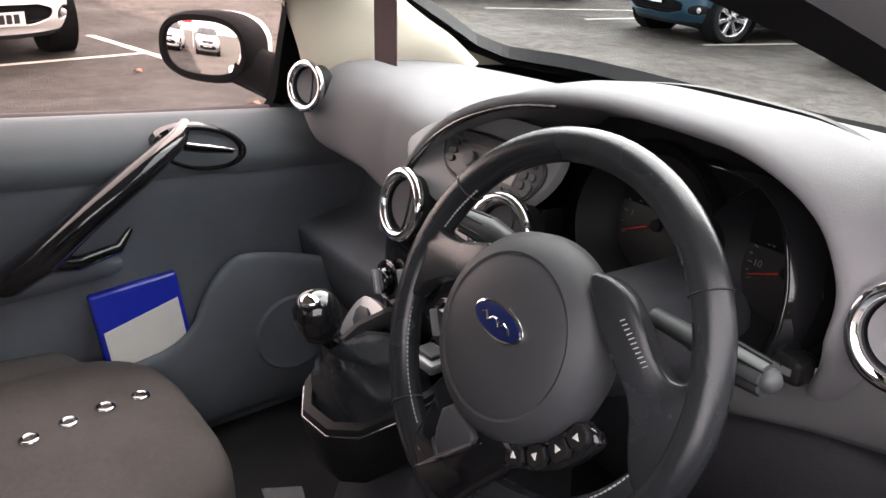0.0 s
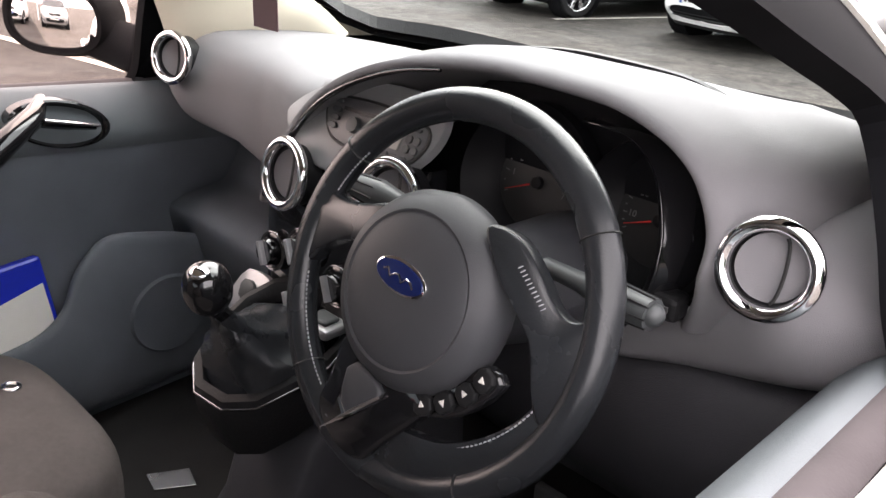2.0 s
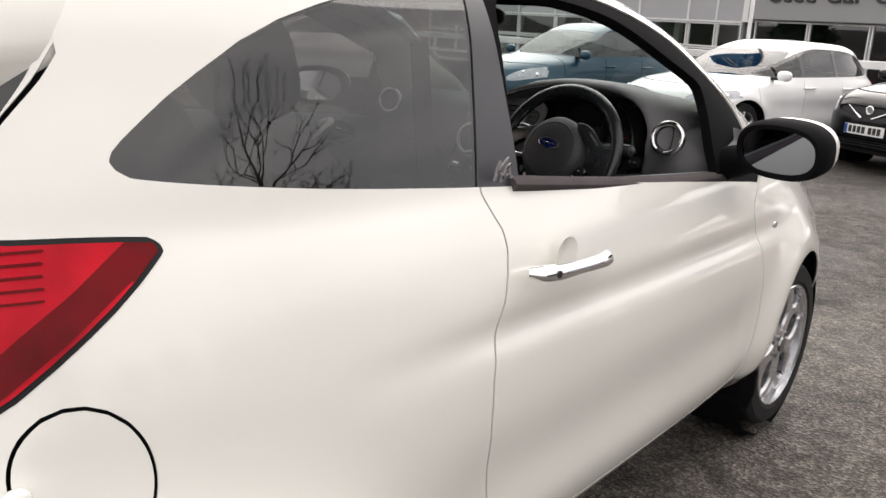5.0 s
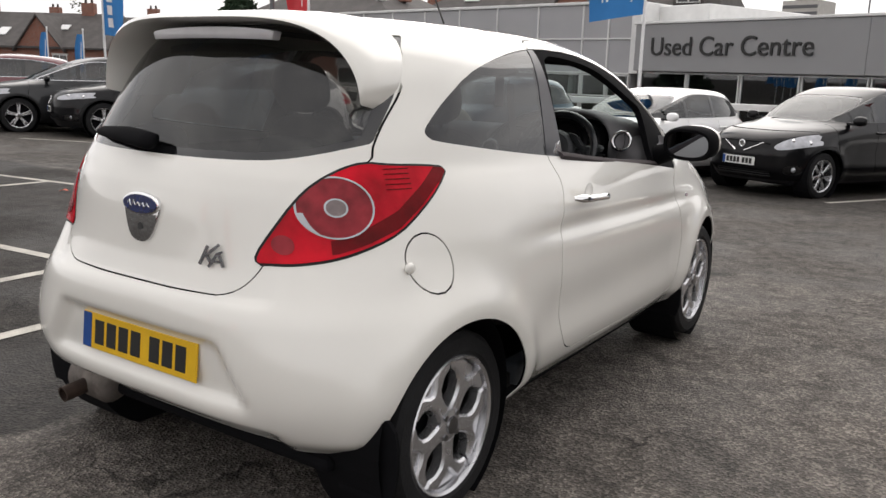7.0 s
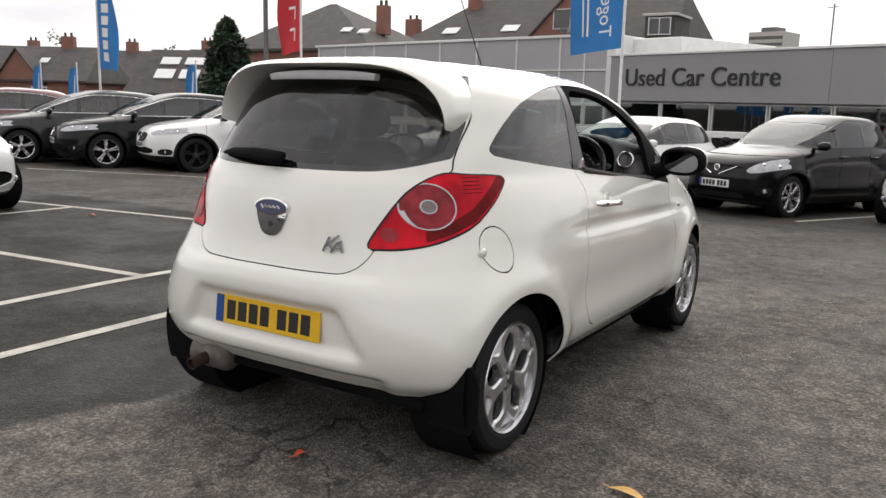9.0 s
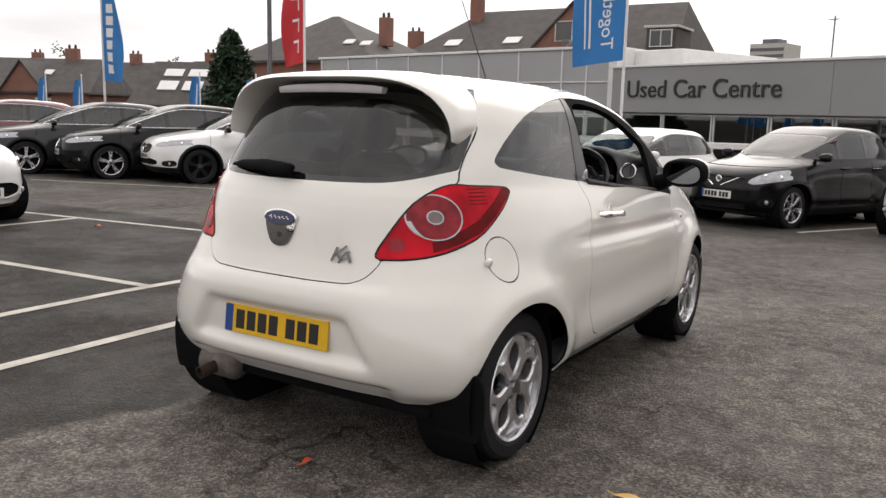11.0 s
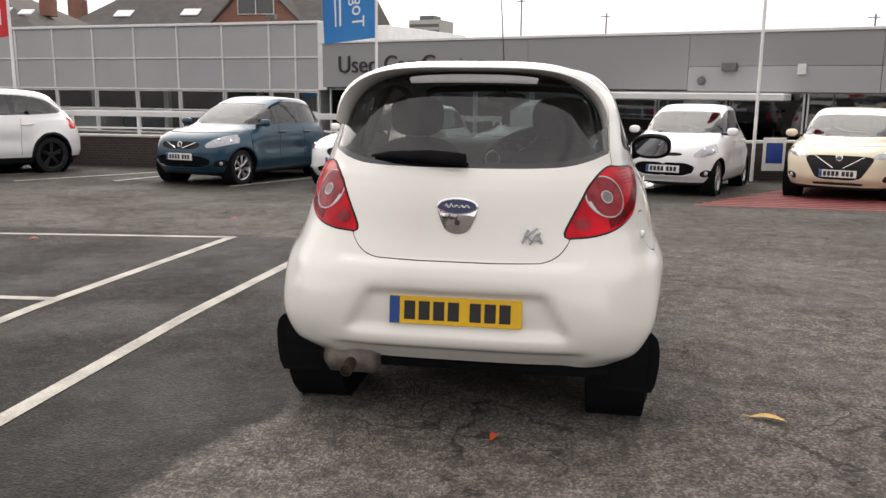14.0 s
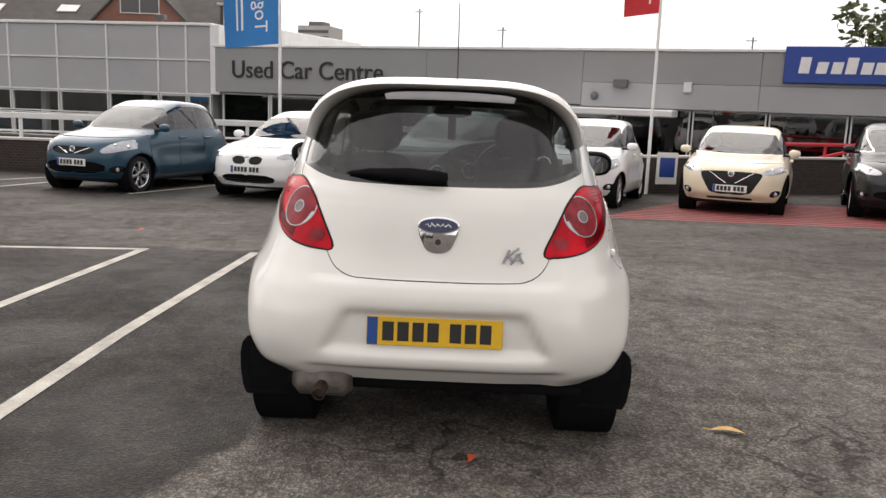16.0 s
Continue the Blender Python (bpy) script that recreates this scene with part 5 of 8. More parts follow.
        part("seat", box(sx * 0.36 * b - 0.2, sx * 0.36 * b + 0.2, -0.12 * a - 0.25, -0.12 * a - 0.10, 0.35 * H, 0.72 * H, 0.05), M_PLASTIC, car, "dark seat")
        part("headrest", box(sx * 0.36 * b - 0.11, sx * 0.36 * b + 0.11, -0.12 * a - 0.24, -0.12 * a - 0.14, 0.75 * H, 0.86 * H, 0.04), M_PLASTIC, car)
        part("wiper", tube([(sx * 0.1 * b - 0.25, 0.47 * a, 0.672 * H), (sx * 0.1 * b + 0.25, 0.485 * a, 0.672 * H)], 0.008, 6), M_PLASTIC, car)
    part("dashboard", box(-b * 0.8, b * 0.8, 0.20 * a, 0.40 * a, 0.5 * H, 0.66 * H, 0.05), M_PLASTIC, car, "dark dashboard")
    part("rear_seat", box(-b * 0.7, b * 0.7, -0.62 * a, -0.52 * a, 0.3 * H, 0.66 * H, 0.06), M_PLASTIC, car)
    part("underside", box(-b * 0.75, b * 0.75, -0.85 * a, 0.85 * a, 0.16, 0.24, 0.03), M_DARK, car)
    return car


def stand(front_wheel, axis, wb, W, left=True):
    """The pose of a parked car whose front wheel touches the ground at that place; axis: the bay's direction."""
    h = Vector((-math.cos(radians(axis)), -math.sin(radians(axis))))
    side = Vector((-h.y, h.x)) * (W / 2 - 0.06) * (1 if left else -1)
    c = Vector(front_wheel) - h * wb / 2 - side
    zf, zr = ground_z(c.y + h.y * wb / 2), ground_z(c.y - h.y * wb / 2)
    return Matrix.Translation((c.x, c.y, (zf + zr) / 2)) @ Matrix.Rotation(radians(axis + 90), 4, "Z") @ Matrix.Rotation(math.atan2(zf - zr, wb), 4, "X")


BIG_LAMP = [(0.52, 0.43), (0.66, 0.405), (0.98, 0.475), (1.05, 0.54), (0.93, 0.575), (0.72, 0.53)]
SLIM_LAMP = [(0.50, 0.455), (0.70, 0.445), (1.02, 0.505), (1.02, 0.555), (0.80, 0.545), (0.55, 0.495)]
FOG = [(0.68, 0.20), (0.86, 0.21), (0.88, 0.29), (0.70, 0.28)]


def build_parked():
    parked_car("compact_car", "dark blue five-door hatchback parked in an angled bay", M_TEAL, 3.78, 1.665, 1.515, 2.45, stand((-5.15, 9.6), 76, 2.45, 1.665), 0.295, None, "single", 7,
               BIG_LAMP, [(-0.1, 0.395), (0.40, 0.395), (0.50, 0.475), (-0.1, 0.475)], [(-0.1, 0.19), (0.62, 0.20), (0.66, 0.32), (-0.1, 0.33)], FOG, 0.475, True)
    parked_car("white_hatchback", "white five-door hatchback with black twin grille", M_WHITE, 4.324, 1.765, 1.421, 2.69, stand((-3.88, 10.0), 76, 2.69, 1.765, False), 0.315, None, "twin", 5,
               SLIM_LAMP, [(0.03, 0.385), (0.27, 0.385), (0.30, 0.475), (0.03, 0.475)], [(-0.1, 0.17), (0.50, 0.18), (0.52, 0.27), (-0.1, 0.28)], FOG, 0.47)
    parked_car("mini_mpv", "gloss black five-door hatchback parked in an angled bay", M_BLACKP, 4.10, 1.695, 1.535, 2.60, stand((0.07, 10.1), 66, 2.60, 1.695), 0.31, None, "single", 7,
               BIG_LAMP, [(-0.1, 0.375), (0.52, 0.42), (0.5, 0.475), (-0.1, 0.475)], [(-0.1, 0.16), (0.55, 0.17), (0.55, 0.24), (-0.1, 0.24)], FOG, 0.46, True)
    parked_car("city_car", "small white five-door city car", M_WHITE, 3.595, 1.595, 1.48, 2.385, stand((2.65, 10.15), 70, 2.385, 1.595), 0.285, None, "single", 6,
               BIG_LAMP, [(-0.1, 0.425), (0.36, 0.43), (0.36, 0.465), (-0.1, 0.465)], [(-0.1, 0.21), (0.55, 0.22), (0.62, 0.355), (-0.1, 0.36)], FOG, 0.43)
    parked_car("cream_hatchback", "cream five-door hatchback on red hatching", M_CREAM, 3.999, 1.743, 1.455, 2.525, stand((5.35, 10.1), 68, 2.525, 1.743), 0.31, M_ALLOYD, "twin", 5,
               SLIM_LAMP, [(-0.1, 0.215), (0.34, 0.22), (0.44, 0.32), (0.56, 0.445), (0.50, 0.475), (-0.1, 0.48)], [(-0.1, 0.165), (0.40, 0.165), (0.42, 0.195), (-0.1, 0.195)], FOG, 0.42, True)
    suv = dict(L=4.394, W=1.806, H=1.595, wb=2.646, tyre=0.345, spokes=5, style="twin", lamp=SLIM_LAMP, grille=[(-0.1, 0.35), (0.36, 0.37), (0.48, 0.475), (-0.1, 0.48)],
               intake=[(-0.1, 0.21), (0.62, 0.22), (0.62, 0.30), (-0.1, 0.30)], fog=FOG, plate_z=0.52, vee=True, dark_sills=True, arch_trim=True)
    parked_car("suv", "white crossover with black wheels parked in an angled bay", M_WHITE, at=stand((-10.68, 8.53), 66, 2.646, 1.806), rim=M_ALLOYD, **suv)
    parked_car("suv", "black crossover with machined alloy wheels", M_BLACKP, at=stand((-12.45, 7.77), 65, 2.646, 1.806), **suv)
    parked_car("suv", "dark grey crossover with machined alloy wheels", M_GREYP, at=stand((-14.45, 7.2), 65, 2.646, 1.806), **suv)
    parked_car("suv", "maroon crossover at the end of the row", M_MAROON, at=stand((-16.9, 6.5), 65, 2.646, 1.806), **suv)
    parked_car("suv", "dark grey crossover beside the red hatching", M_GREYP, at=stand((6.54, 10.36), 68, 2.646, 1.806, False), **suv)
    parked_car("city_car", "small white city car in a bay", M_WHITE, 3.546, 1.627, 1.488, 2.30, stand((-7.48, 2.79), 185, 2.30, 1.627), 0.29, None, "single", 6,
               [(0.62, 0.42), (0.80, 0.41), (0.92, 0.47), (0.80, 0.535), (0.64, 0.51)], [(-0.1, 0.39), (0.3, 0.39), (0.3, 0.42), (-0.1, 0.42)],
               [(-0.1, 0.19), (0.6, 0.2), (0.66, 0.31), (-0.1, 0.32)], FOG, 0.36)
    # the row behind, seen in the door mirror
    parked_car("silver_hatchback", "silver hatchback in the row behind", M_SILVERP, 3.95, 1.70, 1.48, 2.5, stand((-3.2, -10.6), 262, 2.5, 1.70), 0.30, None, "single", 6,
               BIG_LAMP, [(-0.1, 0.395), (0.40, 0.395), (0.50, 0.475), (-0.1, 0.475)], [(-0.1, 0.19), (0.62, 0.20), (0.66, 0.32), (-0.1, 0.33)], FOG, 0.475, res=(46, 42))
    parked_car("white_hatchback", "white hatchback in the row behind", M_WHITE, 3.95, 1.70, 1.48, 2.5, stand((-5.9, -10.4), 262, 2.5, 1.70), 0.30, None, "single", 6,
               BIG_LAMP, [(-0.1, 0.395), (0.40, 0.395), (0.50, 0.475), (-0.1, 0.475)], [(-0.1, 0.19), (0.62, 0.20), (0.66, 0.32), (-0.1, 0.33)], FOG, 0.475, res=(46, 42))


KA, KA_GATE = build_ka()
build_parked()


# ---- inside the hatchback ----
M_DASH = mat("soft_grey_dash", (0.185, 0.180, 0.187), 0.6, spec=0.10, vary=0.08, scale=7, bump=0.25, bscale=900)
M_DASHL = mat("pale_grey_fascia", (0.25, 0.25, 0.253), 0.45, vary=0.06, scale=7, bump=0.12, bscale=900)
M_CARD = mat("charcoal_door_plastic", (0.14, 0.155, 0.175), 0.5, spec=0.3, vary=0.12, scale=7, bump=0.25, bscale=700)
M_FABRIC = mat("dark_brown_grey_fabric", (0.085, 0.072, 0.069), 0.9, vary=0.15, scale=9, bump=0.5, bscale=900, fine=0.5)
M_CARPET = mat("black_carpet", (0.022, 0.021, 0.021), 0.95, vary=0.25, scale=14, bump=0.6, bscale=600)
M_LEATHER = mat("worn_black_leather", (0.016, 0.0175, 0.020), 0.27, spec=0.5, vary=0.12, scale=9, bump=0.06, bscale=420)
M_CREAMTRIM = mat("cream_headlining", (0.56, 0.51, 0.41), 0.75, vary=0.05, scale=8, bump=0.2, bscale=700)
M_AIRBAG = mat("airbag_cover", (0.046, 0.047, 0.051), 0.48, spec=0.3, vary=0.08, scale=9, bump=0.10, bscale=900)
M_SILVER = mat("silver_plastic", (0.42, 0.42, 0.43), 0.35, metal=0.6, vary=0.08, scale=10)
M_FOLDER = mat("blue_plastic_wallet", (0.015, 0.03, 0.42), 0.25, vary=0.1, scale=6, coat=0.4)
M_PAPER = mat("white_paper", (0.72, 0.70, 0.66), 0.7, vary=0.04, scale=9)
M_TAG = mat("mauve_card", (0.25, 0.16, 0.17), 0.7, vary=0.05, scale=9)
M_LCD = mat("radio_display", (0.32, 0.30, 0.27), 0.25, vary=0.08, scale=20)
M_RADIO = mat("satin_grey_radio", (0.11, 0.11, 0.113), 0.4, metal=0.2, vary=0.08, scale=14)
M_NEEDLE = mat("red_needle", (0.5, 0.02, 0.02), 0.5, vary=0.1, scale=20)
M_DIALINK = mat("dial_print", (0.13, 0.13, 0.13), 0.6, vary=0.1, scale=20)
M_POD = mat("deep_black_plastic", (0.005, 0.005, 0.006), 0.5, spec=0.15, vary=0.1, scale=9)
M_STITCH = mat("grey_thread", (0.42, 0.42, 0.43), 0.8, vary=0.1, scale=30)
M_STALK = mat("grey_stalk_plastic", (0.05, 0.054, 0.056), 0.45, vary=0.1, scale=20)
M_CARD2 = mat("charcoal_console_plastic", (0.042, 0.042, 0.047), 0.45, spec=0.3, vary=0.12, scale=9, bump=0.2, bscale=600)
M_TRIMG = mat("blue_grey_door_top", (0.13, 0.145, 0.155), 0.6, spec=0.25, vary=0.08, scale=7, bump=0.2, bscale=800)


def sections(rows, close_ends=False):
    """A sheet through rows of points, smoothed along both ways."""
    bm = bmesh.new()
    vs = [[bm.verts.new(p) for p in r] for r in rows]
    for a, b in zip(vs, vs[1:]):
        for i in range(len(a) - 1):
            bm.faces.new((a[i], a[i + 1], b[i + 1], b[i]))
    if close_ends:
        bm.faces.new(vs[0][::-1])
        bm.faces.new(vs[-1])
    return bm


def spline(points, n):
    return [tuple(p) for p in smooth_rows(points, n)]


def vent(parent, c, yaw, pitch, r=0.044):
    """A round air vent with a chrome ring and a split flap."""
    m = pose(*c, 90 - pitch, 0, yaw)
    v = part("air_vent", turned([(r * 1.05, -0.03), (r * 1.05, 0.0), (r * 0.9, 0.0), (r * 0.88, -0.018), (0, -0.02)], 40, m), M_PLASTIC, parent, "round air vent", smooth=35)
    ring = [(r * (1.10 + 0.19 * math.cos(a)), 0.004 + r * 0.19 * math.sin(a)) for a in (2 * math.pi * i / 12 for i in range(12))]
    part("chrome_ring", turned(ring, 48, m, closed=True), M_CHROME, v, "chrome vent ring", smooth=60)
    part("flap", prism(ellipse(r * 0.86, r * 0.86, 32), 0.005, m @ pose(0, 0, -0.012, 0, 8, 0)), M_DASH, v)
    part("flap_rib", tube([(m @ pose(0, 0, -0.002)) @ Vector((0.008 + 0.006 * math.cos(k), r * 0.82 * math.sin(k), 0.002)) for k in np.linspace(-1.5, 1.5, 9)], 0.002, 6), M_INK, v)
    return v


def dial(parent, c, yaw, pitch, r):
    m = pose(*c, 90 - pitch, 0, yaw)
    d = part("rotary_control", turned([(r, 0), (r, 0.004), (r * 0.85, 0.006), (r * 0.72, 0.004), (r * 0.70, 0.016), (r * 0.6, 0.02), (0, 0.02)], 32, m), M_GLOSS, parent, "black rotary heater control", smooth=35)
    part("grip", prism([(-r * 0.14, -r * 0.62), (r * 0.14, -r * 0.62), (r * 0.14, r * 0.62), (-r * 0.14, r * 0.62)], 0.012, m @ pose(0, 0, 0.016, 0, 0, 25), None, 0.003), M_SILVER, d)
    ring = [(r * (1.0 + 0.05 * math.cos(a)), 0.004 + r * 0.05 * math.sin(a)) for a in (2 * math.pi * i / 8 for i in range(8))]
    part("bezel", turned(ring, 32, m, closed=True), M_DCHROME, d, smooth=60)


def seat(parent, x, y, driver):
    """A front seat: cushion with eyelets, backrest, headrest."""
    s = part("seat", egg((x, y + (0.40 if driver else 0.32), 0.487 if driver else 0.475), (0.265, 0.42 if driver else 0.335, 0.115 if driver else 0.11), 3.8, nu=48, nv=24), M_FABRIC, parent, "dark fabric front seat with eyelets", smooth=60)
    for sx in (-1, 1):
        part("bolster", tube([(x + sx * 0.235, y + 0.02, 0.52), (x + sx * 0.24, y + 0.25, 0.545), (x + sx * 0.235, y + 0.48, 0.525), (x + sx * 0.20, y + 0.57, 0.47)], [0.05, 0.06, 0.055, 0.035], 14), M_FABRIC, s, smooth=60)
    bk = egg((0, 0, 0.30), (0.24, 0.075, 0.34), 3.4, nu=36, nv=20)
    bmesh.ops.transform(bk, matrix=pose(x, y + 0.02, 0.50, 14, 0, 0), verts=bk.verts)
    part("backrest", bk, M_FABRIC, s, smooth=60)
    hr = egg((0, 0, 0.755), (0.135, 0.055, 0.10), 3.0, nu=28, nv=16)
    bmesh.ops.transform(hr, matrix=pose(x, y + 0.02, 0.50, 14, 0, 0), verts=hr.verts)
    part("headrest", hr, M_FABRIC, s, "padded headrest", smooth=60)
    for sx in (-0.05, 0.05):
        part("headrest_post", tube([pose(x, y + 0.02, 0.50, 14, 0, 0) @ Vector((sx, 0, 0.6)), pose(x, y + 0.02, 0.50, 14, 0, 0) @ Vector((sx, 0, 0.70))], 0.006, 8), M_CHROME, s)
    part("seat_base", box(x - 0.2, x + 0.2, y + 0.05, y + 0.5, 0.26, 0.42, 0.03), M_PLASTIC, s, "black seat base")
    for k in range(6):
        dx, dy = (0.035 - 0.0135 * k) * (1 if not driver else -1), -0.045 + 0.0585 * k
        zz = 0.475 + 0.11 * (1 - abs(dx / 0.265) ** 3.8 - abs(dy / 0.335) ** 3.8) ** (1 / 3.8)
        slope = -math.degrees(math.atan2((abs(dy) / 0.335) ** 2.8 * 0.11 / 0.335, 1)) if dy > 0 else 0
        ring = [(0.0115 + 0.0045 * math.cos(a), 0.0045 * math.sin(a)) for a in (2 * math.pi * i / 8 for i in range(8))]
        part("eyelet", turned(ring, 20, pose(x + dx, y + 0.32 + dy, zz + 0.001, slope, 0, 0), closed=True), M_CHROME, s, "chrome eyelet", smooth=60)
    return s


def steering_wheel(parent):
    c, tilt = (0.340, 1.452, 0.972), 23
    m = pose(*c, 90 - tilt, 0, 0)
    rim = part("steering_wheel", turned([(0.181 + 0.0165 * math.cos(a), 0.0165 * math.sin(a)) for a in (2 * math.pi * i / 16 for i in range(16))], 96, m, closed=True), M_LEATHER, parent, "black leather steering wheel", smooth=60)
    hub = [(0.0, 0.036), (0.04, 0.035), (0.068, 0.031), (0.0725, 0.0285), (0.075, 0.0298), (0.088, 0.022), (0.096, 0.008), (0.097, -0.01), (0.085, -0.03), (0.0, -0.035)]
    part("airbag_cover", turned(hub, 56, m @ pose(0.0, 0.0, 0.012)), M_AIRBAG, rim, "dark grey round airbag cover", smooth=40)
    ov = part("badge", prism(ellipse(0.033, 0.0155, 36), 0.004, m @ pose(0.0, 0.012, 0.0475, 0, 0, -6), None, 0.0015), M_CHROME, rim, "oval badge", smooth=40)
    part("badge_face", prism(ellipse(0.030, 0.0128, 36), 0.0022, m @ pose(0.0, 0.012, 0.0508, 0, 0, -6)), M_BADGE, ov, "dark blue oval")
    part("badge_script", tube([(m @ pose(0, 0.012, 0.0535, 0, 0, -6)) @ Vector((-0.02 + 0.005 * k, 0.0035 * math.sin(k * 2.2), 0)) for k in range(9)], 0.0011, 6), M_CHROME, ov)

    def web(outline, h0, h1, thick, mtl, name, label, times=2):
        """A flat piece of the wheel that falls from the hub to the rim."""
        bm = prism(rounded(outline, times), thick, None, None, min(0.004, thick * 0.4))
        for v in bm.verts:
            f = min(1, max(0, (math.hypot(v.co.x, v.co.y) - 0.085) / 0.08))
            v.co.z += h0 + (h1 - h0) * f * f * (3 - 2 * f)
        bmesh.ops.transform(bm, matrix=m, verts=bm.verts)
        return part(name, bm, mtl, rim, label, smooth=50)

    web([(-0.178, 0.062), (-0.150, 0.050), (-0.105, 0.054), (-0.040, 0.075), (-0.060, 0.020), (-0.100, 0.020), (-0.150, -0.002), (-0.166, -0.030), (-0.184, -0.020), (-0.186, 0.03)], 0.012, -0.008, 0.018, M_LEATHER, "spoke", "black leather spoke")
    web([(0.050, 0.085), (0.085, 0.086), (0.112, 0.066), (0.138, 0.036), (0.158, 0.030), (0.176, 0.050), (0.184, 0.0), (0.176, -0.055), (0.155, -0.062), (0.142, -0.040), (0.130, 0.004), (0.106, 0.026), (0.084, 0.046)], 0.016, -0.006, 0.018, M_LEATHER, "spoke", "glossy black leather spoke")
    web([(-0.070, -0.060), (-0.074, -0.110), (-0.088, -0.150), (-0.050, -0.178), (-0.008, -0.180), (0.004, -0.158), (0.034, -0.122), (0.060, -0.090), (0.0, -0.06)], 0.012, 0.004, 0.014, M_GLOSS, "spoke", "gloss black lower spoke")
    ins = web([(-0.050, -0.086), (-0.050, -0.128), (-0.034, -0.142), (-0.022, -0.130), (0.006, -0.104), (-0.01, -0.09)], 0.020, 0.016, 0.010, M_AIRBAG, "insert", "dark grey spoke insert", 1)
    web([(-0.050, -0.127), (-0.034, -0.1415), (-0.022, -0.1295), (0.004, -0.106), (0.006, -0.104), (-0.021, -0.1275), (-0.034, -0.139), (-0.048, -0.125)], 0.0235, 0.0195, 0.008, M_CHROME, "edging", "bright edging", 0)
    # thick lower part of the rim with a seam along its inner edge
    outer = [(0.183 * math.cos(a), 0.183 * math.sin(a)) for a in np.linspace(radians(-92), radians(-14), 14)]
    inner = [(r * math.cos(radians(a)), r * math.sin(radians(a))) for a, r in ((-14, 0.155), (-24, 0.151), (-34, 0.147), (-46, 0.142), (-58, 0.138), (-68, 0.133), (-77, 0.129), (-84, 0.134), (-90, 0.15))]
    web(outer + inner, 0.004, -0.009, 0.018, M_LEATHER, "grip", "padded leather lower grip", 1)
    web([(0.030, -0.095), (0.040, -0.106), (0.082, -0.090), (0.112, -0.056), (0.118, -0.036), (0.09, -0.03)], 0.008, 0.0, 0.012, M_GLOSS, "button_panel", "gloss black button panel", 1)
    for stitches in ([(r * math.cos(radians(a)), r * math.sin(radians(a))) for a, r in zip(np.linspace(-80, -18, 34), np.interp(np.linspace(-80, -18, 34), [-80, -58, -18], [0.134, 0.142, 0.157]))],
                     [(0.163 * math.cos(radians(a)), 0.163 * math.sin(radians(a))) for a in np.linspace(192, 236, 28)],
                     [(0.163 * math.cos(radians(a)), 0.163 * math.sin(radians(a))) for a in np.linspace(140, 160, 14)]):
        bm = bmesh.new()
        for (x0, y0), (x1, y1) in list(zip(stitches, stitches[1:]))[::1]:
            q = Vector((x1 - x0, y1 - y0, 0)) * 0.3
            c0 = Vector(((x0 + x1) / 2, (y0 + y1) / 2, 0.0105))
            tube([m @ (c0 - q), m @ (c0 + q)], 0.0008, 4, bm)
        part("stitching", bm, M_STITCH, rim, "pale grey stitching")
    bm = bmesh.new()
    for k in range(16):
        f = k / 15
        x, y = 0.104 + 0.040 * f, 0.060 - 0.040 * f
        tube([m @ Vector((x - 0.0016, y - 0.0016, 0.031 - 0.018 * f)), m @ Vector((x + 0.0016, y + 0.0016, 0.030 - 0.018 * f))], 0.0005, 4, bm)
    part("stitching", bm, M_STITCH, rim, "pale grey stitching")
    for k, (bx, by) in enumerate(((0.048, -0.091), (0.069, -0.079), (0.088, -0.062), (0.101, -0.044))):
        a = math.atan2(by, bx)
        b = part("button", prism(rounded([(-0.0105, -0.010), (0.0105, -0.010), (0.0105, 0.010), (-0.0105, 0.010)], 1), 0.006, m @ pose(bx, by, 0.019, 0, 0, math.degrees(a) + 90), None, 0.002), M_PLASTIC, rim, "black control button")
        part("symbol", prism([(-0.003, -0.002), (0.003, -0.002), (0.0, 0.004)], 0.0008, m @ pose(bx, by, 0.0252, 0, 0, math.degrees(a) + 90 + 180 * (k % 2))), M_PAPER, b)
    for a0 in (35, 145, -55, -135):
        ring = [m @ Vector(((0.181 + 0.0172 * math.cos(t)) * math.cos(radians(a0)), (0.181 + 0.0172 * math.cos(t)) * math.sin(radians(a0)), 0.0172 * math.sin(t))) for t in np.linspace(0, 2 * math.pi, 17)[:-1]]
        part("seam", tube(ring, 0.0009, 5, close=True), M_INK, rim)
    cowl = part("column_cowl", sections([[(0.335 + r * s * math.cos(t), y, 0.97 + dz + r * math.sin(t)) for t in np.linspace(0, 2 * math.pi, 25)] for y, r, s, dz in ((1.49, 0.05, 1.1, -0.02), (1.56, 0.058, 1.25, -0.032), (1.74, 0.062, 1.3, -0.05))]), M_CARD2, parent, "dark grey steering column cowl", smooth=60)
    for pts, rr in (([(0.39, 1.56, 0.985), (0.44, 1.548, 0.990), (0.485, 1.538, 0.994), (0.525, 1.533, 0.996)], [0.009, 0.010, 0.017, 0.015]),
                    ([(0.28, 1.56, 0.985), (0.21, 1.55, 0.992), (0.165, 1.545, 0.997), (0.125, 1.54, 1.0)], [0.009, 0.010, 0.017, 0.014])):
        st = part("stalk", tube(pts, rr, 16), M_STALK, parent, "grey ribbed column stalk", smooth=60)
        part("stalk_tip", egg(pts[-1], (0.011, 0.011, 0.011), 2, nu=14, nv=8), M_STALK, st, smooth=60)
        for k in range(8):
            a = 2 * math.pi * k / 8
            q0, q1 = Vector(pts[2]), Vector(pts[3])
            o = Vector((0, math.cos(a), math.sin(a)))
            part("rib", tube([q0 + o * 0.0168, q1 + o * 0.0148], 0.0013, 5), M_PLASTIC, st)
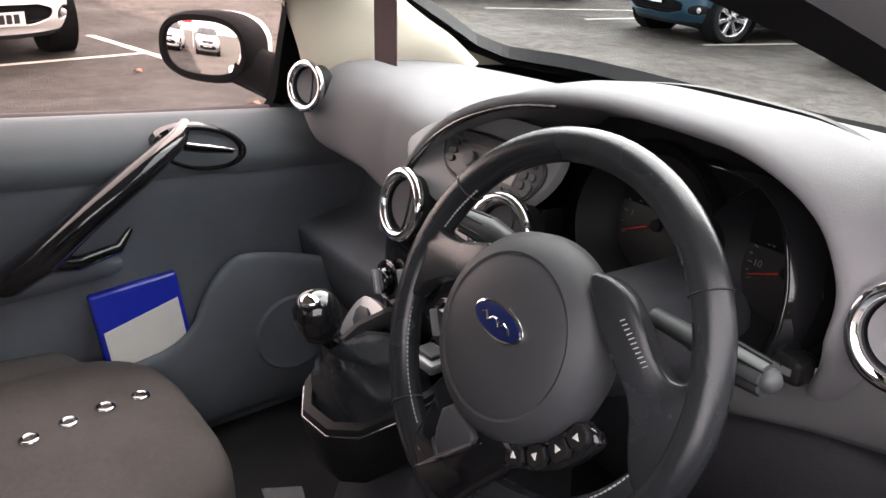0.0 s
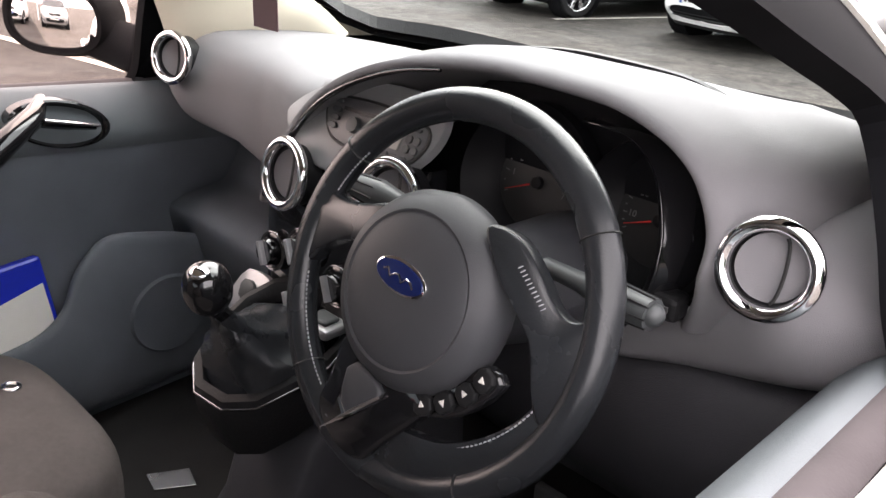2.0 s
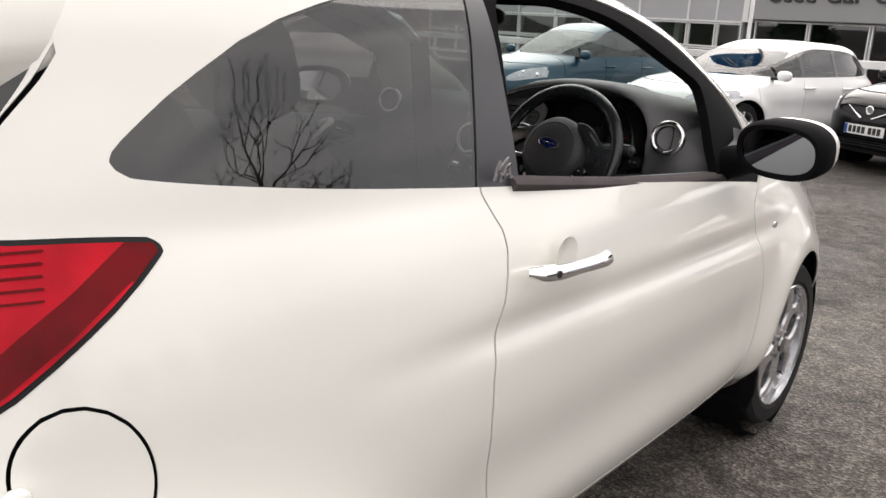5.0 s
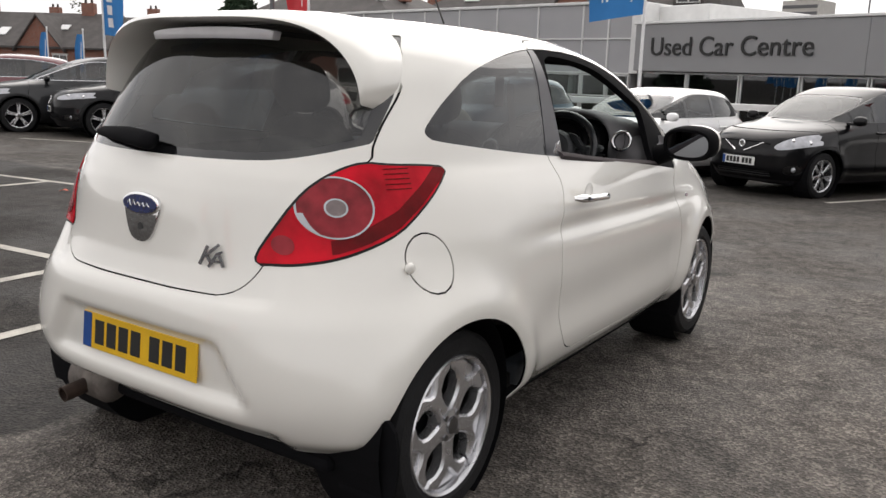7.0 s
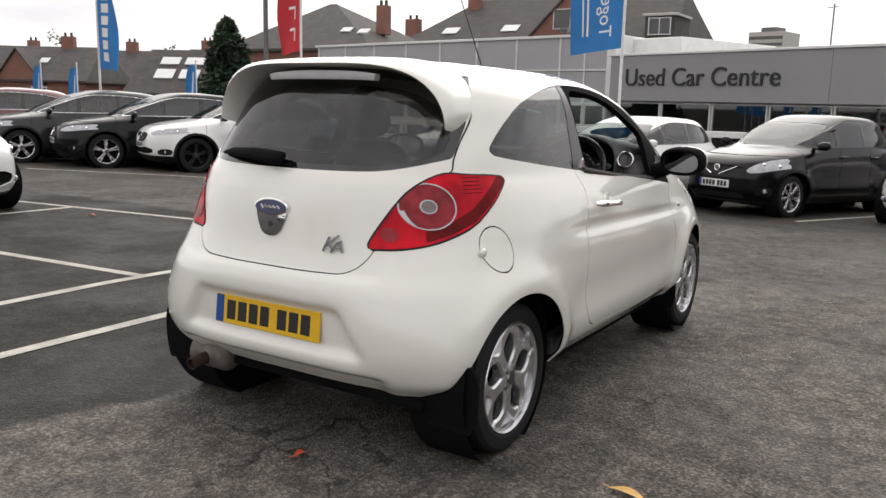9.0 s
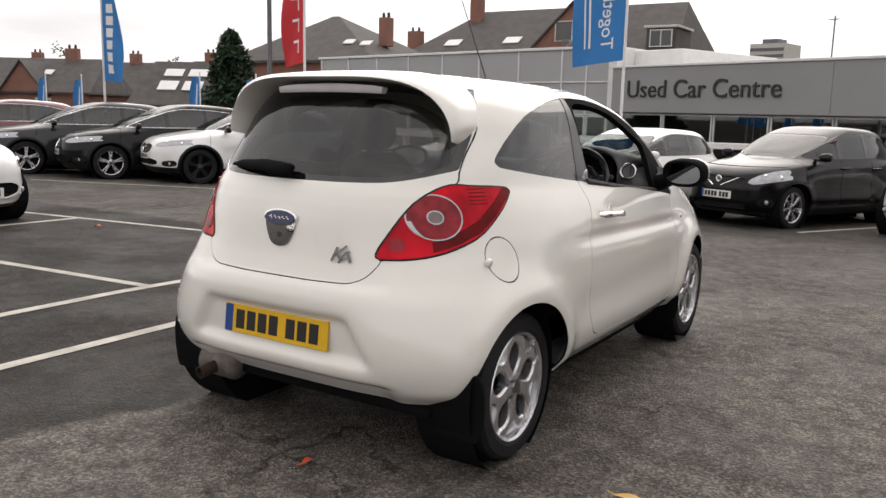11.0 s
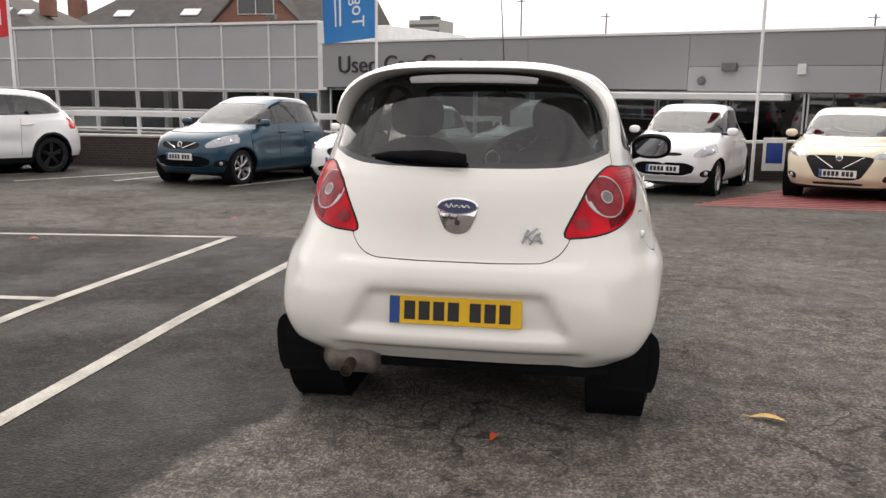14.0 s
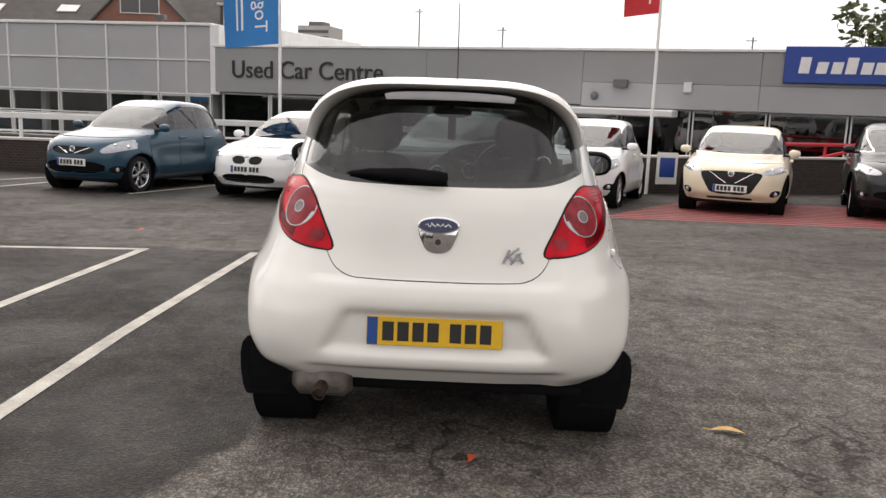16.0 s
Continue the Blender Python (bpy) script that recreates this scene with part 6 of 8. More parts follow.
    ig = part("ignition", turned([(0.019, 0), (0.019, 0.012), (0.013, 0.015), (0.011, 0.010), (0, 0.010)], 24, pose(0.448, 1.575, 0.883, 72, 0, 25)), M_DCHROME, parent, "ignition switch", smooth=35)
    part("key_slot", prism([(-0.002, -0.007), (0.002, -0.007), (0.002, 0.007), (-0.002, 0.007)], 0.001, pose(0.448, 1.575, 0.883, 72, 0, 25) @ pose(0, 0, 0.0102)), M_INK, ig)


def dash_profile(x):
    """The fascia's section in y and z at x."""
    low = float(np.interp(x, [-0.72, -0.53, -0.40, -0.31, -0.24, -0.19, 0.18, 0.24, 0.33, 0.48, 0.60, 0.72], [0.905, 0.885, 0.882, 0.862, 0.80, 0.72, 0.72, 0.78, 0.80, 0.84, 0.865, 0.88]))
    edge = 1.055 - 0.05 * max(0, abs(x) - 0.5) / 0.2
    face = float(np.interp(x, [-0.72, -0.55, -0.30, -0.18, 0.15, 0.45, 0.60, 0.72], [1.75, 1.715, 1.70, 1.665, 1.665, 1.70, 1.715, 1.76]))
    bulge = 0.035 * math.exp(-((x - 0.577) / 0.07) ** 2) + 0.03 * math.exp(-((x + 0.552) / 0.075) ** 2)
    curve = 2.13 - 0.30 * abs(x / 0.72) ** 3
    up = 1 / (1 + math.exp(-(x - 0.02) / 0.05)) / (1 + math.exp((x - 0.56) / 0.05))
    return spline([(curve, 0.99 + 0.03 * up), (0.5 * curve + 0.5 * 1.86, 1.045 + 0.035 * up), (1.86, edge + 0.05 * up), (face + 0.06, edge - 0.005 + bulge * 0.4), (face + 0.012 - bulge * 0.6, edge - 0.03), (face - bulge, (edge + low) / 2 + 0.01),
                   (face + 0.004 - bulge * 0.4, low + 0.02), (face + 0.03, low), (face + 0.09, low + 0.01), (2.0, low - 0.02)], 34)


def brow_profile():
    return spline([(-0.185, 0.86), (-0.165, 0.905), (-0.125, 0.965), (-0.06, 1.035), (0.03, 1.09), (0.14, 1.125), (0.27, 1.14), (0.38, 1.137), (0.455, 1.118), (0.50, 1.082), (0.518, 1.03), (0.508, 0.97), (0.485, 0.915)], 60)


def interior(ka):
    xs = np.linspace(-0.72, 0.72, 73)
    br = brow_profile()
    inside = poly_field([(x, z) for x, z in br])
    bm = sections([[(x, y, z) for y, z in dash_profile(x)] for x in xs])
    bmesh.ops.delete(bm, geom=[f for f in bm.faces if f.calc_center_median().y < 1.9 and float(inside(np.array(f.calc_center_median().x), np.array(f.calc_center_median().z))) < 0.006], context="FACES")
    dash = part("dashboard", bm, M_DASH, ka, "grey moulded dashboard", smooth=60)
    part("pod_backing", prism([(x * 1.02 - 0.003, z * 1.01) for x, z in br], 0.01, pose(0, 1.775, 0, 90, 0, 0)), M_POD, dash, "black backing behind the instruments")
    rows = []
    for i, (x, z) in enumerate(br):
        x0, z0 = br[max(i - 1, 0)]
        x1, z1 = br[min(i + 1, len(br) - 1)]
        d = Vector((x1 - x0, z1 - z0)).normalized()
        nx, nz = -d.y, d.x
        back = 0.055 * min(1, max(0, (1.0 - z) / 0.09)) if x > 0.3 else 0.0
        flat = min(1, max(0, (0.14 - x) / 0.16))
        flat = flat * flat * (3 - 2 * flat)
        tail = []
        for (d, y, cap), (d2, y2) in zip(((0.028, 1.65, 9), (0.046, 1.71, 9), (0.066, 1.78, 1.143), (0.085, 1.88, 1.118), (0.10, 1.98, 1.085), (0.10, 2.03, 1.03)), ((0.014, 1.644), (0.045, 1.668), (0.10, 1.70), (0.165, 1.73), (0.21, 1.77), (0.24, 1.85))):
            up_ = (0.020 * nz if d < 0.04 else 0.018 * nz if d < 0.05 else 0.006 if d < 0.07 else 0.0)
            steep = (x + d * nx, y + back, min(z + up_, cap))
            low = (x + d2 * nx, y2, min(z + 0.2 * d2 * nz, 1.085 - 0.25 * d2))
            tail.append(tuple(Vector(steep).lerp(Vector(low), flat)))
        rows.append([(x - 0.004 * nx, 1.80, z - 0.004 * nz - 0.05), (x - 0.002 * nx, 1.68 + back, z - 0.002 * nz - 0.01), (x, 1.628 + back, z), (x + 0.006 * nx, 1.621 + back, z + 0.006 * nz), (x + 0.014 * nx, 1.624 + back, z + 0.014 * nz)] + tail)
    rows = [spline(r, 24) for r in rows]
    part("gloss_edge", tube([(x, 1.622, z) for x, z in br[2:27]], [0.0075 - 0.00022 * k for k in range(25)], 8), M_GLOSS, dash, "gloss black edge of the centre fascia", smooth=60)
    part("instrument_hood", sections(rows), M_DASH, dash, "grey hood over the instruments", smooth=60)
    # fascia behind the hood: pale radio panel and black instrument pod
    rm = pose(0, 1.615, 0.97, 63.4, 0, 0)
    flat = lambda pts, h, up, bev=0.0: prism(pts, h, rm @ pose(0, 0, up), None, bev)
    part("radio_panel", flat(rounded([(-0.150, 0.045), (-0.115, 0.080), (-0.071, 0.106), (0.04, 0.130), (0.150, 0.125), (0.158, 0.07), (0.112, 0.016), (0.025, -0.012), (-0.075, -0.008)], 2), 0.014, -0.014, 0.005), M_DASHL, dash, "pale grey radio fascia", smooth=40)
    radio = part("radio", flat(rounded([(-0.056, 0.080), (-0.043, 0.091), (0.049, 0.097), (0.128, 0.087), (0.140, 0.077), (0.138, 0.058), (0.117, 0.032), (0.047, 0.030), (-0.018, 0.033), (-0.042, 0.048)], 2), 0.005, 0.0, 0.002), M_RADIO, dash, "grey car radio with buttons", smooth=40)
    part("radio_joint", tube([rm @ Vector((x, y, 0.002)) for x, y in rounded([(-0.058, 0.080), (-0.044, 0.093), (0.049, 0.099), (0.130, 0.089), (0.142, 0.077), (0.140, 0.057), (0.118, 0.030), (0.047, 0.028), (-0.019, 0.031), (-0.044, 0.047)], 2)], 0.0022, 6, close=True), M_INK, radio)
    part("display", flat([(0.060, 0.047), (0.098, 0.048), (0.100, 0.066), (0.060, 0.066)], 0.002, 0.005), M_LCD, radio, "pale radio display")
    part("disc_slot", flat([(-0.018, 0.076), (0.112, 0.077), (0.112, 0.082), (-0.018, 0.081)], 0.0015, 0.005), M_INK, radio)
    key = lambda x, y, w, h: flat(rounded([(x - w, y - h), (x + w, y - h), (x + w, y + h), (x - w, y + h)], 1), 0.003, 0.005, 0.0008)
    for kx, ky, kw, kh in [(0.030 + 0.0165 * k, 0.0385, 0.0062, 0.0042) for k in range(6)] + [(-0.030, 0.052 + 0.011 * k, 0.009, 0.0042) for k in range(3)] + [(-0.033, 0.086, 0.009, 0.0035), (0.120, 0.080, 0.008, 0.0035)]:
        part("button", key(kx, ky, kw, kh), M_STALK, radio)
    for kx in (0.112, 0.126):
        for ky in (0.053, 0.066):
            part("button", key(kx, ky, 0.0055, 0.0052), M_STALK, radio)
    part("knob", turned([(0.011, 0), (0.010, 0.008), (0, 0.009)], 24, rm @ pose(0.012, 0.060, 0.005)), M_STALK, radio, smooth=35)
    pod = part("instrument_pod", prism(rounded([(0.115, 0.93), (0.46, 0.90), (0.505, 0.95), (0.505, 1.05), (0.47, 1.11), (0.37, 1.13), (0.20, 1.13), (0.125, 1.07)], 2), 0.02, pose(0, 1.735, 0, 90, 0, 0)), M_POD, dash, "black instrument pod with two dials")
    for cx, cz, r, marks, a0, a1, na in ((0.262, 1.000, 0.092, 8, 205, -40, 203), (0.428, 1.004, 0.084, 12, 205, -60, 200)):
        m = pose(cx, 1.712, cz, 90 - 14, 0, 0)
        tub = part("dial_tunnel", turned([(r * 0.62, 0.0), (r * 0.80, 0.008), (r * 0.97, 0.03), (r * 1.02, 0.036), (r * 1.05, 0.03), (r * 1.05, -0.02)], 48, m), M_POD, pod, "black dial tunnel", smooth=60)
        part("dial_face", turned([(r * 0.63, 0.001), (0, 0.001)], 48, m), M_INK, tub)
        for k in range(marks * 2 + 1):
            a = radians(a0 + (a1 - a0) * k / (marks * 2))
            r0 = 0.50 if k % 2 == 0 else 0.53
            q = [(r0 * r, -0.0006), (0.56 * r, -0.0006), (0.56 * r, 0.0006), (r0 * r, 0.0006)]
            part("dial_mark", prism([(x * math.cos(a) - y * math.sin(a), x * math.sin(a) + y * math.cos(a)) for x, y in q], 0.0006, m @ pose(0, 0, 0.0015)), M_DIALINK, tub)
        for k in range(1, marks, 1 if marks < 10 else 2):
            a = radians(a0 + (a1 - a0) * k / marks)
            t = part("dial_number", lettering(str(k if marks < 10 else 10 * k), 0.0105, 0.0003), M_DIALINK, tub)
            t.matrix_basis = m @ pose(0.42 * r * math.cos(a), 0.42 * r * math.sin(a), 0.002)
        a = radians(na)
        part("needle", tube([m @ Vector((0.12 * r * math.cos(a), 0.12 * r * math.sin(a), 0.005)), m @ Vector((0.52 * r * math.cos(a), 0.52 * r * math.sin(a), 0.005))], [0.0013, 0.0006], 6), M_NEEDLE, tub, "red needle")
        part("needle_cap", turned([(0.008, 0.002), (0.007, 0.007), (0, 0.008)], 20, m), M_POD, tub, smooth=40)
    small = pose(0.352, 1.705, 1.028, 76, 0, 0)
    for k in range(5):
        a = radians(150 - 24 * k)
        part("gauge_mark", prism([(0.020 * math.cos(a) - 0.001, 0.020 * math.sin(a)), (0.020 * math.cos(a) + 0.001, 0.020 * math.sin(a)), (0.024 * math.cos(a) + 0.001, 0.024 * math.sin(a)), (0.024 * math.cos(a) - 0.001, 0.024 * math.sin(a))], 0.0006, small), M_NEEDLE if k == 0 else M_DIALINK, pod)
    # the lens hood's edge stands proud, the gloss panel falls back beside it
    pa = smooth_rows([(0.335, 1.682, 1.098), (0.364, 1.673, 1.101), (0.392, 1.672, 1.099), (0.417, 1.670, 1.088), (0.439, 1.664, 1.069), (0.455, 1.655, 1.041), (0.466, 1.645, 1.007), (0.468, 1.638, 0.978), (0.462, 1.632, 0.945), (0.448, 1.63, 0.915)], 28)
    pb = smooth_rows([(0.345, 1.715, 1.096), (0.40, 1.715, 1.096), (0.440, 1.714, 1.090), (0.463, 1.712, 1.078), (0.480, 1.706, 1.058), (0.490, 1.698, 1.028), (0.493, 1.69, 1.0), (0.490, 1.683, 0.972), (0.480, 1.68, 0.945), (0.465, 1.68, 0.92)], 28)
    part("gloss_panel", sections([spline([tuple(q0), tuple(Vector(q0).lerp(Vector(q1), 0.5) + Vector((0.003, -0.004, 0.003))), tuple(q1)], 8) for q0, q1 in zip(pa, pb)]), M_GLOSS, pod, "gloss black instrument surround", smooth=60)
    part("lens_hood", sections([spline([tuple(q0), tuple(Vector(q0) + Vector((-0.008, 0.008, -0.002))), tuple(Vector(q0) + Vector((-0.022, 0.036, -0.006))), tuple(Vector(q0) + Vector((-0.034, 0.075, -0.01)))], 10) for q0 in pa]), M_POD, pod, "black hood of the dial lens", smooth=60)
    part("lens_edge", tube([tuple(q) for q in pa], 0.0016, 6), M_GLOSS, pod, "gloss edge of the lens hood", smooth=60)
    part("side_knob", turned([(0.012, 0), (0.012, 0.004), (0.009, 0.007), (0, 0.008)], 24, pose(0.474, 1.672, 1.012, 80, 0, 40)), M_DCHROME, pod, smooth=35)
    tb = part("trip_button", box(0.455, 0.497, 1.638, 1.668, 0.932, 0.960, 0.006), M_PLASTIC, pod, "black trip switch block")
    for k in range(2):
        part("symbol", box(0.462 + 0.016 * k, 0.472 + 0.016 * k, 1.6365, 1.6385, 0.943, 0.950), M_DIALINK, tb)
    for x0, x1, y0 in ((-0.02, 0.10, 1.99), (0.24, 0.50, 1.93)):
        pts = []
        for x in np.linspace(x0, x1, 9):
            pr = [q for q in dash_profile(x) if q[0] > 1.80]
            yy = y0 - 0.05 * abs(x)
            pts.append((x, yy, float(np.interp(-yy, [-q[0] for q in pr], [q[1] for q in pr])) + 0.001))
        part("demister_slot", tube(pts, 0.004, 6), M_POD, dash, "narrow demister slot")
    # cream lining of the windscreen pillars, with a round cap
    rear = smooth_rows([(0.600, 1.715, 1.00), (0.602, 1.709, 1.045), (0.620, 1.688, 1.145), (0.605, 1.631, 1.214), (0.580, 1.563, 1.279), (0.535, 1.43, 1.355), (0.48, 1.28, 1.405)], 30)
    fore = smooth_rows([(0.44, 1.985, 1.03), (0.448, 1.931, 1.08), (0.480, 1.880, 1.122), (0.516, 1.817, 1.182), (0.528, 1.668, 1.284), (0.495, 1.53, 1.360), (0.44, 1.36, 1.41)], 30)
    for sx, reach in ((-1, 1.0),):
        rows = []
        for q0, q1 in zip(rear, fore):
            q1 = q0 + (q1 - q0) * reach
            bulge = Vector((-0.016, -0.014, 0.004)) * reach
            rows.append(spline([(sx * (q0[0] + 0.012), q0[1] + 0.014, q0[2]), (sx * q0[0], q0[1], q0[2])] + [(sx * (q0[0] + (q1[0] - q0[0]) * f + bulge.x * g), q0[1] + (q1[1] - q0[1]) * f + bulge.y * g, q0[2] + (q1[2] - q0[2]) * f) for f, g in ((0.25, 0.8), (0.5, 1.0), (0.8, 0.7))] + [(sx * q1[0], q1[1], q1[2]), (sx * (q1[0] + 0.01), q1[1] + 0.03, q1[2] + 0.01)], 16))
        pl = part("pillar_lining", sections(rows), M_CREAMTRIM, ka, "cream moulded windscreen pillar lining", smooth=60)
        if sx < 0:
            part("pillar_cap", turned([(0.024, -0.004), (0.024, 0.003), (0.021, 0.005), (0.0, 0.006)], 28, look((-0.556, 1.768, 1.131), (-1.0, 2.17, 1.02)) @ pose(0, 0, -0.004)), M_CREAMTRIM, pl, "round cream cap", smooth=40)
    # air vents
    vent(dash, (0.577, 1.634, 1.027), 6, 12, 0.0375)
    vent(dash, (-0.532, 1.682, 1.016), 14, 10, 0.037)
    # centre stack
    rows = []
    for z, y, hw, cx in ((0.985, 1.66, 0.135, -0.015), (0.94, 1.628, 0.14, -0.015), (0.88, 1.607, 0.14, -0.015), (0.82, 1.597, 0.135, -0.015), (0.76, 1.587, 0.125, -0.015), (0.70, 1.575, 0.11, -0.015), (0.66, 1.56, 0.105, -0.015)):
        rows.append([(cx - hw - 0.015, y + 0.16, z), (cx - hw - 0.008, y + 0.03, z), (cx - hw, y + 0.006, z), (cx - hw * 0.8, y, z), (cx, y - 0.006, z), (cx + hw * 0.8, y, z), (cx + hw, y + 0.006, z), (cx + hw + 0.008, y + 0.03, z), (cx + hw + 0.015, y + 0.16, z)])
    stack = part("console_tower", sections([spline(r, 28) for r in smooth_grid(rows)]), M_GLOSS, dash, "gloss black centre console stack", smooth=60)
    vent(stack, (-0.083, 1.593, 0.943), -4, 14, 0.041)
    vent(stack, (0.118, 1.602, 0.965), 4, 14, 0.041)
    for c in ((-0.115, 1.590, 0.815), (-0.04, 1.585, 0.845), (0.035, 1.588, 0.815), (-0.04, 1.578, 0.765), (-0.10, 1.577, 0.735)):
        dial(stack, c, 0, 8, 0.029)
    sm = pose(0, 1.58, 0.76, 59, 0, 0)
    st = part("silver_trim", prism(rounded([(-0.166, 0.008), (-0.135, 0.014), (-0.098, 0.010), (-0.082, -0.022), (-0.120, -0.058), (-0.172, -0.068), (-0.180, -0.038)], 1), 0.012, sm @ pose(0, 0, 0.004), None, 0.003), M_SILVER, stack, "silver trim with switch", smooth=40)
    part("switch", prism(rounded([(-0.158, -0.006), (-0.128, -0.002), (-0.118, -0.024), (-0.150, -0.040)], 1), 0.005, sm @ pose(0, 0, 0.016), None, 0.0015), M_STALK, st, "grey rocker switch", smooth=40)
    # console with gaiter and gear lever
    con = part("console", sections([spline([(0.01 - w - 0.02, y, 0.24), (0.01 - w, y, z - 0.05), (0.01 - w + 0.012, y, z), (0.01, y, z + 0.004), (0.01 + w - 0.012, y, z), (0.01 + w, y, z - 0.05), (0.01 + w + 0.02, y, 0.24)], 25) for y, w, z in ((0.75, 0.085, 0.40), (1.20, 0.085, 0.40), (1.38, 0.08, 0.42), (1.45, 0.08, 0.50), (1.50, 0.085, 0.62), (1.62, 0.105, 0.70), (1.75, 0.12, 0.70))]), M_CARD2, ka, "black centre console", smooth=50)
    plate_ = [(-0.062, 1.398), (0.055, 1.405), (0.098, 1.50), (0.092, 1.575), (0.03, 1.60), (-0.09, 1.60), (-0.122, 1.51)]
    rise = Matrix.Translation((0, 1.40, 0.702)) @ Matrix(((1, 0, 0, 0), (0, 1, 0, 0), (0, 0.42, 1, 0), (0, 0, 0, 1))) @ Matrix.Translation((0, -1.40, 0))
    loop = rounded([(x, y) for x, y in plate_], 1)
    bm = bmesh.new()
    mid = Vector((0.0, 1.50))
    rings_ = [[bm.verts.new(rise @ Vector((mid.x + (x - mid.x) * k, mid.y + (y - mid.y) * k, h))) for x, y in loop] for k, h in ((0.80, -0.10), (0.90, -0.07), (1.0, -0.030), (1.015, -0.004), (1.0, 0.004), (0.90, 0.006), (0.86, 0.0), (0.84, -0.02))]
    for ra, rb in zip(rings_, rings_[1:]):
        for i in range(len(ra)):
            bm.faces.new((ra[i], ra[(i + 1) % len(ra)], rb[(i + 1) % len(ra)], rb[i]))
    part("gear_surround", bm, M_PLASTIC, con, "gloss black gear surround", smooth=40)
    bm = bmesh.new()
    tube([rise @ Vector((mid.x + (x - mid.x) * 1.018, mid.y + (y - mid.y) * 1.018, -0.006)) for x, y in loop], 0.002, 8, bm, close=True)
    part("gear_trim", bm, M_DCHROME, con, "thin bright edge", smooth=60)
    g0, g1 = Vector((-0.008, 1.49, 0.735)), Vector((0.022, 1.405, 0.845))
    rows = []
    for k in range(9):
        f = k / 8
        c = g0.lerp(g1, f * 0.85)
        w = 0.064 * (1 - f) ** 1.4 + 0.016
        rows.append([(c.x + w * 1.12 * (1 + 0.10 * math.sin(5 * a + k)) * math.copysign(abs(math.cos(a)) ** 0.7, math.cos(a)), c.y + w * 0.85 * (1 + 0.08 * math.cos(4 * a + 2 * k)) * math.copysign(abs(math.sin(a)) ** 0.7, math.sin(a)), c.z + 0.42 * w * math.sin(a) * (1 - f) + 0.005 * math.sin(3 * a + 1.7 * k)) for a in np.linspace(0, 2 * math.pi, 33)])
    lever = part("gear_lever", sections(rows), M_LEATHER, con, "black leather gear gaiter", smooth=70)
    part("lever_rod", tube([g0.lerp(g1, 0.75), g1], 0.011, 12), M_GLOSS, lever)
    part("gear_knob", egg(g1 + Vector((0.006, -0.01, 0.03)), (0.029, 0.029, 0.034), 2.2), M_GLOSS, lever, "gloss black gear knob", smooth=60)
    part("knob_cap", egg(g1 + Vector((0.010, -0.018, 0.054)), (0.015, 0.015, 0.009), 2), M_CHROME, lever, "chrome knob cap", smooth=60)
    sw = part("window_switch", box(0.035, 0.090, 1.520, 1.562, 0.776, 0.792, 0.005), M_SILVER, con, "silver switch block")
    part("rocker", box(0.045, 0.080, 1.528, 1.554, 0.791, 0.798, 0.003), M_STALK, sw)
    hb = part("handbrake", tube([(0.0, 0.80, 0.50), (0.0, 0.95, 0.55), (0.0, 1.10, 0.575), (0.0, 1.205, 0.60)], [0.018, 0.017, 0.019, 0.014], 14), M_LEATHER, ka, "black handbrake lever", smooth=60)
    part("button", turned([(0.008, 0), (0.008, 0.02), (0, 0.022)], 16, pose(0.0, 1.203, 0.60, -72, 0, 0)), M_CHROME, hb)
    steering_wheel(ka)
    # lower dash, glove shelf, knee panel, floor
    part("glove_shelf", sections([spline([(x, 1.98, 0.86), (x, 1.88, 0.80), (x, 1.84, 0.72), (x, 1.74, 0.70), (x, 1.715, 0.68), (x, 1.73, 0.60), (x, 1.80, 0.48), (x, 1.95, 0.40)], 24) for x in np.linspace(-0.72, -0.14, 12)]), M_CARD, ka, "dark glove shelf below the dashboard", smooth=60)
    part("knee_panel", sections([spline([(x, 1.80, 0.86), (x, 1.74, 0.83), (x, 1.72, 0.74), (x, 1.75, 0.62), (x, 1.85, 0.50)], 16) for x in np.linspace(0.12, 0.72, 12)]), M_CARD2, ka, "dark knee panel", smooth=60)
    part("floor_pan", box(-0.68, 0.68, -0.3, 2.15, 0.235, 0.285), M_CARPET, ka, "black carpeted floor")
    part("bulkhead", box(-0.68, 0.68, 2.08, 2.14, 0.25, 0.95, 0.02), M_CARPET, ka)
    for x in (0.22, 0.34, 0.46):
        part("pedal", box(x - 0.03, x + 0.03, 1.88, 1.90, 0.33, 0.40, 0.006), M_STEEL, ka, "steel pedal")
    # door cards
    for sx in (-1, 1):
        rows = []
        for y in np.linspace(0.70, 1.92, 26):
            sill = 1.036 - 0.089 * (y - 0.66) - 0.006
            rows.append([(sx * q, y, z) for q, z in spline([(0.675, sill), (0.668, sill + 0.002), (0.655, sill - 0.016), (0.636, sill - 0.05), (0.638, sill - 0.12), (0.660, sill - 0.22), (0.672, 0.62), (0.665, 0.50), (0.675, 0.34), (0.69, 0.29)], 30)])
        card = part("door_card", sections(rows), M_CARD, ka, "charcoal moulded door card", smooth=60)
        top = []
        for y in np.linspace(0.70, 1.92, 26):
            sill = 1.036 - 0.089 * (y - 0.66) - 0.006
            top.append([(sx * q, y, z) for q, z in spline([(0.690, sill + 0.004), (0.674, sill + 0.007), (0.652, sill - 0.010), (0.630, sill - 0.040), (0.619, sill - 0.075), (0.632, sill - 0.105)], 14)])
        part("door_top", sections(top), M_TRIMG, card, "blue-grey door top roll", smooth=60)
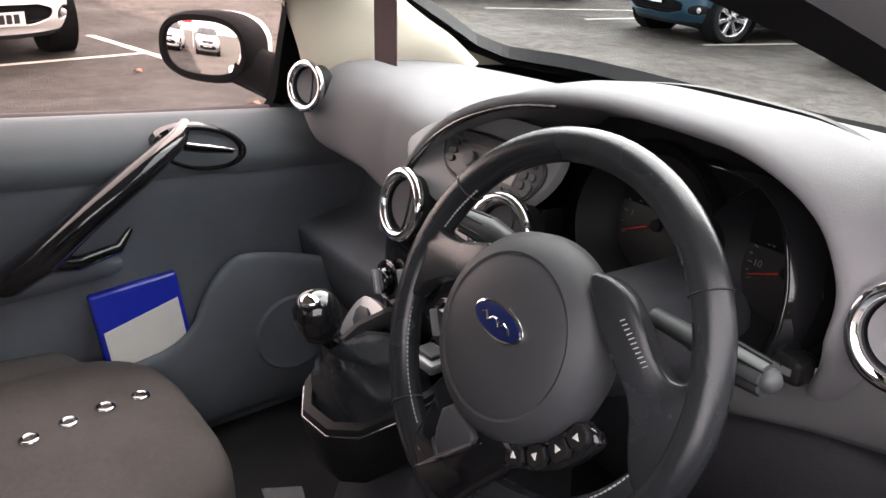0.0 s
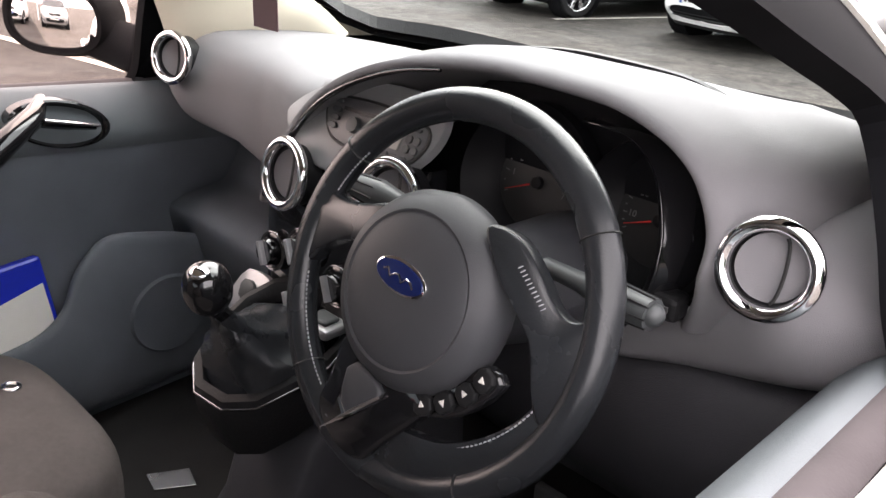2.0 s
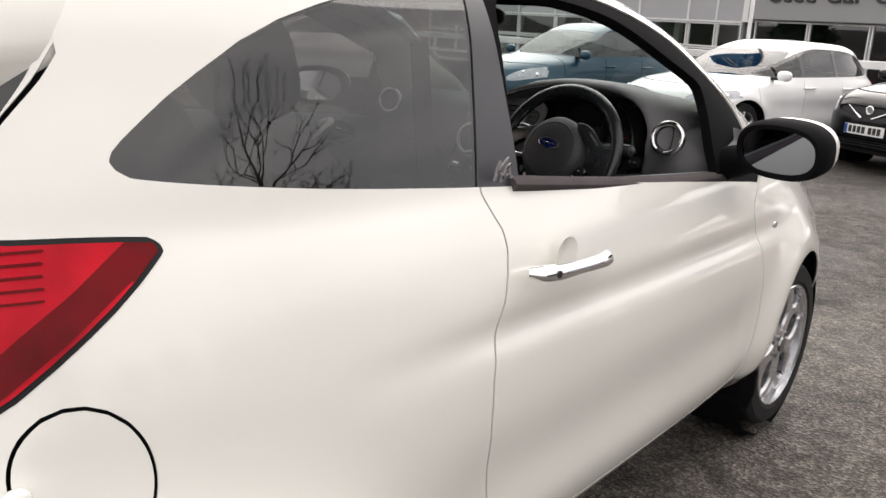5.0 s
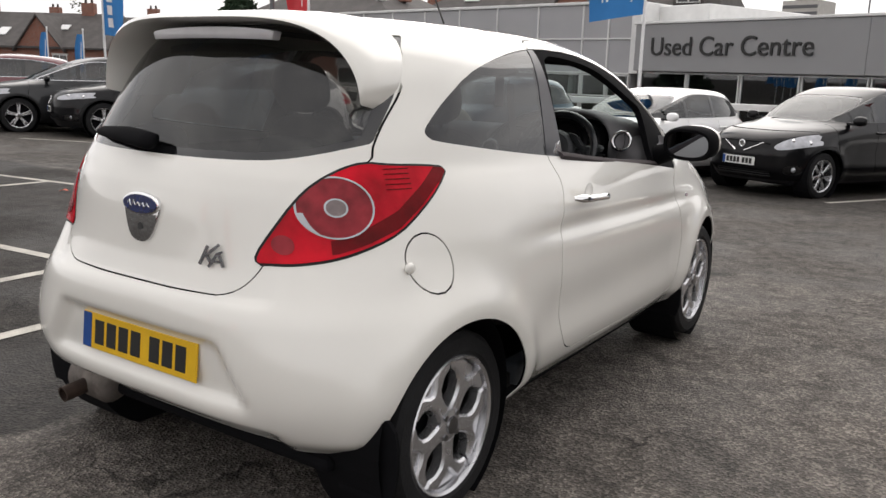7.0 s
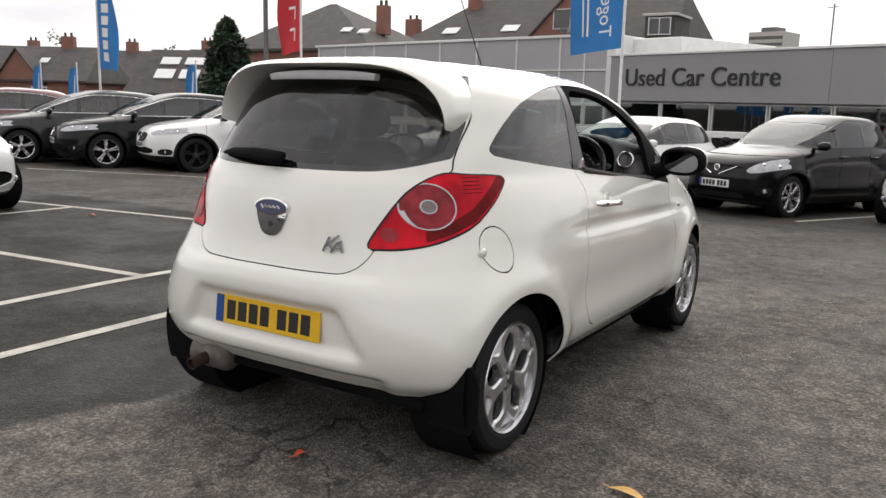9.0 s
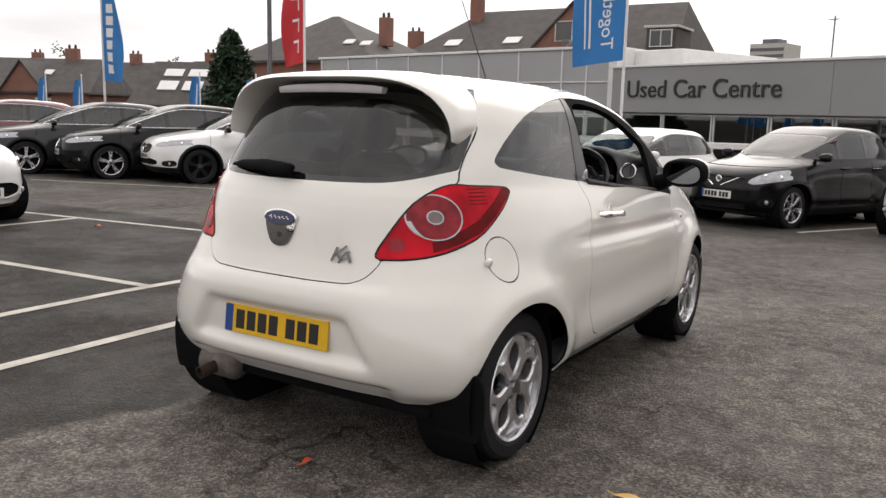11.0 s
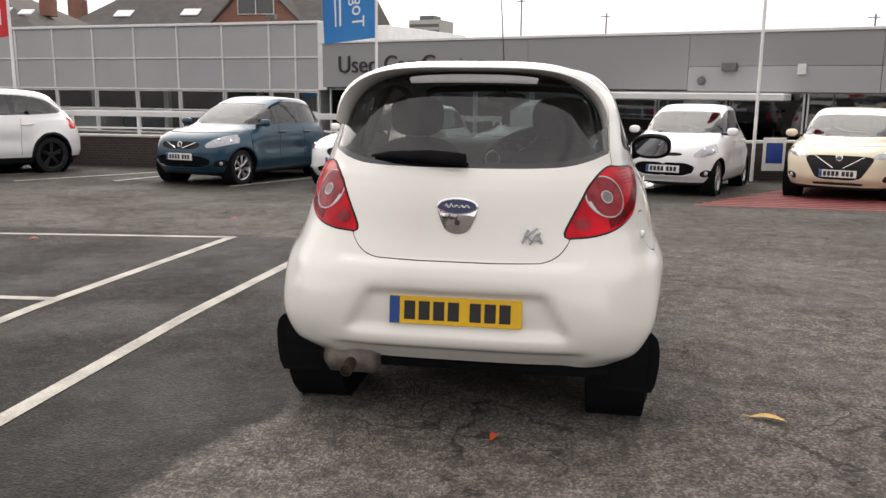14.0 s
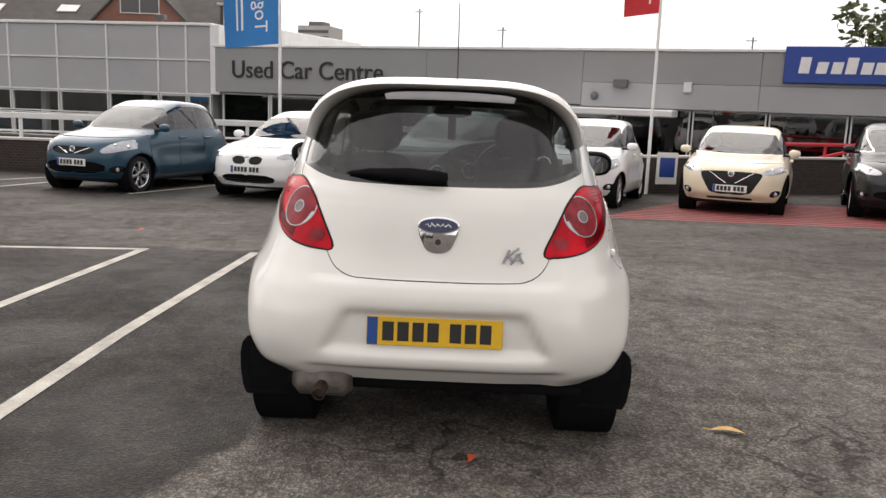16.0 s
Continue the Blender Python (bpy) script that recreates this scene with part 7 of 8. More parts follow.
        if sx < 0:
            cup = [(0.080 * math.cos(a), 0.040 * math.sin(a) - 0.016 * math.cos(a) * 1.0) for a in np.linspace(0, 2 * math.pi, 41)[:-1]]
            bm = bmesh.new()
            rows_ = [[bm.verts.new((sx * (0.622 - d), 1.505 + x * q, 0.906 + z * q)) for x, z in cup] for q, d in ((1.12, -0.012), (1.08, 0.006), (1.0, 0.008), (0.93, 0.003), (0.86, -0.012), (0.6, -0.024), (0.2, -0.028))]
            for ra, rb in zip(rows_, rows_[1:]):
                for i in range(len(ra)):
                    bm.faces.new((ra[i], ra[(i + 1) % len(ra)], rb[(i + 1) % len(ra)], rb[i]))
            bm.faces.new(rows_[-1])
            hs = part("release_surround", bm, M_GLOSS, card, "gloss black handle recess", smooth=40)
            part("release_lever", tube([(sx * 0.618, 1.452, 0.918), (sx * 0.606, 1.47, 0.916), (sx * 0.602, 1.51, 0.906), (sx * 0.606, 1.56, 0.893)], [0.010, 0.012, 0.011, 0.006], 12, flat=0.6), M_GLOSS, hs, "gloss black door release", smooth=60)
            part("lever_edge", tube([(sx * 0.594, 1.468, 0.925), (sx * 0.590, 1.51, 0.914), (sx * 0.596, 1.565, 0.897)], [0.0025, 0.0035, 0.002], 8), M_CHROME, hs, "bright lever edge", smooth=60)
            part("pull_handle", tube([(sx * 0.645, 1.485, 0.945), (sx * 0.602, 1.455, 0.930), (sx * 0.578, 1.37, 0.885), (sx * 0.574, 1.29, 0.835), (sx * 0.580, 1.21, 0.775), (sx * 0.61, 1.16, 0.735), (sx * 0.65, 1.13, 0.71)], [0.016, 0.026, 0.032, 0.034, 0.038, 0.038, 0.03], 18, flat=0.75), M_GLOSS, card, "gloss black door pull", smooth=60)
            part("pull_foot", tube([(sx * 0.60, 1.20, 0.755), (sx * 0.59, 1.26, 0.745), (sx * 0.595, 1.33, 0.755), (sx * 0.62, 1.36, 0.775)], [0.022, 0.018, 0.014, 0.008], 12, flat=0.7), M_GLOSS, card, smooth=60)
            part("armrest", tube([(sx * 0.65, 1.34, 0.70), (sx * 0.63, 1.22, 0.71), (sx * 0.62, 1.0, 0.72), (sx * 0.64, 0.80, 0.73)], [0.02, 0.035, 0.045, 0.03], 14, flat=0.6), M_CARD, card, smooth=60)
        pocket = [[(sx * q, y, z) for q, z in spline([(0.66, 0.32), (0.60, 0.33), (0.575, 0.40), (0.57, zt - 0.02), (0.578, zt), (0.59, zt - 0.004), (0.60, 0.42), (0.655, 0.36)], 20)] for y, zt in ((0.95, 0.49), (1.1, 0.51), (1.38, 0.535), (1.44, 0.57), (1.48, 0.645), (1.55, 0.695), (1.65, 0.675), (1.80, 0.62))]
        part("door_pocket", sections(smooth_grid(pocket, 40)), M_CARD, card, "door pocket", smooth=60)
        part("speaker", turned([(0.085, 0.0), (0.08, 0.006), (0.074, 0.004), (0, 0.008)], 32, pose(sx * 0.571, 1.645, 0.50, 0, -90 * sx, 0)), M_CARD, card, "round speaker grille", smooth=35)
    for sx in (-1, 1):
        part("inner_sill", box(min(sx * 0.71, sx * 0.645), max(sx * 0.71, sx * 0.645), 0.5, 1.95, 0.24, 0.325, 0.012), M_CARD, ka, "dark inner sill trim")
    # seats
    seat(ka, -0.36, 0.715, False)
    seat(ka, 0.36, 0.56, True)
    rs = part("rear_seat", egg((0, 0.16, 0.45), (0.56, 0.22, 0.10), 4, nu=40, nv=16), M_FABRIC, ka, "dark fabric rear bench", smooth=60)
    bk = egg((0, 0, 0.28), (0.55, 0.06, 0.30), 4.5, nu=40, nv=18)
    bmesh.ops.transform(bk, matrix=pose(0, 0.02, 0.48, 18, 0, 0), verts=bk.verts)
    part("rear_backrest", bk, M_FABRIC, rs, smooth=60)
    for x in (-0.30, 0.30):
        part("rear_headrest", egg((x, -0.175, 1.06), (0.12, 0.045, 0.06), 3, nu=24, nv=14), M_FABRIC, rs, smooth=60)
    part("parcel_shelf", box(-0.45, 0.45, -0.33, -0.15, 0.985, 1.0, 0.006), M_CARPET, ka, "black parcel shelf")
    # mirror, tag, visors, belts
    im = part("interior_mirror", egg((0.0, 1.475, 1.325), (0.115, 0.022, 0.03), 3, nu=30, nv=12), M_PLASTIC, ka, "black interior mirror", smooth=60)
    part("mirror_stem", tube([(0, 1.48, 1.345), (0, 1.40, 1.385)], 0.01, 10), M_PLASTIC, im)
    for sx in (-1, 1):
        part("seat_belt", prism([(-0.024, 0), (0.024, 0), (0.024, 0.62), (-0.024, 0.62)], 0.002, pose(sx * 0.60, 0.68, 0.66, 90, 0, 90) @ pose(0, 0, 0, -7 * sx, 0, 0)), M_INK, ka, "black seat belt")


def smooth_grid(rows, n=40):
    """Smooths rows of points along their sequence."""
    a = np.array(rows, float)
    k = smooth_rows(a.reshape(len(a), -1), n)
    return [[tuple(p) for p in r] for r in k.reshape(n, a.shape[1], 3)]


interior(KA)
folder = thing("document_wallet", "blue plastic wallet with a white card in the door pocket", "wallet")
part("cover", box(-0.012, 0.012, 0, 0.165, 0, 0.185, 0.006), M_FOLDER, folder, "glossy blue cover", at=pose(-0.612, 1.285, 0.475, 4, -8, 0))
part("card", prism([(0, 0), (0.145, 0.0), (0.145, 0.115), (0.0, 0.09)], 0.002, pose(-0.612, 1.285, 0.475, 4, -8, 0) @ pose(0.0125, 0.01, 0.02, 90, 0, 90)), M_PAPER, folder, "white card")
mat_ = thing("floor_mat", "black carpet floor mat with a small silver badge", "floor mat")
part("mat", prism(rounded([(-0.58, 1.30), (-0.13, 1.30), (-0.13, 1.85), (-0.60, 1.85)], 2), 0.012, pose(0, 0, 0.288)), M_CARPET, mat_)
part("mat_badge", prism([(-0.392, 1.478), (-0.345, 1.468), (-0.305, 1.53), (-0.355, 1.545)], 0.004, pose(0.012, -0.008, 0.3015), None, 0.001), M_ALLOY, mat_, "silver badge plate")

tag = thing("hanging_tag", "mauve card tag hanging from the interior mirror", "tag")
part("card", box(-0.024, 0.024, 1.512, 1.514, 1.16, 1.296, 0.0008, 1), M_TAG, tag)


# ---- the dealership and its surroundings ----
def plane_pose(x, y, dx, dy):
    """A frame whose x axis runs along a facade, y away from the viewer, z up."""
    return Matrix.Translation((x, y, 0)) @ Matrix.Rotation(math.atan2(dy, dx), 4, "Z")


GZ = ground_z(30)


def window_unit(parent, m, w, h, panes=2, material=None, name="window"):
    win = part(name, box(-w / 2, w / 2, 0.02, 0.05, 0, h), M_SIDEG if material is None else material, parent, "dark window", at=m)
    f = 0.05 if w < 1.6 else 0.045
    for x0, x1, z0, z1 in [(-w / 2 - f, w / 2 + f, -f, 0), (-w / 2 - f, w / 2 + f, h, h + f)] + [(-w / 2 + w * k / panes - f / 2, -w / 2 + w * k / panes + f / 2, 0, h) for k in range(panes + 1)]:
        part("window_bar", box(x0, x1, -0.03, 0.06, z0, z1, 0.006, 1), M_TRIM, win)
    return win


def dealership():
    # clad showroom wing
    wing = thing("showroom_wing", "grey panelled car showroom wing with a strip of windows", "building", plane_pose(-9.05, 25.95, 0.983, -0.183))
    part("wall", box(-16.4, 0.0, 0.12, 9.0, 1.38, 3.72), M_PANEL, wing, "grey cladding core")
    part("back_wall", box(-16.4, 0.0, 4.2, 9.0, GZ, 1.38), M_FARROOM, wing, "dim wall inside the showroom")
    part("threshold", box(-16.4, 0.0, 0.12, 4.2, GZ - 0.2, GZ + 0.05), M_STONE, wing)
    for x in (-16.4, -0.2):
        part("side_wall", box(x, x + 0.2, 0.12, 4.2, GZ + 0.05, 1.38), M_PANEL, wing)
    for x in (-14.6, -11.4, -7.7, -3.3):
        part("column", box(x, x + 0.22, 1.0, 1.22, GZ + 0.05, 1.38), M_TRIM, wing, "white column behind the glass")
    cols = [-16.3, -14.3, -12.3, -10.25, -8.2, -6.15, -4.1, -2.05, -0.95, 0.0]
    for x0, x1 in zip(cols, cols[1:]):
        for z0, z1 in ((1.42, 2.55), (2.60, 3.76)):
            part("panel", box(x0 + 0.02, x1 - 0.02, 0.02, 0.14, z0, z1, 0.01, 1), M_PANEL, wing, "flat grey cladding panel")
        part("mullion", box(x0 - 0.03, x0 + 0.03, -0.03, 0.10, 1.36, 3.80, 0.006, 1), M_TRIM, wing, "pale joint strip")
        window_unit(wing, Matrix.Translation(((x0 + x1) / 2, 0.05, 0.62)), x1 - x0 - 0.1, 0.68, 1, M_SHOWG)
        window_unit(wing, Matrix.Translation(((x0 + x1) / 2, 0.05, -0.30)), x1 - x0 - 0.1, 0.8, 1, M_SHOWG)
    part("coping", box(-16.5, 0.05, -0.06, 9.1, 3.76, 3.86, 0.01, 1), M_TRIM, wing, "pale roof edge")
    part("transom", box(-16.4, 0.0, -0.02, 0.12, 1.36, 1.42, 0.006, 1), M_TRIM, wing)
    part("mid_rail", box(-16.4, 0.0, -0.03, 0.1, 2.55, 2.60, 0.006, 1), M_TRIM, wing)
    part("end_return", box(0.0, 0.35, -0.05, 9.0, 1.40, 3.80, 0.01, 1), M_TRIM, wing, "pale end wall")
    for k, (x, mt, ht) in enumerate(((-12.2, M_TRIM, 0.9), (-9.2, M_TEAL, 1.0), (-5.0, M_CREAM, 0.9), (-15.0, M_SILVERP, 1.0))):
        part("display", box(x - 1.2, x + 0.9, 1.5, 3.0, GZ + 0.05, 0.05 + ht * 0.6, 0.25, 3), mt, wing, "dim car shape behind the showroom glass")
    part("floodlight", box(-2.1, -1.75, -0.05, 0.15, 3.95, 4.12, 0.02), M_STEEL, wing, "small black floodlight")
    part("floodlight_arm", box(-1.95, -1.90, 0.0, 0.10, 3.84, 3.97), M_STEEL, wing)
    # main block with the lettered fascia
    main = thing("showroom", "long low grey showroom with black lettering on its fascia", "building", plane_pose(-8.18, 25.6, 0.934, -0.358))
    part("wall", box(-0.75, 26.0, 0.3, 12.0, 1.45, 3.05), M_FASCIA, main, "grey fascia core")
    for x0, x1 in ((-0.75, 7.4), (7.4, 12.4), (12.4, 17.3), (17.3, 22.0), (22.0, 26.0)):
        part("fascia_panel", box(x0 + 0.003, x1 - 0.003, 0.0, 0.32, 1.50 if x0 < 12 else 2.15, 3.04, 0.012, 1), M_FASCIA, main, "smooth grey fascia panel")
        if x0 > 12:
            part("fascia_panel", box(x0 + 0.003, x1 - 0.003, 0.0, 0.32, 1.45, 2.145, 0.012, 1), M_PANEL, main, "smooth grey fascia panel")
    part("coping", box(-0.8, 26.1, -0.05, 12.0, 3.04, 3.12, 0.01, 1), M_TRIM, main, "pale roof edge")
    part("upper_block", box(-0.9, 1.3, 1.2, 7.0, 3.0, 3.72, 0.02, 1), M_TRIM, main, "pale plant room wall")
    t = part("lettering", lettering("Used Car Centre", 0.98, 0.02), M_INK, main, "black letters reading Used Car Centre")
    w = max(v.co.x for v in t.data.vertices) - min(v.co.x for v in t.data.vertices)
    k = 5.87 / w
    t.matrix_basis = Matrix.Translation((2.94, -0.03, 2.27)) @ Matrix.Rotation(radians(90), 4, "X") @ Matrix.Diagonal((k, k, 1, 1))
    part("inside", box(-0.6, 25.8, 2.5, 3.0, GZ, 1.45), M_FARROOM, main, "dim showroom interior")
    part("threshold", box(-0.75, 26.0, 0.2, 3.0, GZ - 0.2, GZ + 0.05), M_STONE, main)
    for i in range(13):
        x0 = -0.6 + 2.02 * i
        window_unit(main, Matrix.Translation((x0 + 1.0, 0.22, GZ + 0.1)), 1.92, 1.72, 1)
    sg = part("blue_sign", box(17.85, 23.0, -0.12, 0.0, 2.24, 3.20, 0.02, 1), M_SIGNB, main, "bright blue sign board with pale marks")
    for i, (x0, hgt) in enumerate(((18.2, 0.42), (18.62, 0.3), (18.98, 0.3), (19.32, 0.42), (19.68, 0.3), (20.0, 0.3), (20.25, 0.3))):
        part("sign_mark", prism([(x0, 2.5), (x0 + 0.26, 2.5), (x0 + 0.31, 2.5 + hgt), (x0 + 0.05, 2.5 + hgt)], 0.015, pose(0, -0.125, 0, 90, 0, 0)), M_CLOTHW, sg)
    part("floodlight", box(13.35, 13.75, -0.22, 0.0, 2.02, 2.24, 0.02), M_STEEL, main, "black floodlight")
    part("alarm_box", box(15.3, 15.52, -0.1, 0.05, 1.92, 2.2, 0.015), M_TRIM, main, "white alarm box")
    part("camera_dome", egg((12.8, -0.05, 1.76), (0.12, 0.12, 0.12), 2, nu=16, nv=10), M_STEEL, main, "dark security camera dome", smooth=60)
    part("entrance_canopy", box(10.4, 15.2, -1.2, 0.0, 1.22, 1.42, 0.03, 1), M_TRIM, main, "white canopy edge")
    for x, h in ((6.2, 1.4), (9.2, 0.8), (16.9, 0.5)):
        part("roof_mast", tube([(x, 2.0, 3.1), (x, 2.0, 3.1 + h)], 0.025, 8), M_STEEL, main, "thin roof mast")
        part("mast_arm", tube([(x - 0.2, 2.0, 3.0 + h), (x + 0.12, 2.0, 3.0 + h)], 0.015, 6), M_STEEL, main)


def house(name, label, m, length, depth, eaves, ridge, hip, wall=None, chimneys=(), skylights=(), windows=(), gables=(), base=GZ):
    """A brick house, its long front on y = 0; hip: how far the ridge stops short at each end."""
    h = thing(name, label, "house", m, "houses beyond the showroom")
    part("wall", box(0, length, 0, depth, base, eaves), wall or M_BRICK, h, "red brick wall")
    o = 0.35
    v = [(-o, -o, eaves), (length + o, -o, eaves), (length + o, depth + o, eaves), (-o, depth + o, eaves), (hip[0], depth / 2, ridge), (length - hip[1], depth / 2, ridge),
         (-o, -o, eaves - 0.15), (length + o, -o, eaves - 0.15), (length + o, depth + o, eaves - 0.15), (-o, depth + o, eaves - 0.15)]
    f = [(0, 1, 5, 4), (1, 2, 5), (2, 3, 4, 5), (3, 0, 4), (0, 6, 7, 1), (1, 7, 8, 2), (2, 8, 9, 3), (3, 9, 6, 0), (6, 9, 8, 7)]
    roof = part("roof", mesh_of("roof", v, f), M_SLATE, h, "dark slate roof")
    slope = math.atan2(ridge - eaves, depth / 2 + o)
    for x, up, w, hh in skylights:
        yy = -o + up * (depth / 2 + o)
        zz = eaves + up * (ridge - eaves)
        part("skylight", box(-w / 2, w / 2, -hh / 2, hh / 2, 0.03, 0.10, 0.01, 1), M_CLOTHW, roof, "pale roof window", at=Matrix.Translation((x, yy, zz)) @ Matrix.Rotation(slope, 4, "X"))
    for x, y, z0, z1, w in chimneys:
        c = part("chimney", box(x - w / 2, x + w / 2, y - 0.3, y + 0.3, z0, z1, 0.02, 1), wall or M_BRICK, h, "brick chimney")
        for q in (-0.25, 0.25):
            part("chimney_pot", turned([(0.10, 0), (0.085, 0.3), (0.07, 0.3), (0.07, 0.0)], 12, pose(x + q * w, y, z1)), M_BRICKD, c)
    for x, z, w, hh in windows:
        part("lintel", box(x - w / 2 - 0.1, x + w / 2 + 0.1, -0.04, 0.1, z + hh, z + hh + 0.15), M_STONE, h)
        window_unit(h, Matrix.Translation((x, -0.03, z)), w, hh, 2)
    for x, w, top, mt in gables:
        g = part("gable", mesh_of("gable", [(x - w / 2, -0.3, eaves), (x + w / 2, -0.3, eaves), (x, -0.3, top), (x - w / 2, depth / 2, eaves), (x + w / 2, depth / 2, eaves), (x, depth / 2, top)], [(0, 1, 2), (3, 5, 4), (0, 3, 4, 1), (0, 2, 5, 3), (1, 4, 5, 2)]), mt, h, "brick gable")
        for s in (-1, 1):
            part("gable_roof", mesh_of("gable_roof", [(x + s * (w / 2 + 0.3), -0.5, eaves - 0.25), (x, -0.5, top + 0.08), (x, depth / 2, top + 0.08), (x + s * (w / 2 + 0.3), depth / 2, eaves - 0.25),
                                                      (x + s * (w / 2 + 0.3), -0.5, eaves - 0.4), (x, -0.5, top - 0.07), (x, depth / 2, top - 0.07), (x + s * (w / 2 + 0.3), depth / 2, eaves - 0.4)],
                                                     [(0, 1, 2, 3), (4, 7, 6, 5), (0, 4, 5, 1), (1, 5, 6, 2), (2, 6, 7, 3), (3, 7, 4, 0)]), M_SLATE, g)
    return h


def surroundings():
    house("house", "brick house with slate roof, chimneys and a brick gable", Matrix.Translation((-32.5, 46.5, 0)) , 19.2, 10.0, 5.15, 8.7, (3.6, 0.6), None,
          chimneys=((3.6, 4.0, 6.5, 10.2, 0.9),), skylights=((3.4, 0.28, 1.2, 0.8), (8.0, 0.30, 1.2, 0.8)), windows=(), gables=((13.0, 6.5, 8.3, M_BRICK),))
    low = house("house", "low brick range with slate roof beside the tall house", Matrix.Translation((-36.5, 46.8, 0)), 4.2, 8.0, 4.4, 5.7, (0.2, 0.0), None, chimneys=((3.4, 2.0, 4.6, 7.2, 1.1),))
    gw = thing("gable_window", "white framed window in a brick gable", "window", Matrix.Translation((-19.5, 46.16, 6.0)))
    window_unit(gw, Matrix.Translation((0, 0, 0)), 2.3, 1.15, 2)
    dm = thing("dormer", "small slate dormer with a white window", "dormer", Matrix.Translation((-13.9, 46.4, 5.5)))
    part("cheek", box(-0.9, 0.9, 0.0, 3.0, -0.3, 1.1, 0.02, 1), M_SLATE, dm)
    part("dormer_roof", box(-1.05, 1.05, -0.15, 3.0, 1.1, 1.25, 0.02, 1), M_STONE, dm)
    window_unit(dm, Matrix.Translation((0, -0.06, 0.05)), 1.3, 0.9, 2)
    house("house", "square brick house with a hipped slate roof", Matrix.Translation((-36.6, 34.0, 0)) @ Matrix.Rotation(radians(4), 4, "Z"), 10.2, 9.5, 4.15, 7.2, (4.1, 5.6), None,
          chimneys=((8.6, 4.0, 5.2, 6.9, 0.7),), skylights=((7.7, 0.36, 0.7, 0.5), (9.0, 0.32, 0.7, 0.5)), windows=((3.9, 1.35, 1.35, 1.75), (0.9, 1.4, 1.2, 1.6)))
    # terraces to the west
    for k, (x, y, ln, ev, rg, rot) in enumerate(((-74, 40, 15, 2.6, 5.3, 24), (-58, 47, 14, 2.8, 5.5, 24), (-47, 52, 14, 3.0, 5.5, 20), (-66, 30, 13, 2.2, 4.9, 30), (-82, 26, 14, 2.4, 5.2, 32))):
        house("house", "far brick terrace with dark slate roof and roof windows", Matrix.Translation((x, y, 0)) @ Matrix.Rotation(radians(rot), 4, "Z"), ln, 8, ev, rg, (0.3, 0.3), None,
              chimneys=((2.0, 4.0, rg - 0.3, rg + 0.8, 1.0), (ln - 3, 4.0, rg - 0.3, rg + 0.8, 1.0)), skylights=((3.0, 0.4, 0.8, 1.1), (4.4, 0.4, 0.8, 1.1), (ln - 4.0, 0.55, 0.7, 0.7)),
              windows=((3.0, 0.4, 1.1, 1.2), (ln - 3.5, 0.4, 1.1, 1.2)), gables=((ln * 0.62, 3.4, rg - 0.4, M_BRICK),))
    barn = house("glazed_barn", "dark slate building with large roof windows", Matrix.Translation((-45, 33, 0)) @ Matrix.Rotation(radians(28), 4, "Z"), 8, 7, 1.4, 4.4, (0.2, 0.2), M_BRICKD,
                 skylights=((2.0, 0.42, 1.3, 1.0), (3.7, 0.42, 1.3, 1.0), (2.0, 0.72, 1.3, 0.8), (3.7, 0.72, 1.3, 0.8), (6.3, 0.5, 1.2, 1.6)))
    # tower block on the skyline
    tw = thing("tower_block", "pale concrete tower block far on the skyline", "tower block", Matrix.Translation((-24.5, 128, 0)) @ Matrix.Rotation(radians(-12), 4, "Z"))
    part("wall", box(-2.6, 2.6, 0, 6, -1, 12.6), M_STONE, tw, "pale concrete walls")
    for k in range(7):
        part("window_band", box(-2.5, 2.5, -0.05, 0.05, 5.8 + 0.95 * k, 6.25 + 0.95 * k), M_STEEL, tw, "band of dark windows")
    part("plant_room", box(-1.2, 1.2, 1, 4, 12.6, 13.3), M_STEEL, tw)


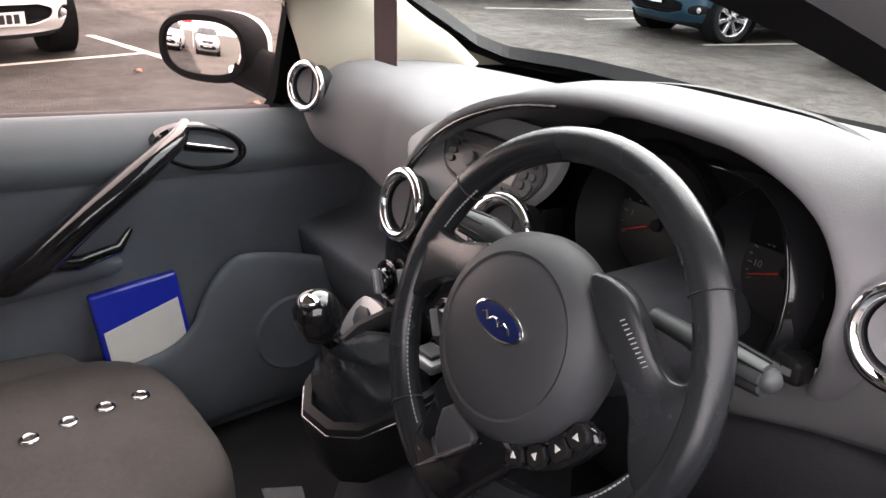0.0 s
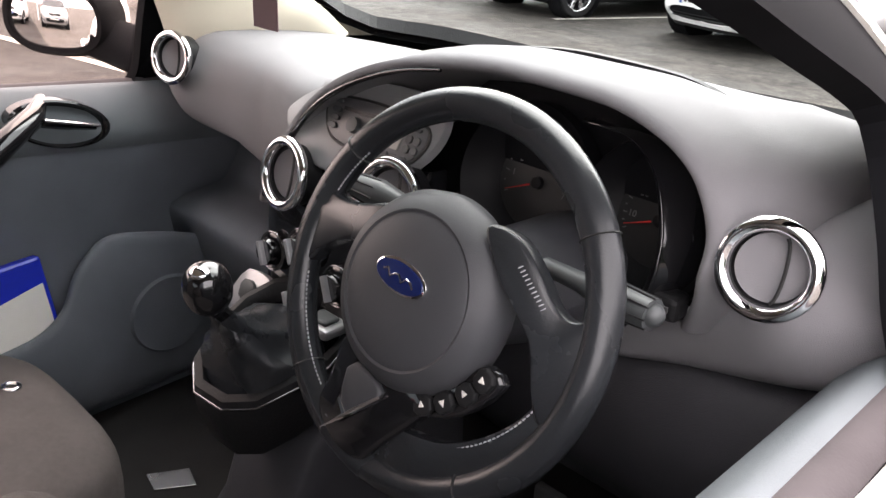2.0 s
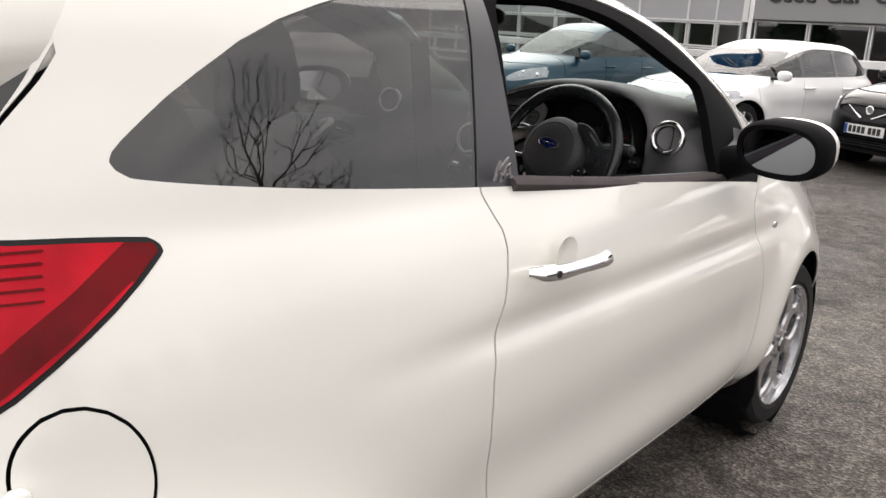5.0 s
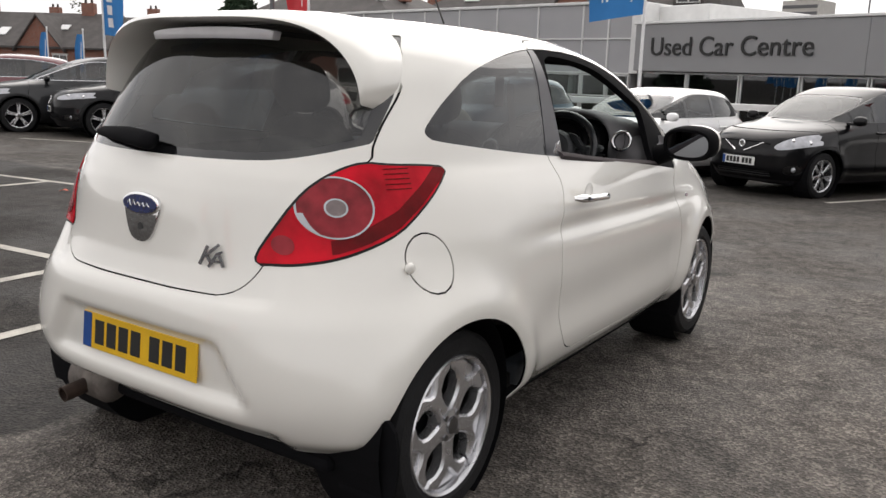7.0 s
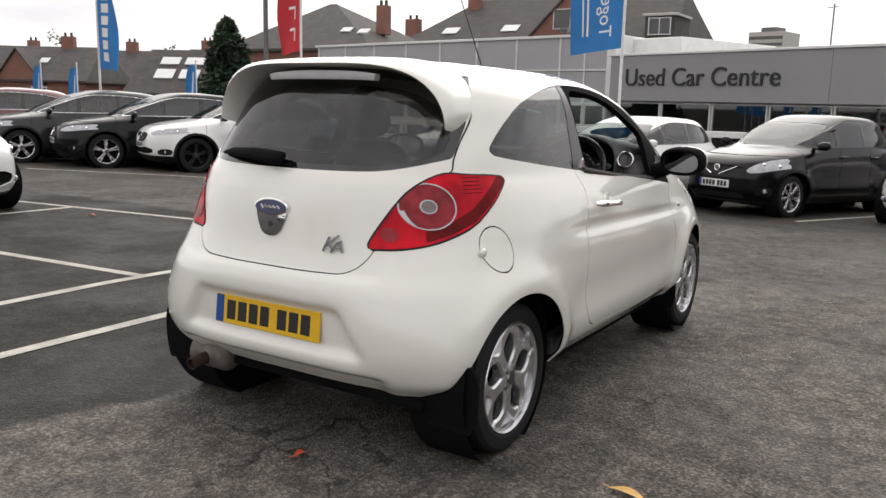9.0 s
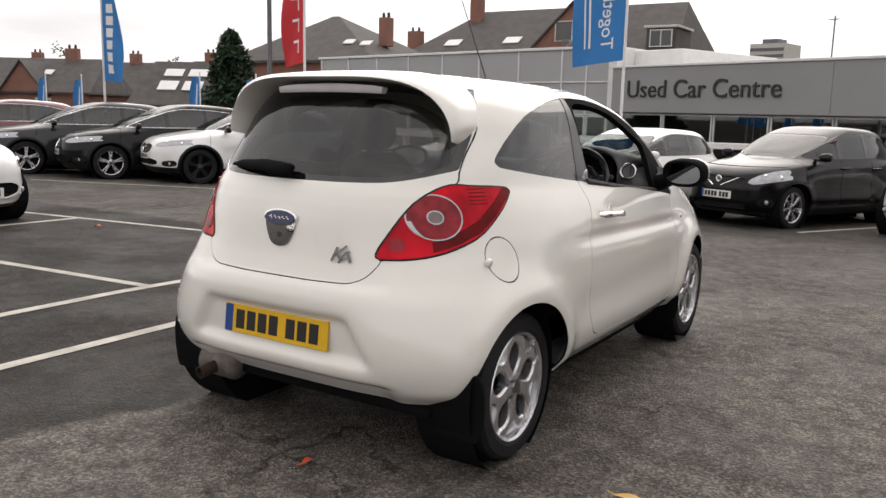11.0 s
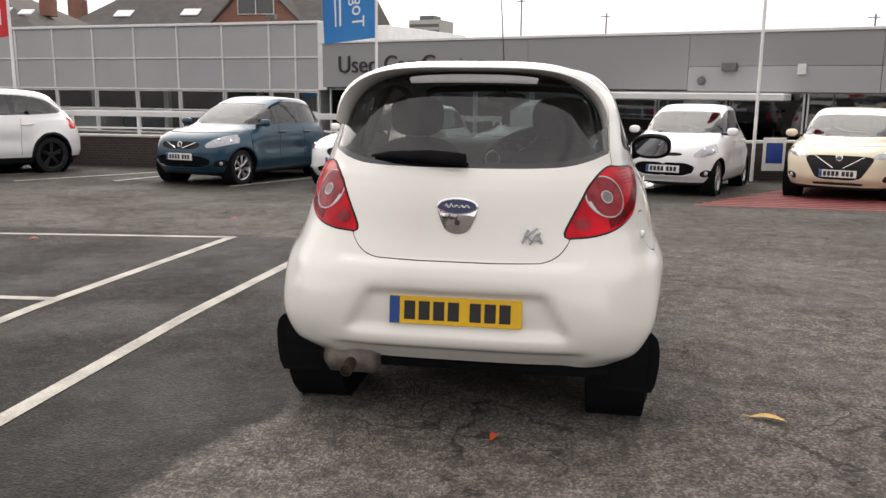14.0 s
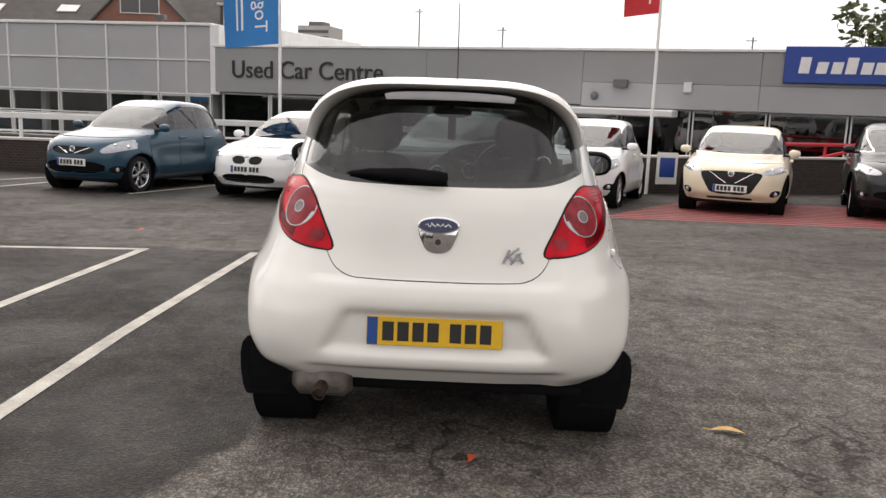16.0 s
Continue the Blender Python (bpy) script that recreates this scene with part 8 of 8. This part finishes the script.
def railings():
    wall = thing("boundary_wall", "low dark brick wall behind the parked cars", "wall", kind="structure")
    part("brickwork", box(-11.0, 0.9, 0, 0.22, -0.45, 0.33), M_BRICKD, wall, "dark brickwork", at=plane_pose(-0.3, 13.3, 1.0, 0.02))
    part("brickwork", box(0, 7.0, 0, 0.22, -0.45, 0.42), M_BRICKD, wall, "dark brickwork", at=plane_pose(3.6, 13.6, 0.92, 0.39))
    part("coping", box(-11.0, 0.9, -0.03, 0.25, 0.33, 0.38, 0.008, 1), M_STONE, wall, at=plane_pose(-0.3, 13.3, 1.0, 0.02))
    part("coping", box(0, 7.0, -0.03, 0.25, 0.42, 0.47, 0.008, 1), M_STONE, wall, at=plane_pose(3.6, 13.6, 0.92, 0.39))
    rail = thing("white_railing", "white painted flat rail on posts above the wall", "railing", plane_pose(-0.3, 13.4, 1.0, 0.02))
    part("top_rail", box(-13.5, 0.8, -0.03, 0.03, 0.77, 0.89, 0.01, 1), M_TRIM, rail)
    part("mid_rail", box(-13.5, 0.8, -0.015, 0.015, 0.50, 0.54, 0.008, 1), M_TRIM, rail)
    for k in range(10):
        part("post", box(-13.4 + 1.55 * k - 0.03, -13.4 + 1.55 * k + 0.03, -0.03, 0.03, -0.4, 0.80, 0.006, 1), M_TRIM, rail)
    rr = thing("red_railing", "red tubular steel barrier beside the ramp", "railing", plane_pose(5.9, 14.9, 0.92, 0.39))
    for z in (0.35, 0.75):
        part("rail", tube([(0, 0, z), (4.2, 0, z)], 0.04, 10), M_REDSTEEL, rr)
    part("rail", tube([(0.2, 0, 0.0), (4.0, 0, 0.7)], 0.04, 10), M_REDSTEEL, rr)
    for k in range(4):
        part("post", tube([(0.05 + 1.35 * k, 0, -0.4), (0.05 + 1.35 * k, 0, 0.8)], 0.035, 10), M_REDSTEEL, rr)
    notice = thing("notice_board", "small white notice board on the wall", "sign", plane_pose(4.0, 13.45, 0.98, 0.2))
    part("board", box(0, 0.45, 0, 0.03, -0.1, 0.55, 0.008, 1), M_TRIM, notice)
    part("notice", box(0.06, 0.39, -0.006, 0.0, 0.05, 0.45), M_SIGNB, notice)


def banner(name, label, x, y, top, w, h, material, turn, tilt=0.0, bars=(), words="", wave=0.06, tall=True, pole_r=0.035):
    """A feather banner on a white pole; turn: the way that it blows."""
    b = thing(name, label, "flag", Matrix.Translation((x, y, 0)), "flags round the car park")
    part("pole", tube([(0, 0, ground_z(y)), (0, 0, top + 0.1)], [pole_r, pole_r * 0.7], 12), M_POLE, b, "white pole", smooth=60)
    part("pole_cap", egg((0, 0, top + 0.12), (pole_r, pole_r, 0.03), 2, nu=12, nv=8), M_POLE, b)
    c, s = math.cos(radians(turn)), math.sin(radians(turn))

    def at(u, v, off=0.0):
        q = wave * math.sin(5 * u / max(w, 0.1) + 3 * v) * u / w
        return Vector((c * (u + tilt * (1 - v / h) * u) - s * (q + off), s * (u + tilt * (1 - v / h) * u) + c * (q + off), top - h + v - 0.12 * u * (1 - v / h)))

    nu, nv = 10, 16
    rows = [[at(0.03 + (w * (1 - 0.35 * (j / nv) ** 3 * (1 if tall else 0))) * i / nu, h * j / nv) for i in range(nu + 1)] for j in range(nv + 1)]
    back = [[p + Vector((-s, c, 0)) * 0.004 for p in r] for r in rows]
    cl = part("cloth", sections([r + bk[::-1] + [r[0]] for r, bk in zip(rows, back)]), material, b, "printed cloth", smooth=50)
    for u0, u1, v0, v1 in bars:
        for off in (-0.003, 0.007):
            part("print_mark", sections([[at(u0 + (u1 - u0) * i / 4, v, off) for i in range(5)] for v in np.linspace(v0, v1, 6)]), M_CLOTHW, cl, "white printed mark")
    if words:
        me = lettering(words, 0.34, 0.002)
        k = 0.62 * h / (max(v.co.x for v in me.vertices) - min(v.co.x for v in me.vertices))
        for v in me.vertices:
            p = at(w * 0.36 - v.co.y * k, h * 0.42 + v.co.x * k, 0.008 + v.co.z)
            v.co = p
        part("words", me, M_CLOTHW, cl, "white word Together, mirrored through the cloth")


def leaf_clump(bm, c, r, n, size, flat=1.0, up=0.0):
    for _ in range(n):
        d = Vector((random.gauss(0, 1), random.gauss(0, 1), random.gauss(0, 1) * flat)).normalized() * r * random.random() ** 0.4
        p = Vector(c) + d
        a = Vector((random.uniform(-1, 1), random.uniform(-1, 1), random.uniform(-0.6, 0.6) + up)).normalized() * size * random.uniform(0.6, 1.3)
        b = a.cross(Vector((random.uniform(-1, 1), random.uniform(-1, 1), random.uniform(-1, 1)))).normalized() * size * 0.45
        bm.faces.new([bm.verts.new(q) for q in (p - a, p + b, p + a, p - b)])


def conifer(x, y, base, height, spread):
    t = thing("conifer_tree", "dark green conifer with a thin pointed tip", "tree", Matrix.Translation((x, y, base)))
    part("trunk", tube([(0, 0, 0), (0.02, 0, height * 0.6), (0, 0.02, height)], [0.16, 0.09, 0.015], 8), M_BARK, t)
    bm = bmesh.new()
    for k in range(46):
        f = (k + random.random()) / 46
        z = height * (0.08 + 0.92 * f)
        reach = spread * (1 - f) ** 0.75 * random.uniform(0.7, 1.12) + 0.04
        for q in range(7):
            a = random.uniform(0, 2 * math.pi)
            for s in (0.35, 0.65, 0.95):
                leaf_clump(bm, (math.cos(a) * reach * s, math.sin(a) * reach * s, z - 0.25 * reach * s), 0.16 + 0.12 * (1 - f), 9, 0.13, 0.6, 0.3)
    part("crown", bm, M_LEAF, t, "dense needle sprays")


def bare_tree(x, y, height, seed):
    rnd = random.Random(seed)
    t = thing("bare_tree", "leafless spreading tree with fine twigs", "tree", Matrix.Translation((x, y, 0)))
    bm = bmesh.new()
    trunk = tube([(0, 0, -0.1), (0.08, 0.05, height * 0.14), (0.02, 0.1, height * 0.28)], [height * 0.035, height * 0.028, height * 0.024], 10)

    def grow(p, d, ln, r, depth):
        q = p + d * ln * 0.5 + Vector((rnd.gauss(0, 1), rnd.gauss(0, 1), rnd.gauss(0, 0.6))) * ln * 0.07
        e = q + (d + Vector((rnd.gauss(0, 1), rnd.gauss(0, 1), rnd.gauss(0, 1))) * 0.12).normalized() * ln * 0.5
        tube([p, q, e], [r, r * 0.82, r * 0.66], 6 if depth < 3 else 4, bm, False)
        if depth >= 7:
            return
        for _ in range(3 if depth < 2 else 2 if depth < 6 else 3):
            n = (d + Vector((rnd.gauss(0, 1), rnd.gauss(0, 1), rnd.gauss(0.15, 0.7))) * 0.55).normalized()
            n.z = max(n.z, -0.15)
            grow(e, n.normalized(), ln * rnd.uniform(0.62, 0.86), r * 0.6, depth + 1)

    for k in range(5):
        a = 2 * math.pi * k / 5 + rnd.uniform(-0.4, 0.4)
        grow(Vector((0.02, 0.1, height * 0.27)), Vector((math.cos(a) * 0.7, math.sin(a) * 0.7, 0.85)).normalized(), height * 0.22, height * 0.016, 1)
    part("trunk", trunk, M_BARK, t, smooth=60)
    part("limbs", bm, M_BARK, t, "bare limbs and twigs")


def hedge(name, label, x0, y0, x1, y1, h, depth, n, material):
    rnd = np.random.default_rng(int(abs(x0 * 10 + y0)))
    f = np.repeat(rnd.random(n), 12)
    hh = h * (0.75 + 0.35 * np.sin(f * 37 + x0) * np.sin(f * 91))
    lift = np.repeat(rnd.random(n), 12)
    c = np.stack((x0 + (x1 - x0) * f + np.repeat(rnd.normal(0, depth * 0.4, n), 12), y0 + (y1 - y0) * f + np.repeat(rnd.normal(0, depth * 0.4, n), 12), ground_z(y0) + lift * hh), -1)
    unit = lambda v: v / np.linalg.norm(v, axis=1, keepdims=True)
    m = len(c)
    p = c + unit(rnd.normal(0, 1, (m, 3))) * 0.6 * rnd.random((m, 1)) ** 0.4
    a = unit(rnd.uniform(-1, 1, (m, 3)) * (1, 1, 0.6)) * 0.22 * rnd.uniform(0.6, 1.3, (m, 1))
    b = unit(np.cross(a, rnd.uniform(-1, 1, (m, 3)))) * 0.10
    v = np.stack((p - a, p + b, p + a, p - b), 1).reshape(-1, 3)
    ob = part(name, mesh_of(name, v, [(4 * i, 4 * i + 1, 4 * i + 2, 4 * i + 3) for i in range(m)]), material)
    tagged(ob, label, "trees", kind="stuff")


def leaf(name, label, x, y, length, width, turn, material):
    t = thing(name, label, "leaf", pose(x, y, ground_z(y) + 0.004, 0, 0, turn))
    rows = []
    for k in range(9):
        f = k / 8
        w = width * math.sin(math.pi * min(1, f * 1.02 + 0.02)) ** 0.8 / 2
        rows.append([(length * (f - 0.5), q * w, 0.012 * math.sin(3 * f) + 0.25 * w * abs(q) + 0.004) for q in (-1, -0.5, 0, 0.5, 1)])
    part("blade", sections(rows), material, t, smooth=60)
    part("stem", tube([(-length * 0.5, 0, 0.006), (-length * 0.72, 0.01, 0.004)], 0.0018, 5), material, t)


dealership()
surroundings()
railings()
banner("flag", "blue banner with white word on a white pole", -3.59, 12.7, 4.6, 1.05, 2.2, M_FLAGB, 180, 0.0, ((0.72, 0.76, 0.3, 1.5), (0.82, 0.85, 0.3, 1.2)), "Together", 0.05, False)
banner("flag", "red banner with white marks on a white pole", -11.13, 12.1, 5.6, 0.85, 3.2, M_FLAGR, 172, -0.15, tuple((0.22 + 0.17 * (j == 1), 0.26 + 0.22 * (j > 0), 0.25 + 0.48 * k + 0.24 * (j == 2), 0.55 + 0.48 * k - 0.24 * (j == 1)) for k in range(6) for j in (0, 2)))
banner("flag", "red banner with white marks on a white pole", 3.83, 13.5, 5.6, 0.75, 2.3, M_FLAGR, 176, -0.1, tuple((0.22, 0.26 + 0.22 * (j > 0), 0.2 + 0.4 * k + 0.22 * (j == 2), 0.46 + 0.4 * k) for k in range(5) for j in (0, 2)))
banner("flag", "narrow blue feather banner on a white pole", -17.06, 11.0, 4.3, 0.62, 2.35, M_FLAGB, 5, 0.1, tuple((0.16, 0.36, 0.2 + 0.3 * k, 0.42 + 0.3 * k) for k in range(6)))
banner("flag", "red banner with white marks on a white pole", -21.2, 6.9, 4.3, 0.7, 2.5, M_FLAGR, 8, 0.1, tuple((0.2, 0.45, 0.4 + 0.45 * k, 0.7 + 0.45 * k) for k in range(4)))
for fx, fy, ft in ((-20.6, 11.6, 2.05), (-19.2, 11.8, 2.0), (-17.3, 14.4, 2.2), (-13.6, 13.0, 2.05), (-14.3, 14.0, 2.0), (-23.2, 9.2, 2.0)):
    banner("small_flag", "small blue flag on a short white pole", fx, fy, ft, 0.5, 1.0, M_FLAGB, 170, 0.2, ((0.12, 0.2, 0.2, 0.8),), pole_r=0.025)
banner("flag", "red banner on a white pole behind the far row", -4.4, -15.5, 3.6, 1.0, 2.0, M_FLAGR, 180, 0.0)
banner("flag", "red banner on a white pole behind the far row", -8.2, -15.0, 3.4, 1.0, 2.0, M_FLAGR, 180, 0.0)
lamp = thing("lamp_column", "grey steel lamp column", "lamp post", Matrix.Translation((-11.75, 11.6, 0)))
part("column", tube([(0, 0, ground_z(11.6)), (0, 0, 7.5)], [0.06, 0.045], 12), M_STEEL, lamp, smooth=60)
part("lantern", egg((0, -0.3, 7.5), (0.12, 0.35, 0.06), 2.5), M_STEEL, lamp, smooth=60)
conifer(-19.8, 18.05, ground_z(18), 4.3, 1.75)
hedge("far_trees", "muted autumn trees far beyond the terraces", -86, 52, -66, 60, 7.5, 3, 160, M_LEAF2)
hedge("side_trees", "dark evergreen belt beyond the car park", 17.5, 19, 15.5, -7, 5.2, 1.2, 4200, M_LEAF)
hedge("corner_trees", "leafy tree crown above the showroom roof", 15.2, 30.5, 21, 29, 6.4, 1.0, 900, M_LEAF2)
bare_tree(19.5, 12.5, 8.5, 4)
bare_tree(13.6, 6.4, 8.8, 9)
leaf("fallen_leaf", "orange-red fallen leaf on the asphalt", 0.165, -0.507, 0.06, 0.035, 70, M_ORANGE)
leaf("fallen_leaf", "long pale yellow fallen leaf on the asphalt", 1.284, -0.107, 0.15, 0.045, -14, M_YELLEAF)
for lx, ly in ((-4.6, 3.35), (-6.1, 3.0), (-3.4, 5.2)):
    leaf("fallen_leaf", "small red-brown fallen leaf on the asphalt", lx, ly, 0.09, 0.06, 30, M_ORANGE)
